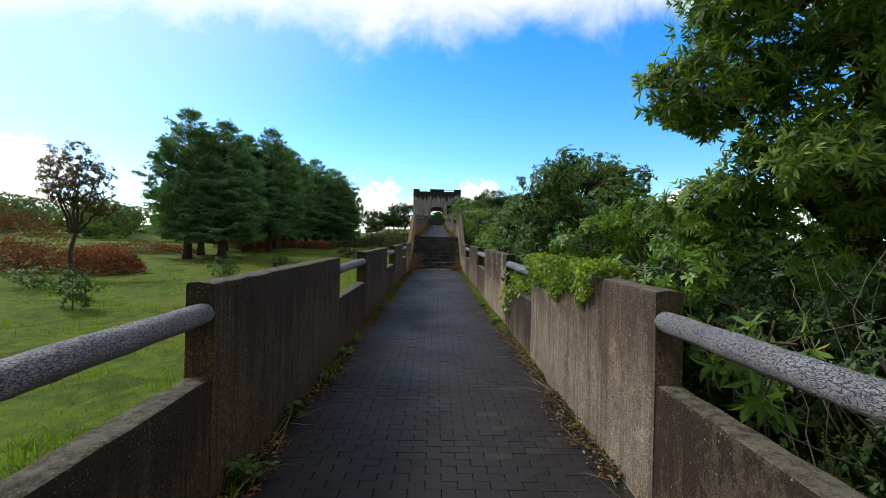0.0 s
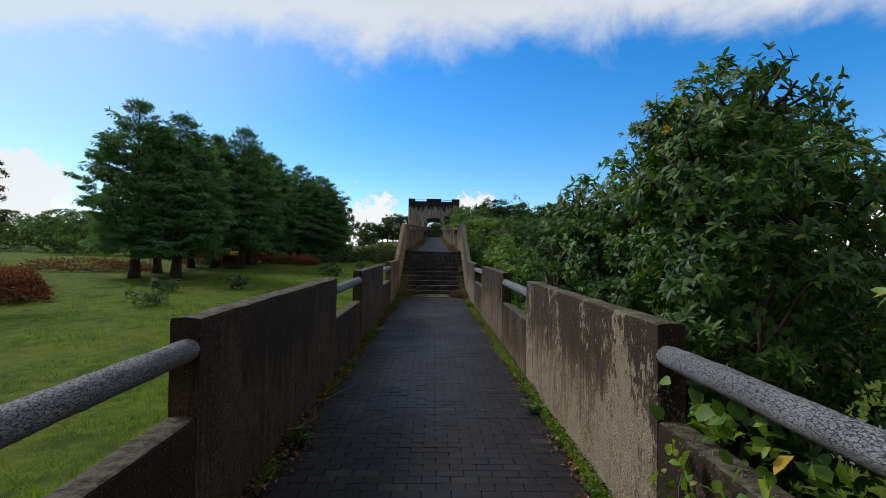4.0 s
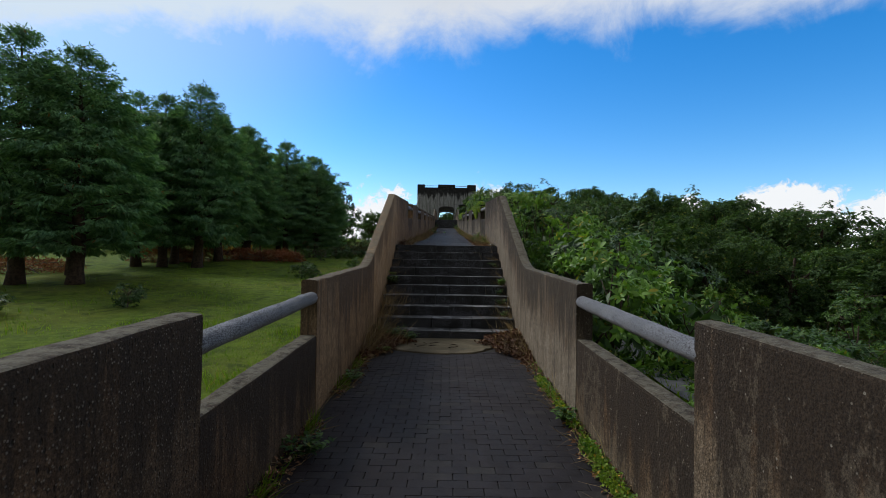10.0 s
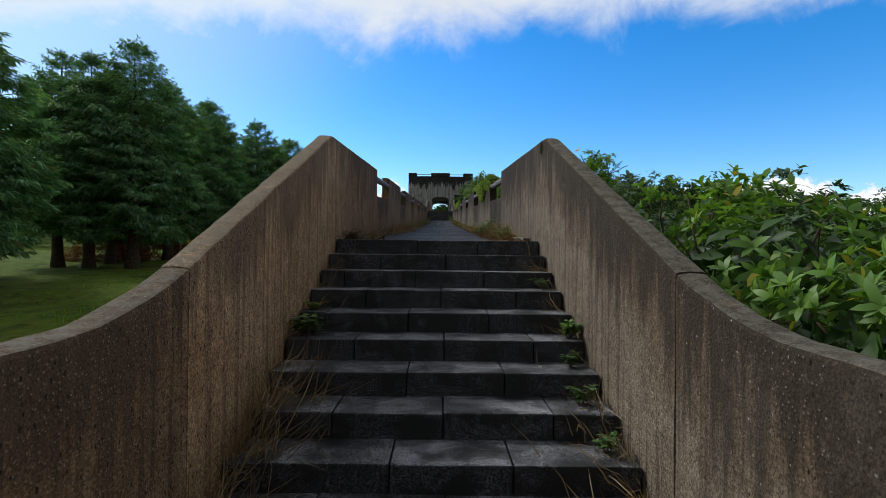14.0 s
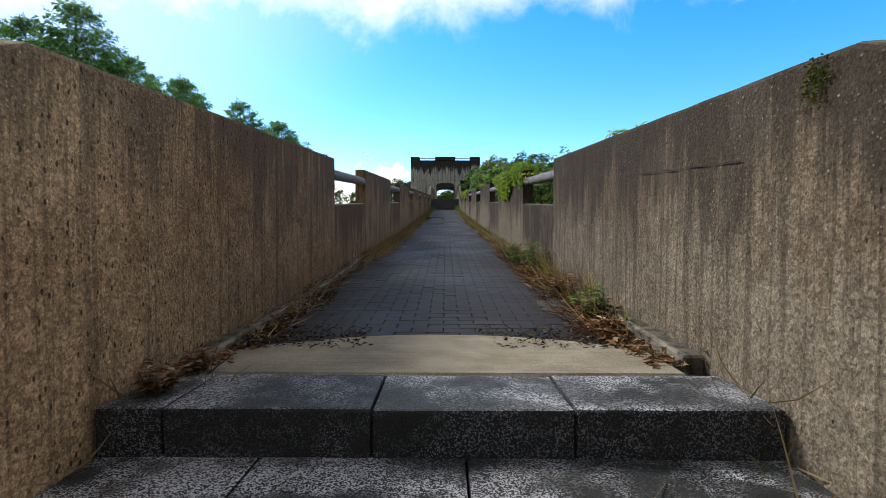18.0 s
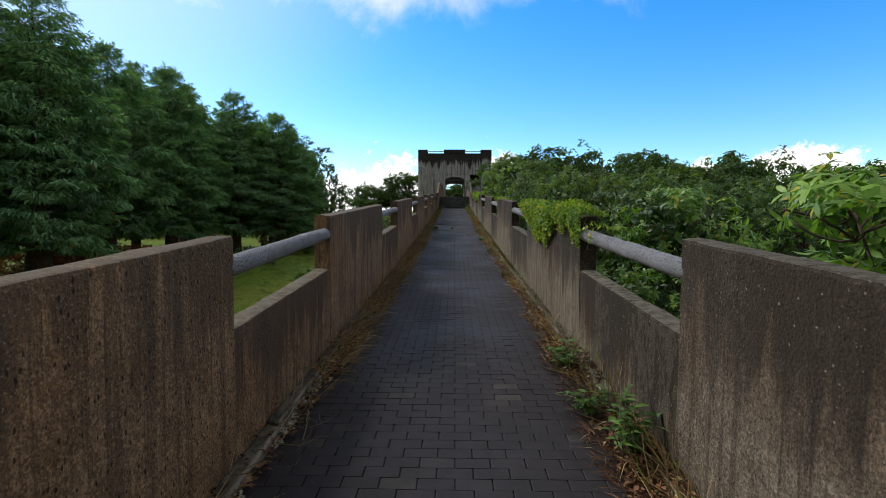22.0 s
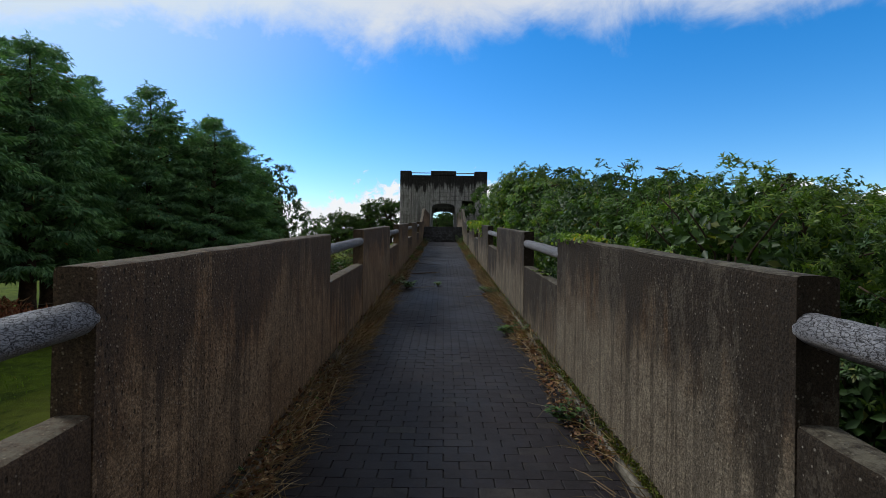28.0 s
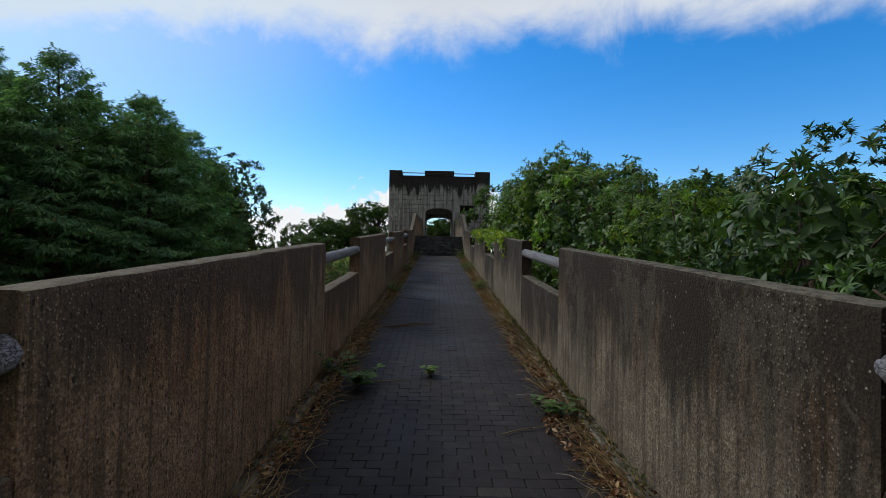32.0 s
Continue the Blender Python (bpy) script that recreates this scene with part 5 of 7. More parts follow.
def broad_tree(name, place, lobes, n, length, width, material, label, seed, group="", whorl=7, spread=1.05, trunk_r=0.14, limbs=True, extra=None, category="tree", bark=BARK, inner=0.55, clump=1.7, hang=0.25, fork=0.42, core=0.5, gaps=True):
    """A tree or shrub whose leaves stand in whorls round twig ends on the skins of its lobes (given relative to place)."""
    rng = np.random.default_rng(seed)
    tr = thing(name, place, label, category, group)
    P, A = clumps(rng, lobes, n, inner, length * clump, 8, gaps)
    b, d, u = rosettes(rng, P, A, whorl, length, spread)
    d = d + np.array([0, 0, -hang])
    ln = length * rng.uniform(0.6, 1.15, len(b))
    leaf_ob("crown", leaves("crown", b, d, u, ln, ln * width, material, 0.22, 0.22, False, True), tr)
    if core:                                        # dark leaves that paint the shade deep inside the crown
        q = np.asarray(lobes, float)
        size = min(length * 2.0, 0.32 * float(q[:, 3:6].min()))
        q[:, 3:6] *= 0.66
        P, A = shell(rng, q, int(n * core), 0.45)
        leaf_ob("inner_foliage", leaves("inner_foliage", P, rng.normal(size=P.shape) + [0, 0, -0.4], A, size, size * 0.5, BROAD_DARK, 0.2, 0.2), tr, "inner leaves coloured dark for the crown's shade")
    if limbs:
        pcs = []
        foot = Vector((0, 0, -0.2))
        mid = sum((Vector(lb[:3]) for lb in lobes), Vector()) / len(lobes)
        top = Vector((mid.x * fork, mid.y * fork, max(mid.z, 0.3) * fork))
        pcs.append(bent(rng, foot, top, trunk_r, trunk_r * 0.75, 6, 0.06))
        for j, lb in enumerate(lobes):
            c = Vector(lb[:3])
            pcs.append(bent(rng, top - Vector((0, 0, trunk_r)), c, trunk_r * 0.6, trunk_r * 0.3, 7, 0.12))
            for k in range(7):
                dd = Vector(rng.normal(size=3))
                dd.z = abs(dd.z) * 0.7
                dd.normalize()
                e = c + Vector((dd.x * lb[3], dd.y * lb[4], dd.z * lb[5])) * 0.85
                pcs.append(bent(rng, c - Vector((0, 0, lb[5] * 0.4)), e, trunk_r * 0.3, 0.008, 5, 0.1, 5))
        limb_mesh("branchwork", pcs, bark, tr)
    if extra:
        for nm, count, ematerial, elab in extra:
            P, A = shell(rng, lobes, count, 0.97)
            A = unit(A + np.array([0, 0, 0.6]))
            P = P + A * length * 0.3
            b, d, u = rosettes(rng, P, A, whorl, length, spread * 0.8)
            leaf_ob(nm, leaves(nm, b, d, u, length * 0.85, length * width * 0.85, ematerial, 0.15, 0.2, False, True), tr, elab)
    return tr


def rel(place, lobes):
    return [(a - place[0], b - place[1], c - place[2], r, s, t) for a, b, c, r, s, t in lobes]


def at_ground(x, y, dz=0.0):
    return (x, y, ground_z(x, y) + dz)


# broadleaf at the far end of the conifer row
p0 = at_ground(-13.6, 73.2)
broad_tree("broadleaf_tree", p0, rel(p0, [(-13.4, 73.2, 9.4, 2.0, 2.2, 2.3), (-12.4, 72.4, 7.2, 2.0, 2.0, 1.8), (-14.8, 74.0, 8.0, 1.8, 2.0, 2.0), (-13.0, 73.0, 5.4, 1.7, 1.7, 1.2)]), 1500, 0.34, 0.42, BROAD_DARK,
           "round airy broadleaf tree beside the conifers", 40, whorl=5)
# thin brownish tree on the meadow
p0 = at_ground(-16.7, 22.6)
broad_tree("thin_tree", p0, rel(p0, [(-16.9, 22.8, 5.2, 1.2, 1.1, 1.1), (-18.1, 23.2, 4.9, 0.9, 0.9, 0.8), (-15.7, 22.4, 4.4, 0.9, 0.9, 0.9), (-16.8, 22.6, 3.8, 1.0, 1.0, 0.7), (-17.6, 22.8, 3.9, 0.7, 0.7, 0.5), (-15.4, 22.5, 3.2, 0.7, 0.7, 0.4)]), 4200, 0.085, 0.42,
           leaf_material("brown_green_leaves", (0.05, 0.045, 0.022), (0.10, 0.085, 0.035), (0.16, 0.09, 0.03), 0.1), "thin small tree with brownish sparse leaves and twisted limbs", 41, whorl=5, trunk_r=0.11, core=0.0, fork=0.5, gaps=False)

# big tree leaning over the parapet near the start
p0 = at_ground(7.2, 3.6)
broad_tree("overhanging_tree", p0, rel(p0, [(3.38, 4.5, 4.12, 1.12, 1.0, 0.75), (2.81, 4.88, 3.18, 0.75, 0.68, 0.42), (4.05, 4.65, 3.07, 1.05, 0.98, 0.75), (4.65, 4.2, 4.57, 1.35, 1.2, 1.0), (3.6, 4.2, 2.25, 1.05, 0.9, 0.42), (3.2, 3.45, 5.17, 0.75, 1.0, 0.6),
                                            (5.55, 4.95, 3.67, 0.95, 0.95, 0.8), (4.65, 3.0, 5.62, 1.12, 1.12, 0.75), (4.95, 5.2, 2.32, 0.9, 0.9, 0.6), (3.0, 5.0, 2.0, 0.6, 0.6, 0.35)]), 10500, 0.118, 0.23, EVERGREEN,
           "large glossy evergreen tree leaning over the concrete parapet", 42, whorl=9, trunk_r=0.12, clump=1.6, hang=0.1, fork=0.5, core=0.15, gaps=False)
# dark thicket below it
for i, (x, y, z, r, h, m, n) in enumerate([(3.9, 3.4, 0.4, 1.0, 1.0, BROAD_DARK, 1300), (5.0, 5.0, 1.0, 1.4, 1.4, BROAD_DARK, 1500), (7.0, 8.5, 1.8, 2.0, 2.0, BROAD_DARK, 1700), (4.6, 8.8, 1.2, 1.3, 1.5, BROAD, 1600), (3.1, 4.4, 0.45, 0.6, 0.6, BROAD_DARK, 900),
                                            (4.4, 2.6, 0.8, 1.3, 1.4, BROAD_DARK, 1500), (2.2, 5.0, 0.75, 0.6, 0.7, BROAD, 1200), (3.4, 6.4, 0.5, 1.0, 0.9, BROAD_DARK, 1300), (5.8, 3.4, 1.2, 1.5, 1.8, BROAD_DARK, 1500)]):
    p0 = at_ground(x, y)
    broad_tree("shrub", p0, rel(p0, [(x, y, z, r, r * 1.15, h), (x + 0.5, y + 0.6, z - 0.5, r, r, h * 0.9)]), n, 0.095, 0.36, m, "dense dark evergreen shrub behind the parapet", 50 + i, "shrubs behind the parapet", whorl=7, trunk_r=0.05, category="shrub")
# vine-hung column and umbrella shrub
p0 = at_ground(2.3, 9.0)
broad_tree("vine_hung_tree", p0, rel(p0, [(2.1, 8.9, 2.80, 0.55, 0.5, 0.40), (1.8, 8.8, 2.25, 0.48, 0.5, 0.5), (2.65, 9.0, 2.2, 0.5, 0.5, 0.45), (2.1, 8.7, 1.5, 0.75, 0.6, 0.7), (1.72, 8.4, 0.9, 0.34, 0.6, 0.5), (2.5, 9.6, 0.8, 0.8, 0.8, 0.8)]), 3200, 0.085, 0.36, BROAD,
           "small tree hung with vines beside the parapet", 60, whorl=7, trunk_r=0.06, extra=[("shoot", 2, YELLOWLEAF, "orange young shoots")])
p0 = at_ground(2.9, 6.3)
broad_tree("umbrella_shrub", p0, rel(p0, [(2.6, 6.8, 2.08, 0.65, 0.7, 0.28), (2.1, 6.6, 1.66, 0.5, 0.6, 0.28), (3.3, 7.0, 1.98, 0.7, 0.8, 0.3), (2.4, 7.2, 1.6, 0.6, 0.5, 0.3), (3.0, 6.2, 1.6, 0.6, 0.6, 0.3), (2.3, 5.0, 1.30, 0.55, 0.8, 0.3), (3.4, 5.0, 1.5, 0.8, 0.8, 0.4)]), 1500, 0.10, 0.30, LIME,
           "light green umbrella-shaped shrub with bare dark branches", 61, whorl=9, trunk_r=0.045, category="shrub", spread=1.25)
p0 = at_ground(1.95, 2.75)
broad_tree("sapling", p0, rel(p0, [(1.9, 2.75, 1.02, 0.36, 0.30, 0.12), (1.78, 2.5, 0.92, 0.22, 0.25, 0.10)]), 42, 0.15, 0.24, LIME, "leafy bright green sapling seen through the parapet opening", 62, whorl=9, trunk_r=0.02, category="shrub")
# bare twigs under the overhanging tree
rng = np.random.default_rng(63)
pcs = []
for i in range(80):
    a = Vector((rng.uniform(2.1, 3.9), rng.uniform(0.2, 4.2), rng.uniform(-0.6, 0.5)))
    pcs.append(bent(rng, a, a + Vector((rng.normal() * 0.5, rng.normal() * 0.5, rng.uniform(0.5, 1.3))), 0.007, 0.0025, 7, 0.2, 5))
tagged(limb_mesh("bare_twigs", pcs, TWIG), "tangle of bare grey twigs under the tree", "twigs", kind="stuff")

# tall bush past the second opening
p0 = at_ground(3.2, 11.2)
broad_tree("tall_bush", p0, rel(p0, [(2.45, 12.3, 1.2, 0.95, 0.9, 1.2), (2.3, 11.2, 1.5, 0.8, 1.0, 1.3), (2.45, 11.5, 2.45, 0.7, 0.8, 0.75), (3.5, 11.3, 2.6, 0.9, 1.0, 0.9), (2.6, 10.0, 1.7, 0.8, 1.0, 1.1), (3.8, 10.4, 2.0, 1.2, 1.2, 1.2),
                                     (3.9, 11.9, 3.0, 0.7, 0.7, 0.6), (2.6, 9.4, 0.9, 0.9, 0.9, 1.0), (4.6, 12.4, 1.8, 1.2, 1.2, 1.4), (2.3, 12.9, 0.7, 0.7, 0.6, 0.8), (3.3, 12.7, 3.2, 0.6, 0.6, 0.6), (1.95, 12.15, 1.95, 0.42, 0.5, 0.75), (1.9, 12.4, 1.1, 0.42, 0.7, 0.7), (1.62, 12.2, 1.05, 0.24, 0.45, 0.40),
                                     (3.0, 12.0, 3.3, 0.42, 0.42, 0.5), (3.6, 12.1, 3.35, 0.6, 0.6, 0.6), (4.2, 12.2, 3.45, 0.65, 0.65, 0.6), (2.95, 11.1, 3.55, 0.36, 0.36, 0.35), (3.5, 11.0, 3.25, 0.6, 0.6, 0.5), (4.4, 11.4, 2.9, 0.8, 0.8, 0.8), (2.9, 11.5, 2.15, 0.85, 0.8, 0.85), (2.2, 11.8, 1.7, 0.5, 0.6, 0.6), (1.66, 12.2, 1.52, 0.27, 0.42, 0.34), (1.75, 12.2, 2.0, 0.34, 0.45, 0.42), (2.0, 12.2, 2.45, 0.40, 0.45, 0.45)]), 17500, 0.084, 0.46, VINE,
           "tall dense glossy bush draped with climbers above the parapet", 64, whorl=6, trunk_r=0.09, hang=0.6, clump=2.6, extra=[("shoot", 9, YELLOWLEAF, "orange and yellow young shoots")])
# low growth below the right parapet
for i, (x, y, z, r, h, m) in enumerate([(2.2, 13.2, 0.35, 0.55, 0.35, LIME), (1.95, 13.6, 0.35, 0.45, 0.5, BROAD), (2.9, 14.0, 0.1, 0.8, 0.7, BROAD_DARK), (3.6, 15.0, -0.1, 0.9, 0.7, BROAD), (4.4, 16.6, -0.3, 1.0, 0.7, LIME), (5.6, 19.5, -0.5, 1.2, 0.8, BROAD), (1.9, 17.4, 0.15, 0.42, 0.5, LIME), (1.95, 18.5, 0.25, 0.45, 0.55, LIME), (1.9, 16.5, 0.1, 0.42, 0.45, BROAD), (3.2, 18.6, 0.0, 0.9, 0.6, LIME), (4.4, 20.6, 0.0, 1.0, 0.7, BROAD), (5.4, 22.2, 0.0, 1.0, 0.8, LIME), (2.0, 7.0, 0.55, 0.45, 0.35, BROAD), (2.3, 14.6, -0.2, 0.8, 0.5, BROAD), (2.6, 17.6, -0.35, 0.9, 0.55, BROAD), (2.2, 19.0, -0.1, 0.8, 0.5, LIME), (3.1, 20.2, -0.1, 0.9, 0.7, LIME),
                                         (3.3, 16.0, -0.6, 0.8, 0.4, BROAD_DARK), (2.4, 16.2, -0.2, 0.7, 0.4, BROAD), (4.2, 19.0, -0.7, 0.8, 0.5, BROAD)]):
    p0 = at_ground(x, y)
    broad_tree("low_shrub", p0, rel(p0, [(x, y, z, r, r * 1.3, h), (x + 0.4, y - 0.5, z - 0.25, r, r, h)]), 330, 0.13, 0.32, m, "low leafy shrub growing at the foot of the walkway", 80 + i, "shrubs below the walk", whorl=8, trunk_r=0.03, category="shrub")
# big-leaved shrubs beside the stairs
p0 = at_ground(2.6, 22.6)
broad_tree("large_leaved_shrub", p0, rel(p0, [(2.3, 21.6, 1.15, 0.65, 0.9, 0.85), (2.7, 22.9, 1.55, 0.85, 0.9, 0.9), (2.5, 24.3, 1.9, 0.8, 0.9, 0.9), (3.5, 22.2, 1.0, 0.9, 1.0, 1.0), (2.7, 25.6, 2.1, 0.8, 0.9, 0.9), (3.6, 24.4, 1.4, 0.9, 0.9, 1.1)]), 2100, 0.135, 0.40, LIME,
           "large-leaved light green shrub reaching over the stair parapet", 66, whorl=6, trunk_r=0.045, category="shrub", hang=0.0, clump=1.9)
p0 = at_ground(4.2, 30.0)
broad_tree("bush", p0, rel(p0, [(3.0, 28.2, 1.8, 1.2, 1.4, 1.8), (5.2, 27.4, 1.2, 1.6, 1.6, 2.4), (4.8, 31.0, 1.2, 1.5, 1.6, 2.2), (6.4, 33.4, 1.0, 1.8, 1.8, 2.4)]), 1900, 0.15, 0.36, BROAD_DARK, "dense dark evergreen bush beside the raised walk", 67, whorl=7, trunk_r=0.08, category="shrub")
# paulownia-like plant with very large leaves
p0 = at_ground(2.3, 29.9)
broad_tree("large_leaved_plant", p0, rel(p0, [(2.15, 29.8, 3.80, 0.32, 0.35, 0.22), (2.6, 30.5, 3.9, 0.4, 0.4, 0.25), (2.1, 30.4, 3.2, 0.45, 0.5, 0.3), (2.7, 29.3, 3.82, 0.35, 0.35, 0.22), (3.2, 29.6, 3.75, 0.4, 0.4, 0.25)]), 330, 0.12, 0.34, LIME,
           "plant with large drooping green leaves over the parapet", 68, whorl=8, trunk_r=0.025, category="shrub", spread=1.5, extra=[("yellow_leaf", 1, YELLOWLEAF, "withered yellow leaves")])
# growth seen through the openings of the upper walk
for i, (x, y, z, r, h, m) in enumerate([(2.1, 29.4, 1.9, 0.6, 0.6, BROAD), (2.3, 30.6, 2.0, 0.7, 0.7, BROAD), (2.5, 32.0, 1.9, 0.8, 0.8, BROAD_DARK), (2.2, 35.6, 2.4, 0.6, 0.7, BROAD_DARK), (2.4, 37.0, 2.5, 0.7, 0.7, BROAD),
                                         (2.2, 40.6, 2.9, 0.6, 0.7, BROAD_DARK), (2.4, 42.0, 3.0, 0.7, 0.8, BROAD_DARK), (2.3, 44.0, 3.3, 0.7, 0.8, BROAD_DARK), (2.0, 47.4, 3.6, 0.5, 0.8, LIME), (2.1, 52.8, 4.0, 0.6, 0.8, BROAD), (2.0, 58.6, 4.6, 0.6, 0.8, BROAD)]):
    p0 = at_ground(x, y)
    broad_tree("shrub", p0, rel(p0, [(x, y, z, r, r * 1.3, h), (x + 0.3, y - 0.3, z - 0.9, r, r, h)]), 620, 0.105, 0.34, m, "leafy shrub showing through the parapet opening", 100 + i, "shrubs behind the parapet", whorl=8, trunk_r=0.03, category="shrub")
# vine mound
p0 = at_ground(3.3, 34.4)
broad_tree("vine_mound", p0, rel(p0, [(3.15, 34.3, 3.75, 0.75, 0.8, 0.62), (3.9, 34.8, 3.6, 0.8, 0.8, 0.66), (3.0, 34.6, 2.4, 1.2, 1.2, 1.0), (4.6, 36.0, 2.8, 1.2, 1.2, 1.1)]), 3400, 0.10, 0.45, LIME, "rounded mound of light green climbing vines", 69, hang=0.55, whorl=6, trunk_r=0.06, category="shrub")
# hedge of trees along the upper walk
rng = np.random.default_rng(70)
for i, y in enumerate(np.arange(37.0, 64, 2.1)):
    top = lerp(y, [34, 38, 42, 45, 50, 54, 58, 62], [4.6, 5.1, 5.4, 5.85, 6.35, 7.8, 8.3, 8.1]) + rng.uniform(-0.25, 0.25)
    x = 3.1 + rng.uniform(-0.2, 0.5) + (0.7 if y < 41 else 0)
    p0 = at_ground(x + 0.4, y)
    near = y < 50
    broad_tree("evergreen_tree", p0, rel(p0, [(x, y, top - 1.15, 1.1, 1.25, 1.15), (x + 1.5, y + 0.7, top - 1.3, 1.5, 1.4, 1.2), (x - 0.2, y + 0.9, top - 2.2, 1.05, 1.1, 1.2), (x + 0.9, y - 0.6, top - 2.8, 1.4, 1.3, 1.4)] + ([(x + 3.2, y + 0.4, top - 1.15, 1.5, 1.4, 1.3)] if near else [])),
               7600 if near else 3000, 0.078 if near else 0.12, 0.29, (BROAD, BROAD_DARK, EVERGREEN)[i % 3] if near else (EVERGREEN, BROAD, EVERGREEN, LIME)[i % 4],
               "leafy evergreen tree crowding the upper parapet", 120 + i, "trees along the upper walk", whorl=8, trunk_r=0.07)
# two fuller young trees standing out of the hedge
for i, (x, y, top) in enumerate([(4.1, 41.7, 5.5), (5.4, 42.6, 5.45)]):
    p0 = at_ground(x, y)
    broad_tree("evergreen_tree", p0, rel(p0, [(x, y, top - 0.30, 0.38, 0.38, 0.30), (x - 0.3, y + 0.2, top - 0.85, 0.6, 0.6, 0.42), (x + 0.5, y, top - 0.75, 0.6, 0.6, 0.45), (x + 0.1, y, top - 1.6, 1.1, 1.0, 0.8), (x, y, top - 2.8, 1.2, 1.1, 1.0)]), 2600, 0.11, 0.27, EVERGREEN,
               "young yellow-green evergreen tree standing out of the hedge", 140 + i, "trees along the upper walk", whorl=9, trunk_r=0.05, spread=1.25)
# tall shoots above the hedge
for i, (x, y, top) in enumerate([(3.35, 44.5, 6.1), (3.95, 44.2, 6.0), (3.2, 46.0, 5.75), (3.8, 46.4, 6.0), (3.0, 49.0, 6.35)]):
    p0 = at_ground(x, y)
    broad_tree("leafy_shoot", p0, rel(p0, [(x, y, top - 0.10, 0.22, 0.22, 0.08), (x + 0.1, y, top - 0.40, 0.34, 0.34, 0.10), (x - 0.1, y + 0.1, top - 0.8, 0.42, 0.42, 0.12)]), 60, 0.115, 0.27, BROAD, "upright leafy shoot standing above the hedge", 150 + i, "shoots above the hedge", whorl=9, trunk_r=0.02, spread=1.35, category="shrub")

# woodland beyond the dell and round about: shared crowns
def wood_mesh(seed, flat):
    rng = np.random.default_rng(seed)
    lobes = []
    for k in range(9):
        a, r = rng.uniform(0, 6.28), rng.uniform(0.2, 1.0) ** 0.5 * 2.6
        lobes.append((r * math.cos(a), r * math.sin(a), 6.4 - r * 0.65 + rng.uniform(-1.8, 0.5) * (1 - flat * 0.4), rng.uniform(1.1, 1.9), rng.uniform(1.1, 1.9), rng.uniform(0.9, 1.4) * (1 - 0.45 * flat)))
    lobes += [(0.8, 0, 3.2, 2.0, 2.0, 1.4), (-0.9, 0.4, 3.4, 2.0, 2.0, 1.4)]
    P, A = clumps(rng, lobes, 6200, 0.62, 0.42, 13)
    b, d, u = rosettes(rng, P, A, 5, 0.2, 1.15)
    crown = leaves("crown", b, d, u, 0.165 * rng.uniform(0.6, 1.2, len(b)), 0.085, WOODS, 0.2, 0.25)
    pcs = [bent(rng, (0, 0, -0.4), (0.1, 0.1, 5.2), 0.2, 0.08)]
    for lb in lobes:
        pcs.append(bent(rng, (0, 0, 2.0 + rng.uniform(0, 2)), lb[:3], 0.09, 0.03, 5, 0.1, 5))
    vs, fs = merge(pcs)
    tm = bpy.data.meshes.new("trunk")
    tm.from_pydata([tuple(v) for v in vs], [], fs)
    tm.materials.append(BARK)
    return tm, crown


WOOD = [wood_mesh(200, 0), wood_mesh(201, 1), wood_mesh(202, 0), wood_mesh(203, 1)]
rng = np.random.default_rng(9)
spots = []
for d, px, top in [(58, .10, 10.6), (62, .15, 10.5), (60, .20, 10.2), (58, .255, 10.6), (62, .31, 10.8), (56, .36, 10.2), (58, .43, 9.6), (50, .50, 8.6), (46, .56, 8.2), (42, .63, 7.2), (40, .70, 6.4), (38, .78, 5.4), (40, .86, 4.8), (38, .96, 4.2),
                   (40, .30, 5.6), (36, .36, 5.2), (42, .43, 5.4), (34, .48, 4.2), (38, .56, 4.6), (34, .64, 3.6), (32, .72, 3.0), (30, .85, 2.4), (46, .22, 7.2), (44, .16, 6.6), (30, .27, 3.6), (32, .20, 4.2), (34, 1.05, 3.2), (30, 1.2, 2.6)]:
    spots.append((px * d, 11 + d, top + 0.025 * d))
for x, y, top in [(20.1, 62.5, 9.6), (21.4, 81.6, 12.9), (16, 84, 12.4), (27, 78, 11.6), (33, 74, 10.4), (12, 88, 12.2), (25, 68, 9.0), (9.0, 66, 7.6), (8.0, 72, 9.0), (6.4, 76.5, 8.6), (38, 66, 8.0), (14, 60, 6.0), (10, 52, 4.2), (30, 60, 6.5), (45, 80, 10.5), (9, 46, 2.6), (14, 50, 3.5)]:
    spots.append((x, y, top))
for i, (x, y, top) in enumerate(spots):
    z = ground_z(x, y)
    tm, cm = WOOD[i % 4]
    t = thing("woodland_tree", (x, y, z), "dark green broad-crowned tree in the wood beyond the dell", "tree", "wood beyond the dell")
    k = max(0.3, (top - z) / 7.6)
    t.scale = (0.62 + 0.42 * k + rng.uniform(-0.08, 0.1), 0.62 + 0.42 * k + rng.uniform(-0.08, 0.1), k)
    t.rotation_euler = (0, 0, rng.uniform(0, 6.28))
    leaf_ob("trunk", tm, t)
    leaf_ob("crown", cm, t)
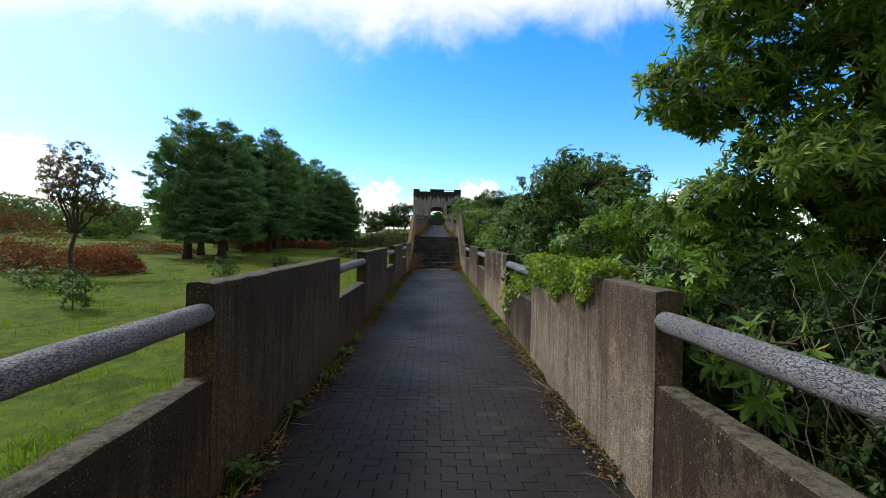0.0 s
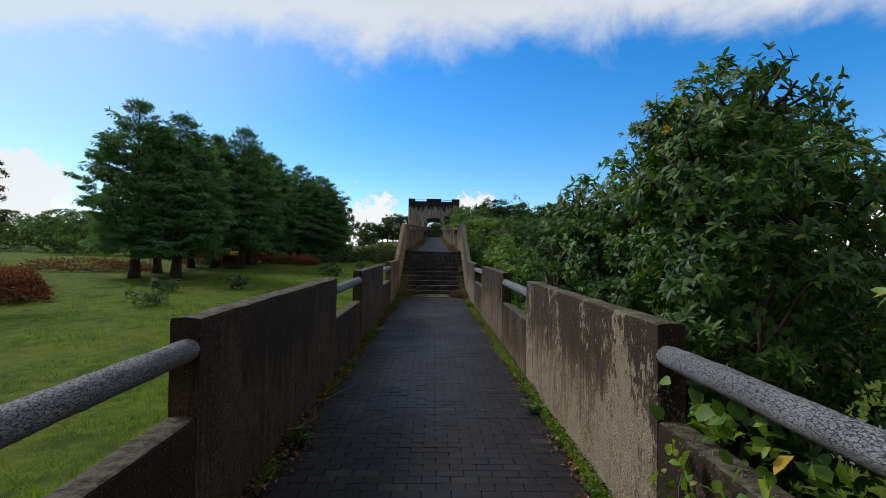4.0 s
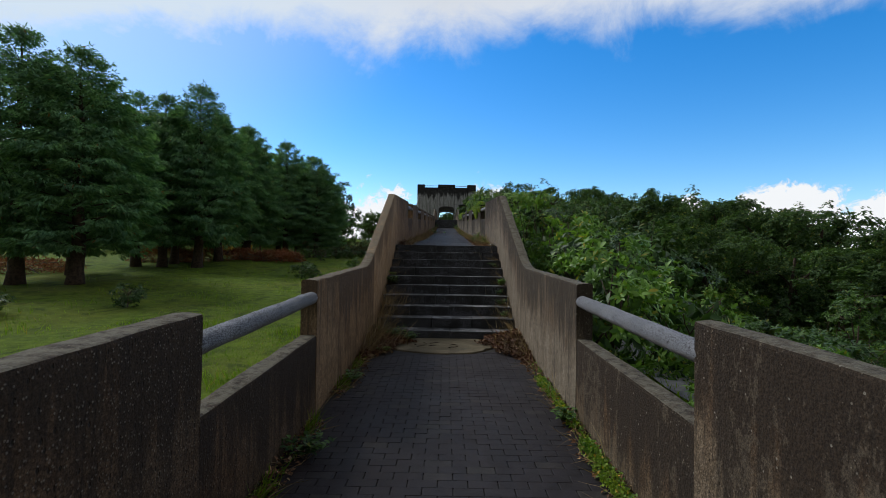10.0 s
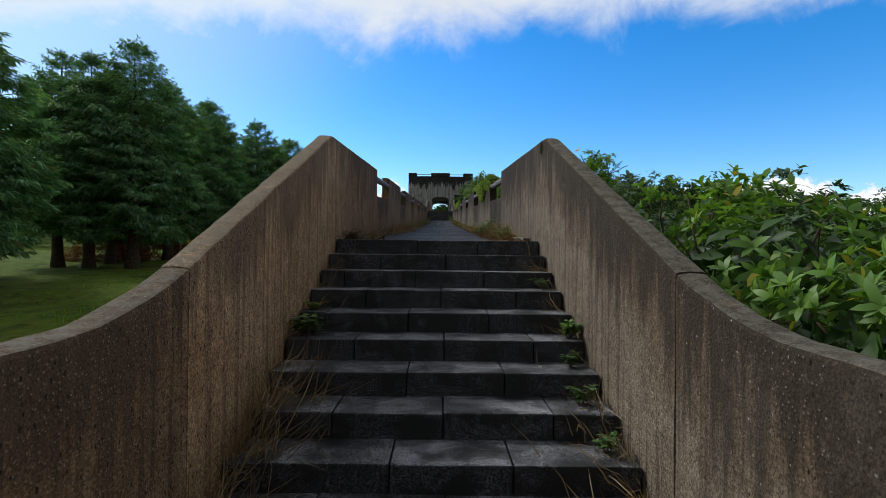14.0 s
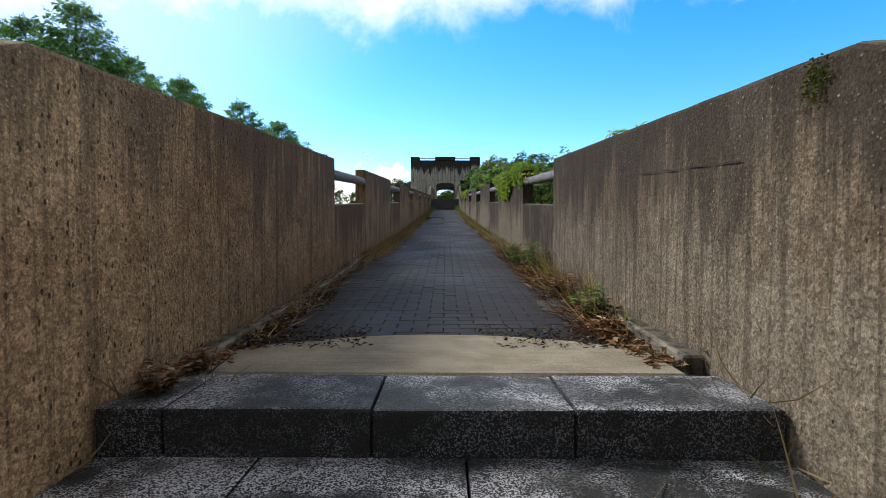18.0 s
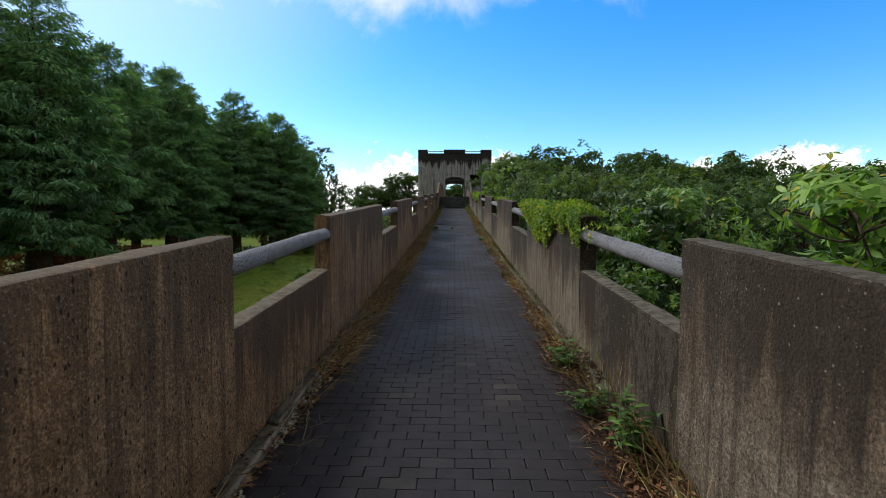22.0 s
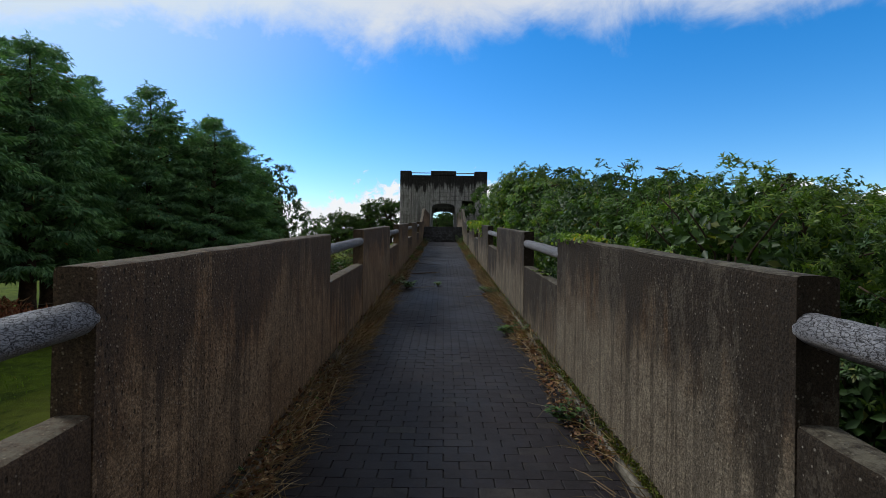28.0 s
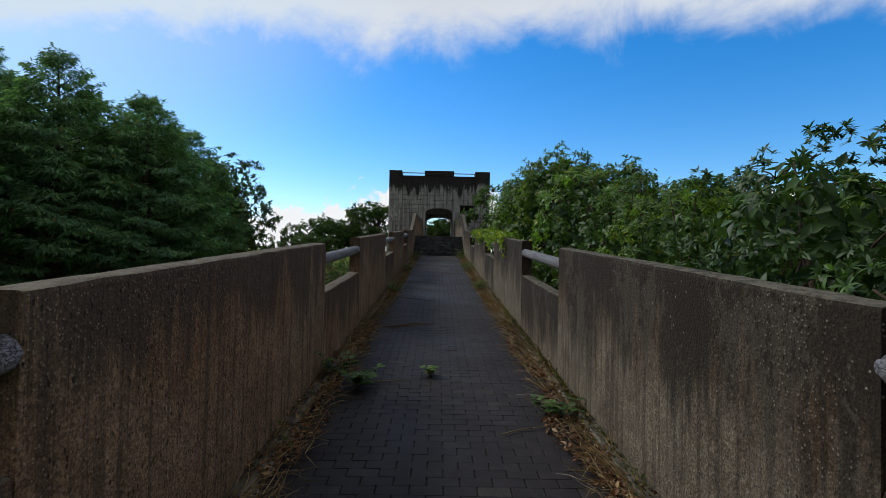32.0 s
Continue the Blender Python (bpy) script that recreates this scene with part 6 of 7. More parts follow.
# trees behind and beside the tower, seen through its arch too
for i, (x, y, top) in enumerate([(-8.5, 90, 9.2), (-12.5, 92, 9.8), (-6.4, 96, 8.8), (-17, 94, 9.5), (-22, 90, 9.0), (-3, 104, 8.8), (1.1, 87.6, 9.5), (-0.7, 87.4, 9.4), (0.2, 90, 9.6), (-1.6, 90, 9.8), (2.0, 91, 9.8), (0.2, 97, 10.0), (-5.6, 85.5, 11.0), (-7.4, 86.0, 10.4), (-9.4, 87.0, 9.8), (5.5, 106, 10.5), (-10.5, 84, 7.6), (-28, 88, 9.0), (-7.2, 86.5, 7.6)]):
    z = ground_z(x, y)
    tm, cm = WOOD[(i + 1) % 4]
    t = thing("woodland_tree", (x, y, z - 0.3), "leafy green tree standing behind the gate tower", "tree", "trees behind the tower")
    k = (top - z) / 7.2
    t.scale = (0.7, 0.7, k)
    t.rotation_euler = (0, 0, i * 1.3)
    leaf_ob("trunk", tm, t)
    leaf_ob("crown", cm, t)
# far woods round the meadow: one joined belt
rng = np.random.default_rng(10)
P, A = [], []
for i in range(150):
    a = rng.uniform(-0.2, 1.9)
    r = rng.uniform(85, 130)
    x, y = -math.sin(a) * r, math.cos(a) * r + 5
    if y > 75 and x > -30:
        continue
    h = rng.uniform(5.0, 7.5)
    z = ground_z(x, y)
    p, q = shell(rng, [(x, y, z + h * 0.62, 4.2, 4.2, h * 0.36), (x + rng.normal() * 3, y, z + h * 0.45, 3.4, 3.4, h * 0.4)], 420, 0.8)
    P.append(p)
    A.append(q)
P, A = np.concatenate(P), np.concatenate(A)
b, d, u = rosettes(rng, P, unit(A + np.array([0, 0, 0.4])), 3, 1.0, 1.1)
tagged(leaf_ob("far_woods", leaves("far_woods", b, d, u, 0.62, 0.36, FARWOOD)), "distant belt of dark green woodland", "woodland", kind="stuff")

# vine mound and thorny bush in the dell
p0 = at_ground(15.6, 42.2)
broad_tree("vine_mound", p0, rel(p0, [(15.5, 42.2, 0.55, 0.7, 0.7, 0.8), (16.6, 42.4, -0.3, 1.5, 1.4, 0.9), (15.2, 42, -0.7, 1.1, 1.0, 0.9)]), 900, 0.2, 0.45, LIME, "vine-covered mound on the grass in the dell", 71, whorl=5, trunk_r=0.05, category="shrub")
p0 = at_ground(16.5, 34.5)
broad_tree("young_tree", p0, rel(p0, [(16.5, 34.5, 0.3, 0.9, 0.9, 0.3), (17.2, 34.9, 0.7, 0.8, 0.8, 0.25), (15.8, 34.2, -0.1, 0.7, 0.7, 0.2)]), 260, 0.16, 0.36, BROAD, "small open-branched tree on the grass in the dell", 72, whorl=6, trunk_r=0.05)

# thickets covering the floor of the dell
for i, (x, y, r, h, m) in enumerate([(7.6, 24.5, 1.3, 1.3, BROAD), (9.2, 27.0, 1.6, 1.6, BROAD_DARK), (11.5, 29.5, 1.8, 1.7, BROAD), (13.4, 27.4, 1.5, 1.3, BROAD_DARK), (10.4, 33.0, 1.8, 1.8, BROAD), (14.5, 33.0, 1.8, 1.5, BROAD_DARK), (17.5, 37.0, 2.0, 1.7, BROAD), (12.0, 37.5, 1.8, 2.0, BROAD_DARK), (8.4, 30.0, 1.5, 1.7, BROAD), (19.5, 33.0, 1.5, 1.2, BROAD)]):
    p0 = at_ground(x, y)
    z = p0[2]
    broad_tree("dell_shrub", p0, rel(p0, [(x, y, z + h * 0.6, r, r, h * 0.55), (x + r * 0.7, y + 0.4, z + h * 0.4, r * 0.8, r * 0.8, h * 0.45), (x - r * 0.6, y - 0.3, z + h * 0.35, r * 0.8, r * 0.8, h * 0.4)]), 620, 0.17, 0.36, m, "dense leafy shrub on the floor of the dell", 220 + i, "dell shrubs", whorl=6, trunk_r=0.04, category="shrub")
# larger thickets at the edge of the wood
rng = np.random.default_rng(76)
for i, (x, y) in enumerate([(20.5, 44.0), (24.0, 46.5), (28.0, 47.0), (22.0, 50.5), (26.5, 52.0), (31.0, 51.0), (18.0, 47.5), (33.5, 46.0), (30.0, 42.0), (25.5, 41.0), (36.0, 41.0)]):
    p0 = at_ground(x, y)
    z, r, h = p0[2], rng.uniform(1.9, 2.6), rng.uniform(1.9, 2.9)
    broad_tree("dell_shrub", p0, rel(p0, [(x, y, z + h * 0.55, r, r, h * 0.5), (x + r * 0.7, y + 0.4, z + h * 0.4, r * 0.8, r * 0.8, h * 0.42), (x - r * 0.6, y - 0.5, z + h * 0.35, r * 0.8, r * 0.8, h * 0.4)]), 1500, 0.16, 0.40, (BROAD_DARK, WOODS)[i % 2], "dense dark thicket at the edge of the wood", 300 + i, "dell shrubs", whorl=5, trunk_r=0.05, category="shrub")
# meadow shrubs
for i, (x, y, r, h, m, lab) in enumerate([(-9.7, 13.1, 0.62, 1.25, BROAD, "sparse pale green shrub on the meadow"), (-14.5, 17.5, 0.9, 0.8, BROAD, "low rounded shrub on the meadow"), (-9.4, 29.2, 0.55, 0.7, BROAD_DARK, "low dark shrub on the meadow"),
                                            (-11.6, 27.0, 0.7, 0.55, BROAD_DARK, "low rushy clump on the meadow"), (-9.8, 22.5, 0.8, 0.6, BROAD, "low rushy clump on the meadow"), (-9.6, 52.0, 1.0, 1.2, BROAD_DARK, "rounded shrub on the meadow by the trees"),
                                            (-11.2, 53.0, 1.0, 1.1, BROAD, "rounded shrub on the meadow by the trees"), (-6.6, 38.6, 0.55, 0.75, BROAD_DARK, "small shrub below the upper walk"), (-7.4, 40.0, 0.7, 0.8, BROAD_DARK, "small shrub below the upper walk"),
                                            (-6.0, 47.2, 0.6, 0.7, BROAD, "small shrub below the upper walk"), (-5.4, 55.5, 0.8, 1.6, BROAD_DARK, "shrub below the upper walk")]):
    p0 = at_ground(x, y)
    z = p0[2]
    broad_tree("meadow_shrub", p0, rel(p0, [(x, y, z + h * 0.68, r * 0.8, r * 0.8, h * 0.32), (x + r * 0.4, y, z + h * 0.45, r * 0.7, r * 0.7, h * 0.35), (x - r * 0.4, y + 0.2, z + h * 0.4, r * 0.7, r * 0.7, h * 0.35)]), 230, 0.10, 0.34, m, lab, 160 + i, "meadow shrubs", whorl=6, trunk_r=0.025, category="shrub", bark=TWIG)
# dry scrub over the bank beyond the meadow
rng = np.random.default_rng(75)
for i in range(22):
    x, y = -4.2 - 10.0 * ((i * 0.618) % 1.0), 59.0 + 16.0 * i / 22
    r, h = rng.uniform(1.0, 1.7), rng.uniform(0.9, 1.7)
    p0 = at_ground(x, y)
    z = p0[2]
    broad_tree("scrub_bush", p0, rel(p0, [(x, y, z + h * 0.5, r, r, h * 0.5), (x + r * 0.8, y + 0.5, z + h * 0.3, r * 0.8, r * 0.8, h * 0.4)]), 560, 0.13, 0.34, (SCRUB, BROAD_DARK, SCRUB)[i % 3], "brownish dry scrub on the bank by the tower", 250 + i, "scrub on the bank", whorl=5, trunk_r=0.03, category="shrub", bark=TWIG)
# heaps of dead bracken and brush
for i, (x, y, rx, ry, h) in enumerate([(-32, 34.5, 6.4, 2.6, 3.7), (-21.6, 24.2, 3.0, 1.5, 1.5), (-16.4, 24.0, 1.9, 1.0, 1.2), (-19.0, 27.0, 1.8, 1.0, 0.9), (-24.5, 40.5, 5, 2.0, 0.9), (-17.0, 52.0, 3.2, 1.6, 1.0), (-12.2, 50.0, 1.8, 1.0, 0.7), (-20, 49.5, 2.6, 1.4, 1.0)]):
    rng = np.random.default_rng(180 + i)
    z = ground_z(x, y)
    P, A = shell(rng, [(0, 0, 0.1, rx, ry, h), (rx * 0.4, 0.3, 0.1, rx * 0.6, ry * 0.8, h * 0.8)], 5200, 0.5)
    P = P[P[:, 2] > 0]
    d = rng.normal(size=P.shape)
    heap = thing("brush_heap", (x, y, z), "reddish-brown heap of dead bracken and brushwood", "brush heap", "brush heaps")
    tagged(leaf_ob("bracken", leaves("bracken", P, d, rng.normal(size=P.shape), rng.uniform(0.14, 0.36, len(P)), 0.055, BRACKEN), heap), kind="stuff")
    limb_mesh("brushwood", [bent(rng, Vector((rng.normal() * rx * 0.5, rng.normal() * ry * 0.5, 0.05)), Vector((rng.normal() * rx * 0.6, rng.normal() * ry * 0.6, rng.uniform(0.2, h))), 0.03, 0.01, 4, 0.05, 4) for k in range(18)], TWIG, heap)

# ---- grass ----
rng = np.random.default_rng(21)
n = 52000
x = -1.45 - rng.exponential(3.4, n)
y = rng.uniform(-1, 27, n)
far = rng.uniform(size=n) < 0.25
y[far] = rng.uniform(26, 48, far.sum())
keep = x > -16
x, y = x[keep], y[keep]
tuft = np.array([noise.noise(Vector((a * 0.8, b * 0.8, 5.0))) for a, b in zip(x, y)])
z = np.array([ground_z(a, b) for a, b in zip(x, y)]) - 0.02
way = np.stack([rng.normal(size=len(x)) * 0.4, rng.normal(size=len(x)) * 0.4, np.ones(len(x))], 1)
ln = rng.uniform(0.025, 0.07, len(x)) * (1 + 2.2 * np.clip(tuft * 2, 0, 1)) * (1 + 0.03 * np.abs(x))
tagged(leaf_ob("grass", leaves("grass", np.stack([x, y, z], 1), way, rng.normal(size=(len(x), 3)), ln, 0.009 + 0.0011 * np.abs(x), GRASS, 0.3, 0.0)), "bright green meadow grass with taller tufts", "grass", kind="stuff")
rng = np.random.default_rng(22)
n = 14000
x = 2.0 + rng.exponential(5.0, n)
y = rng.uniform(8, 46, n)
keep = x < 24
x, y = x[keep], y[keep]
z = np.array([ground_z(a, b) for a, b in zip(x, y)]) - 0.02
way = np.stack([rng.normal(size=len(x)) * 0.4, rng.normal(size=len(x)) * 0.4, np.ones(len(x))], 1)
tagged(leaf_ob("grass", leaves("grass", np.stack([x, y, z], 1), way, rng.normal(size=(len(x), 3)), rng.uniform(0.1, 0.3, len(x)), 0.025, GRASS, 0.3, 0.0)), "rough green grass in the dell", "grass", kind="stuff")

# ---- ivy on the right parapet ----


def ivy(seed, y0, y1, top, depth, n, size, label, over=0.5, lift=0.10):
    """A creeper heaped on the wall's top, hanging down its inner face to depth(y), with loose trailing ends."""
    rng = np.random.default_rng(seed)
    y = rng.uniform(y0, y1, n)
    tz = np.array([top(a) for a in y])
    dp = np.array([depth(a) + 0.13 * noise.noise(Vector((a * 5, seed, 0))) + 0.10 * noise.noise(Vector((a * 23, seed, 4))) for a in y])
    full = np.clip(np.array([0.85 + 1.1 * noise.noise(Vector((a * 4.3, seed, 9))) for a in y]), 0.25, 1.2)
    inner, crest = np.clip(dp, 0.0, 9), 0.30 * over + 0.12
    u = rng.uniform(0, 1, n) * (inner + crest)
    hang = u < inner
    f = np.where(hang, u / np.maximum(inner, 1e-6), 0)
    g = np.where(hang, 0, (u - inner) / crest)
    puff = rng.uniform(0.15, 1.0, n) * full
    X = np.where(hang, HALF - 0.012 - puff * (0.025 + 0.085 * (1 - f) ** 0.7), HALF - 0.06 + g * (THICK + 0.14))
    Z = np.where(hang, tz + 0.03 - (1 - f) * 0 - f * inner, tz + 0.012 + puff * lift * np.sin(np.pi * np.clip(0.18 + 0.82 * g, 0, 1)) ** 0.6)
    ok = (dp > 0.01) | ~hang
    out = np.where(hang[:, None], np.array([-1.0, 0, 0.35]), np.stack([(g - 0.4) * 1.2, np.zeros(n), np.ones(n)], 1))
    way = np.where(hang[:, None], np.array([-0.3, 0, -0.7]), np.array([-0.5, 0, 0.1])) + rng.normal(size=(n, 3)) * 0.75
    up = out + rng.normal(size=(n, 3)) * 0.85
    ln = size * rng.uniform(0.45, 1.5, n)
    vine = thing("ivy", (HALF, (y0 + y1) / 2, float(top((y0 + y1) / 2))), label, "ivy", "ivy on the parapet")
    P = np.stack([X, y, Z], 1)[ok]
    leaf_ob("foliage", leaves("foliage", P, way[ok], up[ok], ln[ok], ln[ok] * 0.8, IVY, 0.15, 0.2, True), vine)
    pcs = []
    for k in range(max(2, int((y1 - y0) * 4))):
        yy = rng.uniform(y0, y1)
        pcs.append(bent(rng, (HALF + 0.05, yy, top(yy) + 0.02), (HALF - 0.02, yy + rng.normal() * 0.2, top(yy) - depth(yy) - rng.uniform(0.0, 0.12)), 0.004, 0.0015, 6, 0.12, 4))
    tagged(limb_mesh("stem", pcs, TWIG, vine), kind="stuff")
    settle(vine)
    return vine


ivy(300, 3.45, 6.1, top_low, lambda y: max(0.0, 0.10 + 0.16 * math.sin((y - 3.4) * 1.1) + 0.05 * math.sin(y * 7)), 6500, 0.030, "bright green ivy spilling over the parapet top")
ivy(301, 6.2, 8.0, lambda y: top_low(y) - 0.5, lambda y: max(0.0, 0.55 * max(0, (y - 6.9)) ** 1.2 - 0.05), 300, 0.07, "ivy climbing through the parapet opening", lift=0.3)
ivy(302, 32.45, 35.3, top_up, lambda y: max(0.0, lerp(y, [32.45, 32.7, 32.95, 33.3, 33.9, 34.4, 34.8, 35.3], [0.04, 0.12, 0.28, 0.40, 0.44, 0.36, 0.24, 0.08])), 17000, 0.033, "thick bright green ivy hanging over the parapet", lift=0.08)
ivy(307, 31.62, 32.6, top_up, lambda y: 0.10 + 0.16 * abs(math.sin(y * 4.1)), 3800, 0.021, "loose yellow-green creeper over the end of the parapet", lift=0.13)
ivy(308, 31.2, 31.9, lambda y: top_up(y) - 0.10, lambda y: 0.10, 70, 0.03, "creeper trailing round the rail end", lift=0.05)
ivy(303, 39.6, 40.65, top_up, lambda y: 0.02 + 0.10 * max(0, y - 40.3), 520, 0.028, "thin yellow-green ivy along the parapet top", over=0.25, lift=0.035)
ivy(305, 50.0, 58.0, top_up, lambda y: 0.18 + 0.14 * math.sin(y * 2.3), 1800, 0.06, "ivy hanging over the far parapet")

# ---- litter, weeds and moss along the edges ----
rng = np.random.default_rng(31)
DARKLITTER = leaf_material("wet_litter", (0.012, 0.008, 0.006), (0.055, 0.034, 0.022), (0.16, 0.10, 0.05), 0.1, 0.7, 0.05)


BRACKENLEAF = leaf_material("reddish_litter", (0.050, 0.022, 0.014), (0.190, 0.092, 0.055), (0.36, 0.24, 0.15), 0.08, 0.75, 0.08)


def edge_x(n, side, reach):
    return side * (HALF - 0.015 - reach * rng.uniform(0, 1, n) ** 1.6)


def litter(name, y0, y1, side, n, reach, fl, material, size, label, lift=0.02, stand=0.25):
    y = rng.uniform(y0, y1, n)
    clump = np.array([noise.noise(Vector((side * 7.0, a * 0.9, 2.0))) for a in y])
    y, clump = y[clump > -0.25], clump[clump > -0.25]
    n = len(y)
    x = edge_x(n, side, reach * (0.6 + 0.8 * np.clip(clump + 0.3, 0, 1)))
    wall = np.clip(1 - (HALF - np.abs(x)) / (reach * 1.3), 0, 1)
    z = np.array([fl(a) for a in y]) + rng.uniform(0.003, lift, n) + 0.03 * wall * rng.uniform(0, 1, n)
    d = np.stack([rng.normal(size=n), rng.normal(size=n), rng.normal(size=n) * stand], 1)
    up = np.stack([rng.normal(size=n) * 0.5, rng.normal(size=n) * 0.5, np.ones(n)], 1)
    ln = size * rng.uniform(0.5, 1.3, n)
    tagged(leaf_ob(name, leaves(name, np.stack([x, y, z], 1), d, up, ln, ln * 0.5, material, 0.1, 0.3)), label, "leaf litter", kind="stuff")


def stems(name, y0, y1, side, n, reach, fl, label, length=(0.12, 0.4), material=STRAW, flat=0.5):
    y = rng.uniform(y0, y1, n)
    x = edge_x(n, side, reach)
    z = np.array([fl(a) for a in y]) + 0.005
    d = np.stack([-side * np.abs(rng.normal(size=n)) * 0.5, rng.normal(size=n) * 0.6, rng.uniform(0.0, 1.0, n) * (1 - flat) + 0.06], 1)
    ln = rng.uniform(*length, n)
    tagged(leaf_ob(name, leaves(name, np.stack([x, y, z], 1), d, rng.normal(size=(n, 3)), ln, 0.006, material, 0.35, 0.0)), label, "dry grass", kind="stuff")


for sx in (-1, 1):
    litter("leaf_litter", -1.5, 21.6, sx, 4200, 0.20, floor_low, DEADLEAF, 0.045, "brown dead leaves gathered along the foot of the parapet")
    litter("moss_and_weeds", -1.5, 21.8, sx, 2400 if sx > 0 else 900, 0.13, floor_low, LIME if sx > 0 else IVY, 0.028, "small green weeds and moss along the parapet foot", 0.05, 0.8)
    stems("dry_grass", -1.5, 22.4, sx, 420, 0.14, floor_low, "dry straw stems along the parapet foot")
    litter("leaf_litter", 26.6, 63.0, sx, 15000 if sx > 0 else 6500, 0.30 if sx > 0 else 0.22, lambda y: floor_up(y) + 0.01, DEADLEAF, 0.055, "reddish-brown dead leaves along the kerb of the upper walk")
    litter("moss_and_weeds", 27.5, 63.0, sx, 1500 if sx > 0 else 700, 0.20, lambda y: floor_up(y) + 0.04, BROAD, 0.03, "small green weeds and moss on the kerb", 0.06, 0.8)
    stems("dry_grass", 27.0, 63.0, sx, 2200 if sx > 0 else 1700, 0.28, lambda y: floor_up(y) + 0.04, "dry straw stems along the kerb of the upper walk", (0.1, 0.34))
    stems("dry_grass", 41.0, 63.0, sx, 3200, 0.30, lambda y: floor_up(y) + 0.03, "thick band of dry straw stems along the kerb", (0.06, 0.24), STRAW, 0.75)
    litter("leaf_litter", 41.0, 63.0, sx, 4500, 0.30, lambda y: floor_up(y) + 0.01, DEADLEAF, 0.05, "deep band of tan dead leaves along the kerb", 0.05, 0.5)
    litter("needle_litter", 26.6, 63.0, sx, 3000 if sx > 0 else 1000, 0.12, lambda y: floor_up(y) + 0.02, DARKLITTER, 0.03, "dark rotted litter filling the kerb edge", 0.05)
    litter("needle_litter", -1.5, 21.6, sx, 3500, 0.12, floor_low, DARKLITTER, 0.03, "dark rotted litter along the parapet foot", 0.03)
    # heaps of needles and leaves at the foot of the stairs
    n = 3400
    y = rng.uniform(21.2, 22.80, n)
    reach = np.clip((y - 21.0) / 1.5, 0.1, 1.0) * np.where(y > 22.55, 0.85, 1.0) * 0.66 + 0.05 * np.sin(y * 9)
    x = sx * (HALF - 0.01 - reach * rng.uniform(0, 1, n) ** 1.25)
    hz = np.clip(1 - (HALF - np.abs(x)) / 0.75, 0, 1) * np.clip((y - 21.1) / 1.3, 0, 1) * 0.20
    z = np.array([floor_low(a) for a in y]) + hz * rng.uniform(0.5, 1, n) + 0.012
    ln = rng.uniform(0.03, 0.085, n)
    tagged(leaf_ob("leaf_litter", leaves("leaf_litter", np.stack([x, y, z], 1), np.stack([rng.normal(size=n), rng.normal(size=n), rng.normal(size=n) * 0.4], 1), rng.normal(size=(n, 3)) * 0.5 + [0, 0, 1], ln, ln * 0.42, BRACKENLEAF)),
           "heap of reddish dead leaves in the corner by the stairs", "leaf litter", kind="stuff")
    n = 620 if sx < 0 else 300
    y = rng.uniform(21.5, 24.3, n)
    x = sx * (HALF - 0.02 - rng.exponential(0.10, n))
    z = np.array([floor_low(min(a, 22.8)) for a in y]) + np.clip((y - 22.8) / TREAD, 0, 2) * RISE + 0.05
    d = np.stack([-sx * np.abs(rng.normal(size=n)) * 0.4, rng.normal(size=n) * 0.5, rng.uniform(0.2, 1.2, n)], 1)
    tagged(leaf_ob("dry_grass", leaves("dry_grass", np.stack([x, y, z], 1), d, rng.normal(size=(n, 3)), rng.uniform(0.15, 0.55, n) * (1.0 if sx < 0 else 0.6), 0.007, STRAW, 0.45, 0.0)), "tall dry grass stalks beside the bottom steps", "dry grass", kind="stuff")
    # dry stalks over the step ends
    n = 110
    k = rng.integers(0, STEPS, n)
    y = LAND_Y - k * TREAD + rng.uniform(0.05, 0.34, n)
    z = LAND_Z - k * RISE + 0.004
    x = sx * (HALF - 0.02 - rng.exponential(0.07, n))
    d = np.stack([-sx * np.abs(rng.normal(size=n)) * 0.7, rng.normal(size=n) * 0.6 - 0.4, rng.uniform(0.1, 1.1, n)], 1)
    tagged(leaf_ob("dry_grass", leaves("dry_grass", np.stack([x, y, z], 1), d, rng.normal(size=(n, 3)), rng.uniform(0.08, 0.30, n), 0.006, STRAW, 0.5, 0.0)), "dry arching stalks growing at the step ends", "dry grass", kind="stuff")
# moss on the sunny kerb and on the peak of the stair parapet
n = 12000
y = rng.uniform(36.0, 50.0, n)
swell = np.array([0.6 + 0.9 * noise.noise(Vector((a * 0.7, 5.0, 1.0))) + 0.4 * noise.noise(Vector((a * 4.0, 6.0, 1.0))) for a in y])
x = HALF - 0.012 - 0.10 * rng.uniform(0, 1, n) * np.clip(swell, 0.05, 1)
z = np.array([floor_up(a) for a in y]) + 0.052 + 0.02 * rng.uniform(0, 1, n)
MOSS = leaf_material("moss", (0.040, 0.055, 0.006), (0.120, 0.140, 0.016), (0.16, 0.14, 0.03), 0.05, 0.8, 0.1)
tagged(leaf_ob("moss", leaves("moss", np.stack([x, y, z], 1), rng.normal(size=(n, 3)) + [0, 0, 0.6], rng.normal(size=(n, 3)) * 0.5 + [0, 0, 1], 0.018, 0.012, MOSS, 0.1, 0.2)), "green moss cushions along the kerb", "moss", kind="stuff")
n = 260
y = 25.99 + rng.normal(size=n) * 0.028
z = 3.36 + rng.normal(size=n) * 0.04
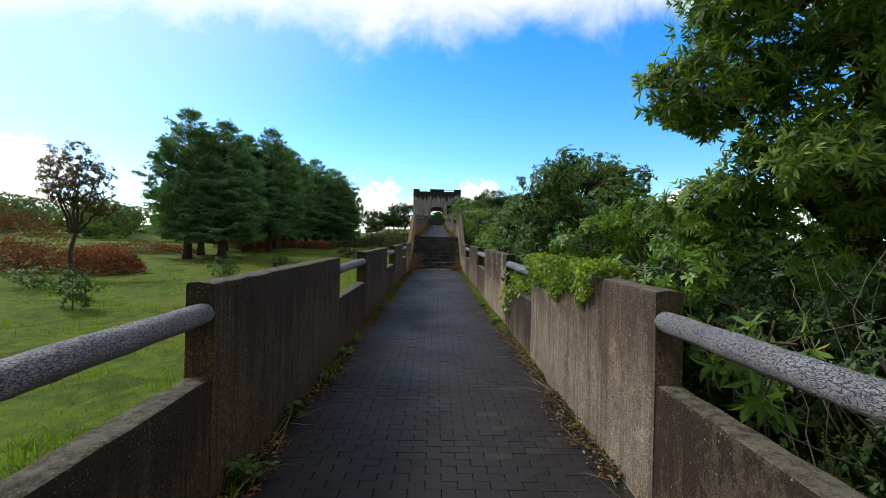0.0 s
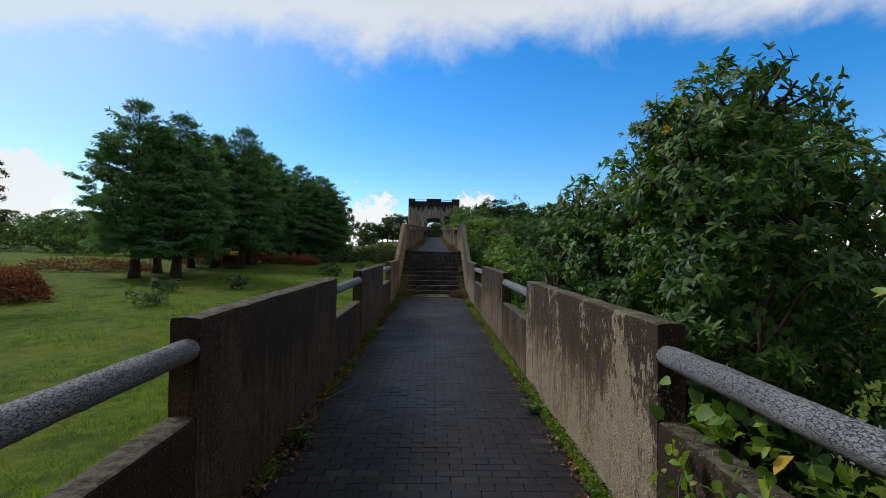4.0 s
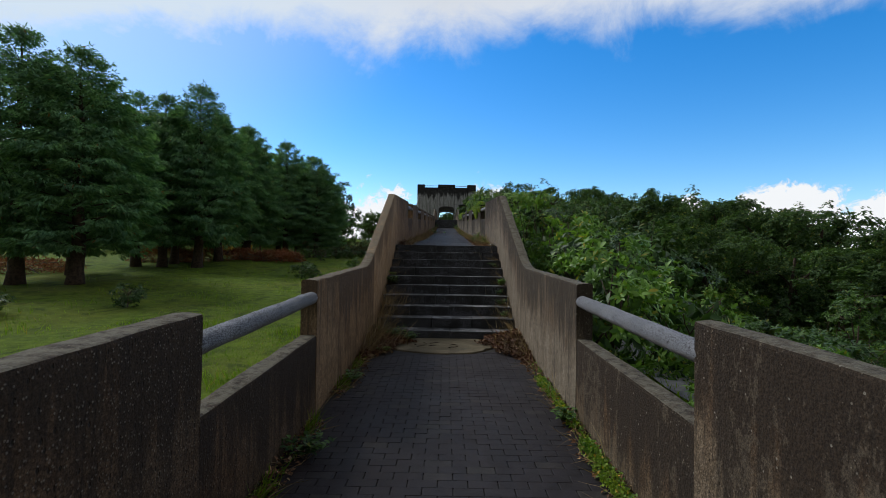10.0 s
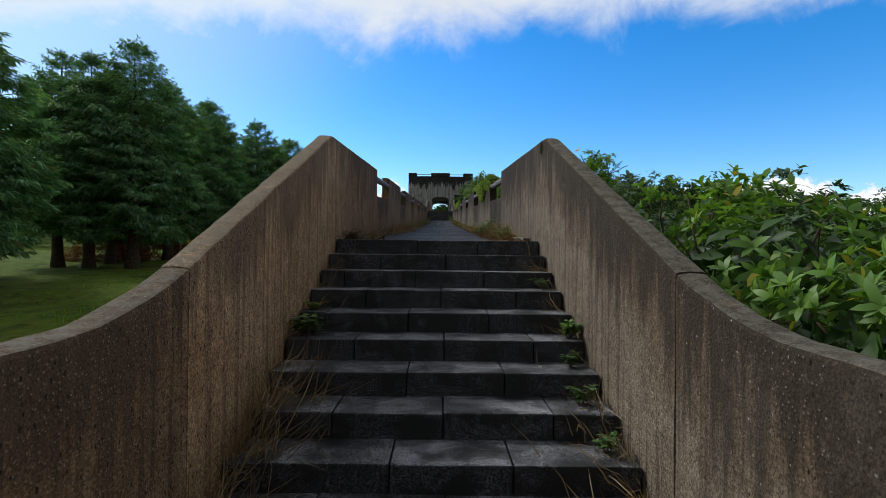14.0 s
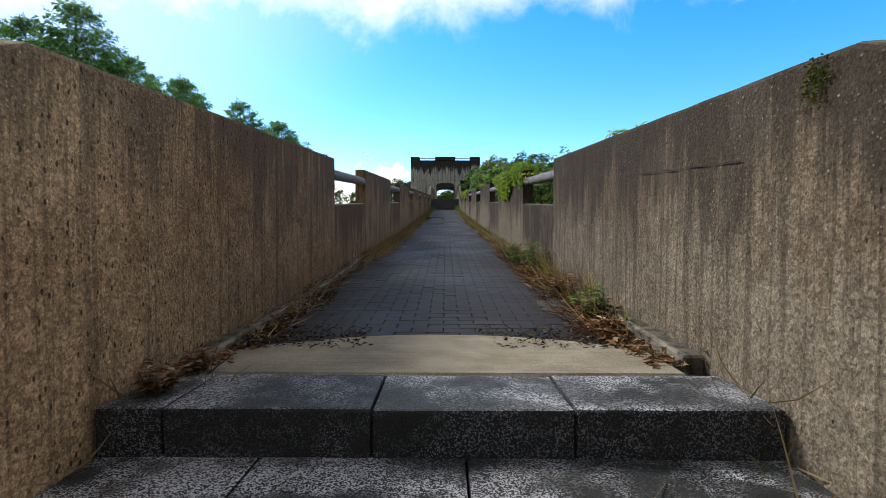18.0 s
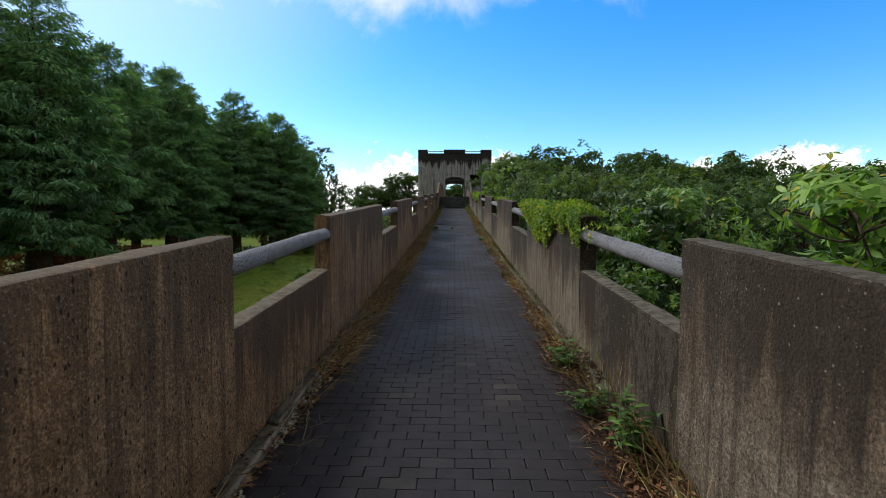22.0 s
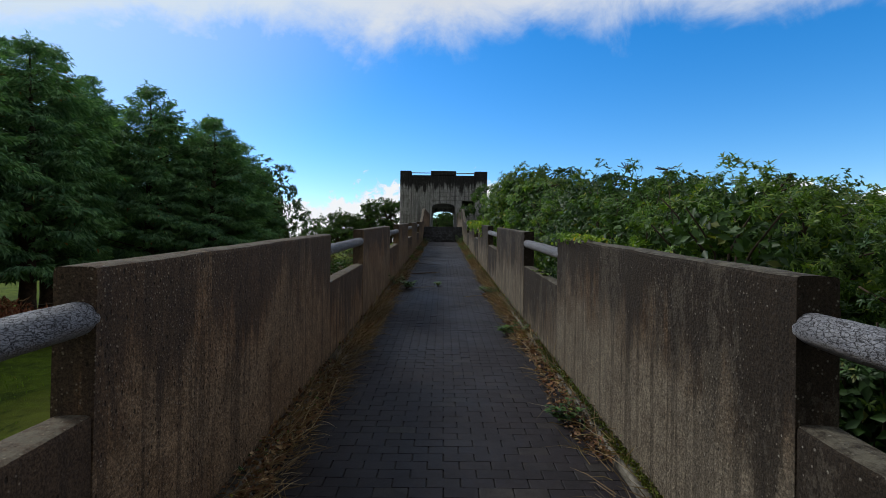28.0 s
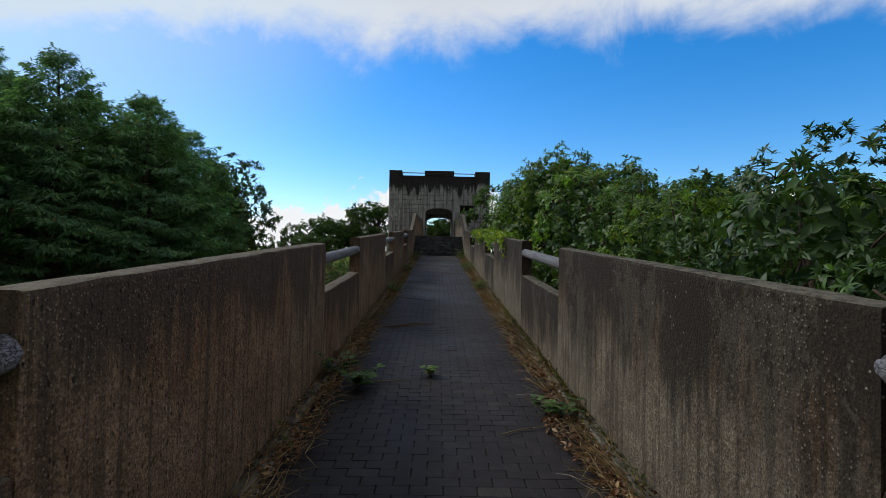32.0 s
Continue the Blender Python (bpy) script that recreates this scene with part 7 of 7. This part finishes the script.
tagged(leaf_ob("moss", leaves("moss", np.stack([np.full(n, HALF - 0.008), y, np.minimum(z, np.array([stair_top(a) for a in y]) - 0.01)], 1), rng.normal(size=(n, 3)) * 0.6 + [-0.8, 0, -0.2], rng.normal(size=(n, 3)) + [-1, 0, 0], 0.011, 0.008, MOSS, 0.1, 0.2)),
       "patch of yellow-green moss near the top of the stair parapet", "moss", kind="stuff")
n = 900
y = 13.93 + rng.normal(size=n) * 0.022
z = np.array([top_low(a) for a in y]) - 0.10 - 0.40 * rng.uniform(0, 1, n) ** 1.3
tagged(leaf_ob("moss", leaves("moss", np.stack([np.full(n, HALF - 0.007), y, z], 1), rng.normal(size=(n, 3)) * 0.6 + [-0.7, 0, -0.3], rng.normal(size=(n, 3)) + [-1, 0, 0], 0.010, 0.008, MOSS, 0.1, 0.2)),
       "streak of yellow-green moss near the end of a parapet", "moss", kind="stuff")
# mat of low green weeds along the sunny side
n = 15000
y = rng.uniform(7.5, 20.5, n)
swell = np.array([0.5 + 0.9 * noise.noise(Vector((a * 0.8, 1.0, 4.0))) + 0.5 * noise.noise(Vector((a * 3.1, 2.0, 4.0))) for a in y])
wd = np.clip(0.13 * swell + 0.03, 0.0, 0.2)
s = rng.uniform(0, 1, n)
x = HALF - 0.03 - wd * s
z = np.array([floor_low(a) for a in y]) + 0.01 + 0.075 * np.clip(swell, 0, 1) * np.sqrt(np.clip(1 - (2 * s - 1) ** 2, 0, 1)) * rng.uniform(0.5, 1.0, n)
ok = wd > 0.035
tagged(leaf_ob("weed_mat", leaves("weed_mat", np.stack([x, y, z], 1)[ok], rng.normal(size=(ok.sum(), 3)) + [0, 0, 0.3], rng.normal(size=(ok.sum(), 3)) * 0.4 + [0, 0, 1], 0.026, 0.022, IVY, 0.1, 0.2)),
       "cushiony mat of small yellow-green weeds along the parapet foot", "weeds", kind="stuff")
# tufts of grass on the shady side
yy, base_y = [], [2.6, 5.1, 6.9, 9.0, 11.1, 11.9, 13.0, 14.2, 15.1, 16.6, 17.9, 19.0, 20.2, 21.0]
for c in base_y:
    yy.append(rng.normal(size=70) * 0.12 + c)
y = np.concatenate(yy)
n = len(y)
d = np.stack([np.abs(rng.normal(size=n)) * 0.5, rng.normal(size=n) * 0.5, rng.uniform(0.4, 1.2, n)], 1)
tagged(leaf_ob("grass_tufts", leaves("grass_tufts", np.stack([-HALF + 0.02 + np.abs(rng.normal(size=n)) * 0.045, y, np.array([floor_low(a) for a in y])], 1), d, rng.normal(size=(n, 3)), rng.uniform(0.06, 0.16, n), 0.008, GRASS, 0.4, 0.0)),
       "tufts of green grass along the shady parapet foot", "grass", kind="stuff")
litter("leaf_litter", 26.95, 27.45, -1, 700, 1.0, floor_up, DARKLITTER, 0.03, "dark wet litter across the joint above the landing slab")
litter("leaf_litter", 26.9, 29.4, -1, 1900, 0.26, floor_up, DARKLITTER, 0.028, "dark rotted litter beside the shady kerb", 0.03)
stems("grass_tufts", 27.2, 31.6, 1, 45, 0.24, lambda y: floor_up(y) + 0.03, "green and dry grass tufts standing along the kerb", (0.10, 0.34), GRASS, 0.1)
stems("dry_grass", 27.2, 32.5, 1, 110, 0.26, lambda y: floor_up(y) + 0.03, "upright dry stalks along the kerb", (0.15, 0.42), STRAW, 0.1)
litter("leaf_litter", 27.15, 32.0, 1, 2200, 0.30, lambda y: floor_up(y) + 0.01, BRACKENLEAF, 0.05, "red-brown dead fronds and leaves along the kerb", 0.06, 0.5)
for c in (28.05, 28.35, 29.0, 29.3, 29.75, 30.5):
    stems("dry_stalks", c - 0.10, c + 0.10, 1, 26, 0.16, lambda y: floor_up(y) + 0.03, "tuft of upright pinkish dry stalks beside the kerb", (0.16, 0.40), STRAW, -0.6)
stems("fallen_needles", 27.2, 32.0, 1, 2600, 0.36, lambda y: floor_up(y) + 0.015, "red-brown fallen needles and stalks beside the kerb", (0.05, 0.17), BRACKENLEAF, 0.85)
litter("leaf_litter", 31.0, 44.0, -1, 5200, 0.28, lambda y: floor_up(y) + 0.01, DEADLEAF, 0.05, "tan dead leaves heaped along the shady kerb", 0.05, 0.5)
stems("dry_grass", 31.0, 44.0, -1, 4200, 0.30, lambda y: floor_up(y) + 0.03, "flattened dry straw along the shady kerb", (0.08, 0.26), STRAW, 0.75)
litter("leaf_litter", 26.95, 27.45, 1, 700, 1.0, floor_up, DARKLITTER, 0.03, "dark wet litter across the joint above the landing slab")


def weed(place, h, r, material, label, seed, count=5, size=0.08, wide=0.4, name="weed"):
    """A small leafy plant: a few stems with leaves along them."""
    g = np.random.default_rng(seed)
    w = thing(name, place, label, "weed", "weeds along the walk")
    B, D, U = [], [], []
    for i in range(count):
        e = np.array([g.normal() * r, g.normal() * r, h * g.uniform(0.6, 1.0)])
        limb_mesh("stalk", [bent(g, (0, 0, -0.02), tuple(e), 0.005, 0.002, 5, 0.08, 4)], TWIG, w)
        for s in np.linspace(0.3, 1.0, 7):
            for q in range(2):
                a = g.uniform(0, 6.28)
                B.append(e * s)
                D.append((math.cos(a), math.sin(a), 0.35))
                U.append((0, 0, 1))
    leaf_ob("foliage", leaves("foliage", np.array(B), np.array(D), np.array(U) + g.normal(size=(len(U), 3)) * 0.2, size * g.uniform(0.6, 1.2, len(B)), size * wide, material, 0.25, 0.2, True), w)
    return w


wi = 0
for x, y, h, r, m, c, sz, lab in [(-1.06, 2.9, 0.16, 0.07, BROAD, 7, 0.085, "dark green broad-leaved weed at the parapet foot"), (-1.08, 3.85, 0.16, 0.07, BROAD, 6, 0.08, "dark green weed at the parapet foot"), (-1.06, 6.0, 0.12, 0.08, LIME, 6, 0.06, "low green weed at the parapet foot"),
                                  (-1.05, 4.9, 0.08, 0.06, LIME, 5, 0.05, "low green weed at the parapet foot"), (-1.05, 9.6, 0.13, 0.09, BROAD, 6, 0.07, "green weed at the parapet foot"), (-1.05, 12.2, 0.12, 0.08, BROAD, 6, 0.07, "green weed at the parapet foot"),
                                  (-1.04, 14.9, 0.10, 0.08, LIME, 6, 0.06, "green weed at the parapet foot"), (-1.02, 18.4, 0.17, 0.08, BROAD, 7, 0.08, "green weed at the parapet foot"), (-1.0, 20.4, 0.12, 0.08, BROAD, 6, 0.07, "green weed at the parapet foot"),
                                  (1.04, 10.4, 0.12, 0.08, LIME, 6, 0.06, "green weed at the parapet foot"), (1.05, 19.2, 0.14, 0.08, BROAD, 6, 0.07, "green weed at the parapet foot"), (1.0, 8.4, 0.15, 0.1, IVY, 6, 0.07, "creeping ivy at the parapet foot"),
                                  (-0.85, 22.62, 0.24, 0.12, BROAD, 14, 0.085, "green creeping weed beside the bottom step"), (-0.6, 22.6, 0.16, 0.10, BROAD, 12, 0.07, "green creeping weed beside the bottom step"), (-0.85, 21.75, 0.10, 0.07, LIME, 9, 0.05, "small green weed among dead leaves")]:
    weed((x, y, floor_low(y)), h, r, m, lab, 400 + wi, c, sz)
    wi += 1
for x, y, h, r, m, c, sz, lab in [(0.98, 29.85, 0.34, 0.09, BROAD, 8, 0.085, "tall pale green weed growing from the kerb"), (0.95, 31.2, 0.24, 0.08, BROAD, 7, 0.09, "pale green weed growing from the kerb"), (1.0, 27.64, 0.24, 0.06, BROAD, 5, 0.085, "pale green weed among dead leaves"),
                                  (0.92, 30.4, 0.2, 0.08, BROAD, 6, 0.08, "green weed on the kerb"), (-0.10, 46.3, 0.11, 0.06, LIME, 6, 0.07, "small weed growing from the paving"), (-0.78, 45.9, 0.16, 0.12, BROAD, 8, 0.11, "clump of green weeds by the kerb"),
                                  (-1.02, 46.2, 0.30, 0.09, BROAD, 7, 0.09, "green weed by the parapet"), (0.90, 45.3, 0.16, 0.10, BROAD, 7, 0.09, "green weed by the kerb"), (0.85, 41.9, 0.16, 0.1, BROAD, 6, 0.10, "green weed by the kerb"),
                                  (-0.95, 52.0, 0.25, 0.09, LIME, 7, 0.09, "green weed by the parapet"), (0.92, 52.5, 0.25, 0.12, LIME, 8, 0.09, "yellow-green weed by the parapet"), (-0.95, 56.0, 0.3, 0.12, BROAD, 8, 0.1, "green weed by the parapet"),
                                  (0.95, 57.0, 0.35, 0.14, LIME, 9, 0.1, "yellow-green weed by the parapet"), (-0.9, 60.5, 0.5, 0.16, BROAD, 10, 0.11, "tall weeds by the upper stairs"), (0.92, 61.2, 0.5, 0.16, LIME, 10, 0.11, "tall weeds by the upper stairs"), (0.95, 36.0, 0.12, 0.08, BROAD, 6, 0.06, "low weed on the kerb"), (0.94, 39.2, 0.14, 0.09, BROAD, 6, 0.07, "low weed on the kerb")]:
    weed((x, y, floor_up(y)), h, r, m, lab, 400 + wi, c, sz)
    wi += 1
for x, y, h, r, m, c, sz, lab in [(-1.06, 26.25, 0.13, 0.06, DEADLEAF, 12, 0.055, "withered brown plant at the edge of the landing"), (-1.04, 26.5, 0.13, 0.06, DEADLEAF, 12, 0.055, "withered tan plant at the edge of the landing"),
                                  (1.02, 27.4, 0.10, 0.06, DEADLEAF, 12, 0.05, "withered red-brown plant beside the kerb"), (1.02, 27.75, 0.13, 0.06, DEADLEAF, 14, 0.06, "withered red-brown plant beside the kerb"), (0.98, 28.5, 0.2, 0.12, DEADLEAF, 14, 0.06, "withered tan plant beside the kerb")]:
    weed((x, y, floor_up(max(y, 26.6))), h, r, m, lab, 400 + wi, c, sz)
    wi += 1
for x, k, h, r, m, c, sz, lab in [(-1.08, 5, 0.16, 0.06, BROAD, 12, 0.075, "dark green fern at the step end by the parapet"), (1.09, 5, 0.13, 0.04, LIME, 10, 0.06, "light green round-leaved weed at the step end"), (-1.09, 4, 0.07, 0.05, LIME, 8, 0.045, "low green weed at the step end")]:
    weed((x, LAND_Y - k * TREAD + 0.15, LAND_Z - k * RISE), h, r, m, lab, 400 + wi, c, sz, 0.6)
    wi += 1
for x, k, m in [(1.02, 6, BROAD), (1.05, 3, BROAD), (-1.0, 5, BROAD_DARK), (1.0, 7, BROAD), (1.04, 8, BROAD)]:
    weed((x, LAND_Y - k * TREAD + 0.2, LAND_Z - k * RISE), 0.12, 0.05, m, "small weed rooted in a step joint", 400 + wi, 5, 0.06)
    wi += 1

for y in (41.47, 41.85):
    weed((HALF + 0.06, y, top_up(y) - 0.502), 0.035, 0.035, IVY, "small yellow-green sprig on the low wall of the opening", 400 + wi, 9, 0.03, 0.7)
    wi += 1
# dead twigs lying on the slab
g = np.random.default_rng(77)
for k in range(9):
    c = Vector((g.uniform(-0.45, 0.3), g.uniform(22.05, 22.5), 0))
    a = g.uniform(-1.4, 1.4)
    ln = g.uniform(0.10, 0.24)
    q = [c + Vector((math.cos(a), math.sin(a), 0)) * ln * s + Vector((0, 0.02 * math.sin(s * 5 + k), 0)) for s in (-0.5, -0.2, 0.1, 0.5)]
    vs, fs = tube([(v.x, v.y, floor_low(v.y) + 0.024) for v in q], [0.004, 0.0045, 0.004, 0.002], 5)
    tagged(link_mesh("twig", vs, fs, BARK, smooth=True), "thin dark dead twig on the worn slab", "twig", "twigs on the slab")

# fallen twigs and a withered frond across the upper walk
for a, b, m, lab in [((-0.92, 48.5), (-0.22, 48.75), DEADLEAF, "rust-coloured withered frond lying across the paving"), ((-0.80, 46.0), (-0.16, 46.25), STRAW, "pale dry stem lying across the paving"), ((-0.78, 51.2), (-0.12, 51.0), BARK, "thin dark stick lying across the paving"), ((0.45, 44.9), (0.98, 45.2), STRAW, "pale dry stem lying across the paving")]:
    pts = []
    for k in range(9):
        q = k / 8
        x, y = a[0] + (b[0] - a[0]) * q, a[1] + (b[1] - a[1]) * q + 0.04 * math.sin(q * 4 + a[1])
        pts.append((x, y, floor_up(y) + 0.012))
    vs, fs = tube(pts, [0.006 - 0.0005 * k for k in range(9)], 6)
    pcs = [(vs, fs)]
    if m is DEADLEAF:
        for k in range(26):
            p = Vector(pts[1 + k % 7])
            pcs.append(tube([p, p + Vector((0.10 + 0.05 * math.sin(k), 0.05 * math.cos(k * 2.3), 0.012)), p + Vector((0.22, 0.10 * math.cos(k * 2.3), 0.004))], [0.0035, 0.003, 0.001], 4))
    v2, f2 = merge(pcs)
    tagged(link_mesh("fallen_twig", v2, f2, m, smooth=True), lab, "twig", "fallen twigs")

# ---- digging machine under the far trees ----
MACHINE = plain("yellow_machine_paint", (0.42, 0.26, 0.02), (0.58, 0.38, 0.04), 3.0, 0.5, 0.002)
RUBBER = plain("dark_rubber", (0.015, 0.015, 0.015), (0.04, 0.038, 0.035), 8.0, 0.8)
PANE = plain("dark_cab_glass", (0.02, 0.025, 0.03), (0.03, 0.035, 0.04), 2.0, 0.15, 0.0)
mx, my = -29.7, 80.8
mz = ground_z(mx, my)
digger = thing("excavator", (mx, my, mz), "yellow tracked excavator parked under the trees", "excavator")
for sx in (-0.75, 0.75):
    part("track", box_bm(mx - 1.3, mx + 1.3, my + sx - 0.22, my + sx + 0.22, mz - 0.03, mz + 0.55, 0.2, 3), RUBBER, digger, "black crawler track")
part("body", box_bm(mx - 1.2, mx + 0.9, my - 0.9, my + 0.9, mz + 0.65, mz + 1.35, 0.08, 2), MACHINE, digger)
cab = part("cab", box_bm(mx + 0.05, mx + 0.95, my - 0.88, my - 0.05, mz + 1.36, mz + 2.4, 0.06, 2), MACHINE, digger)
part("cab_window", box_bm(mx + 0.15, mx + 0.85, my - 0.90, my - 0.884, mz + 1.6, mz + 2.25), PANE, cab, "dark cab window")
limb_mesh("boom", [tube([(mx + 0.9, my + 0.3, mz + 1.1), (mx + 2.2, my + 0.3, mz + 2.5), (mx + 3.4, my + 0.3, mz + 2.2)], [0.2, 0.2, 0.14], 6)], MACHINE, digger)
arm = limb_mesh("dipper_arm", [tube([(mx + 3.3, my + 0.3, mz + 2.3), (mx + 3.0, my + 0.3, mz + 0.6)], [0.15, 0.11], 6)], MACHINE, digger)
part("bucket", box_bm(mx + 2.6, mx + 3.2, my - 0.1, my + 0.7, mz + 0.15, mz + 0.65, 0.1, 2), RUBBER, arm, "dark steel bucket")
settle(digger)

# ---- paving blocks ----
PW, PL, GAP = 0.197, 0.0985, 0.005


def paver_shape(w, l):
    """A block with chamfered upper edges, top at z = 0."""
    c, e, h = 0.004, 0.0008, 0.03
    x, y = w / 2 - GAP / 2, l / 2 - 0.0006
    vs = [(-x, -y, -h), (x, -y, -h), (x, y, -h), (-x, y, -h), (-x, -y, -0.0025), (x, -y, -0.0025), (x, y, -0.0025), (-x, y, -0.0025),
          (-x + c, -y + e, 0), (x - c, -y + e, 0), (x - c, y - e, 0), (-x + c, y - e, 0)]
    fs = [(8, 9, 10, 11)] + [(a, (a + 1) % 4, 4 + (a + 1) % 4, 4 + a) for a in range(4)] + [(4 + a, 4 + (a + 1) % 4, 8 + (a + 1) % 4, 8 + a) for a in range(4)]
    return vs, fs


def lay(deck, y0, y1, half, fl, near, seed):
    """Running bond across the walk; blocks within the stretch near are parts, the rest one joined part."""
    g = random.Random(seed)
    shared = {}
    bulk_v, bulk_f = [], []
    made = 0
    r = 0
    y = y0
    while y < y1:
        x = -half - (PW / 2 if r % 2 else 0)
        while x < half:
            a, b = max(x, -half), min(x + PW, half)
            if b - a > 0.03:
                w = round(b - a, 3)
                if w not in shared:
                    v, f = paver_shape(w, PL)
                    me = bpy.data.meshes.new("paver")
                    me.from_pydata(v, [], f)
                    me.materials.append(PAVER_ONE)
                    shared[w] = (me, v, f)
                me, v, f = shared[w]
                cx, cy = (a + b) / 2, y + PL / 2
                slope = fl(cy + 0.5) - fl(cy - 0.5)
                dip = 0.006 * noise.noise(Vector((cx * 1.3, cy * 1.3, 4))) + g.uniform(-0.0007, 0.0007)
                tx, ty = g.uniform(-0.006, 0.006), g.uniform(-0.006, 0.006)
                if near[0] < cy < near[1] and made < 300 and abs(cx) < 1.0:
                    ob = new("paver", me)
                    ob.parent = deck
                    ob.matrix_basis = Matrix.Translation((cx, cy, fl(cy) + dip)) @ Euler((math.atan(slope) + ty, tx, g.uniform(-0.008, 0.008))).to_matrix().to_4x4()
                    made += 1
                else:
                    o = len(bulk_v)
                    bulk_v += [(cx + p[0], cy + p[1], fl(cy + p[1]) + dip + p[2] - p[0] * tx + p[1] * ty) for p in v]
                    bulk_f += [tuple(i + o for i in q) for q in f]
            x += PW
        y += PL
        r += 1
    tagged(link_mesh("pavers", bulk_v, bulk_f, PAVER, deck), kind="stuff")


lay(deck_low, -1.0, 21.86, HALF - 0.05, floor_low, (2.2, 4.9), 1)
lay(deck_up, 26.90, 63.5, HALF - 0.105, floor_up, (30.0, 32.9), 2)
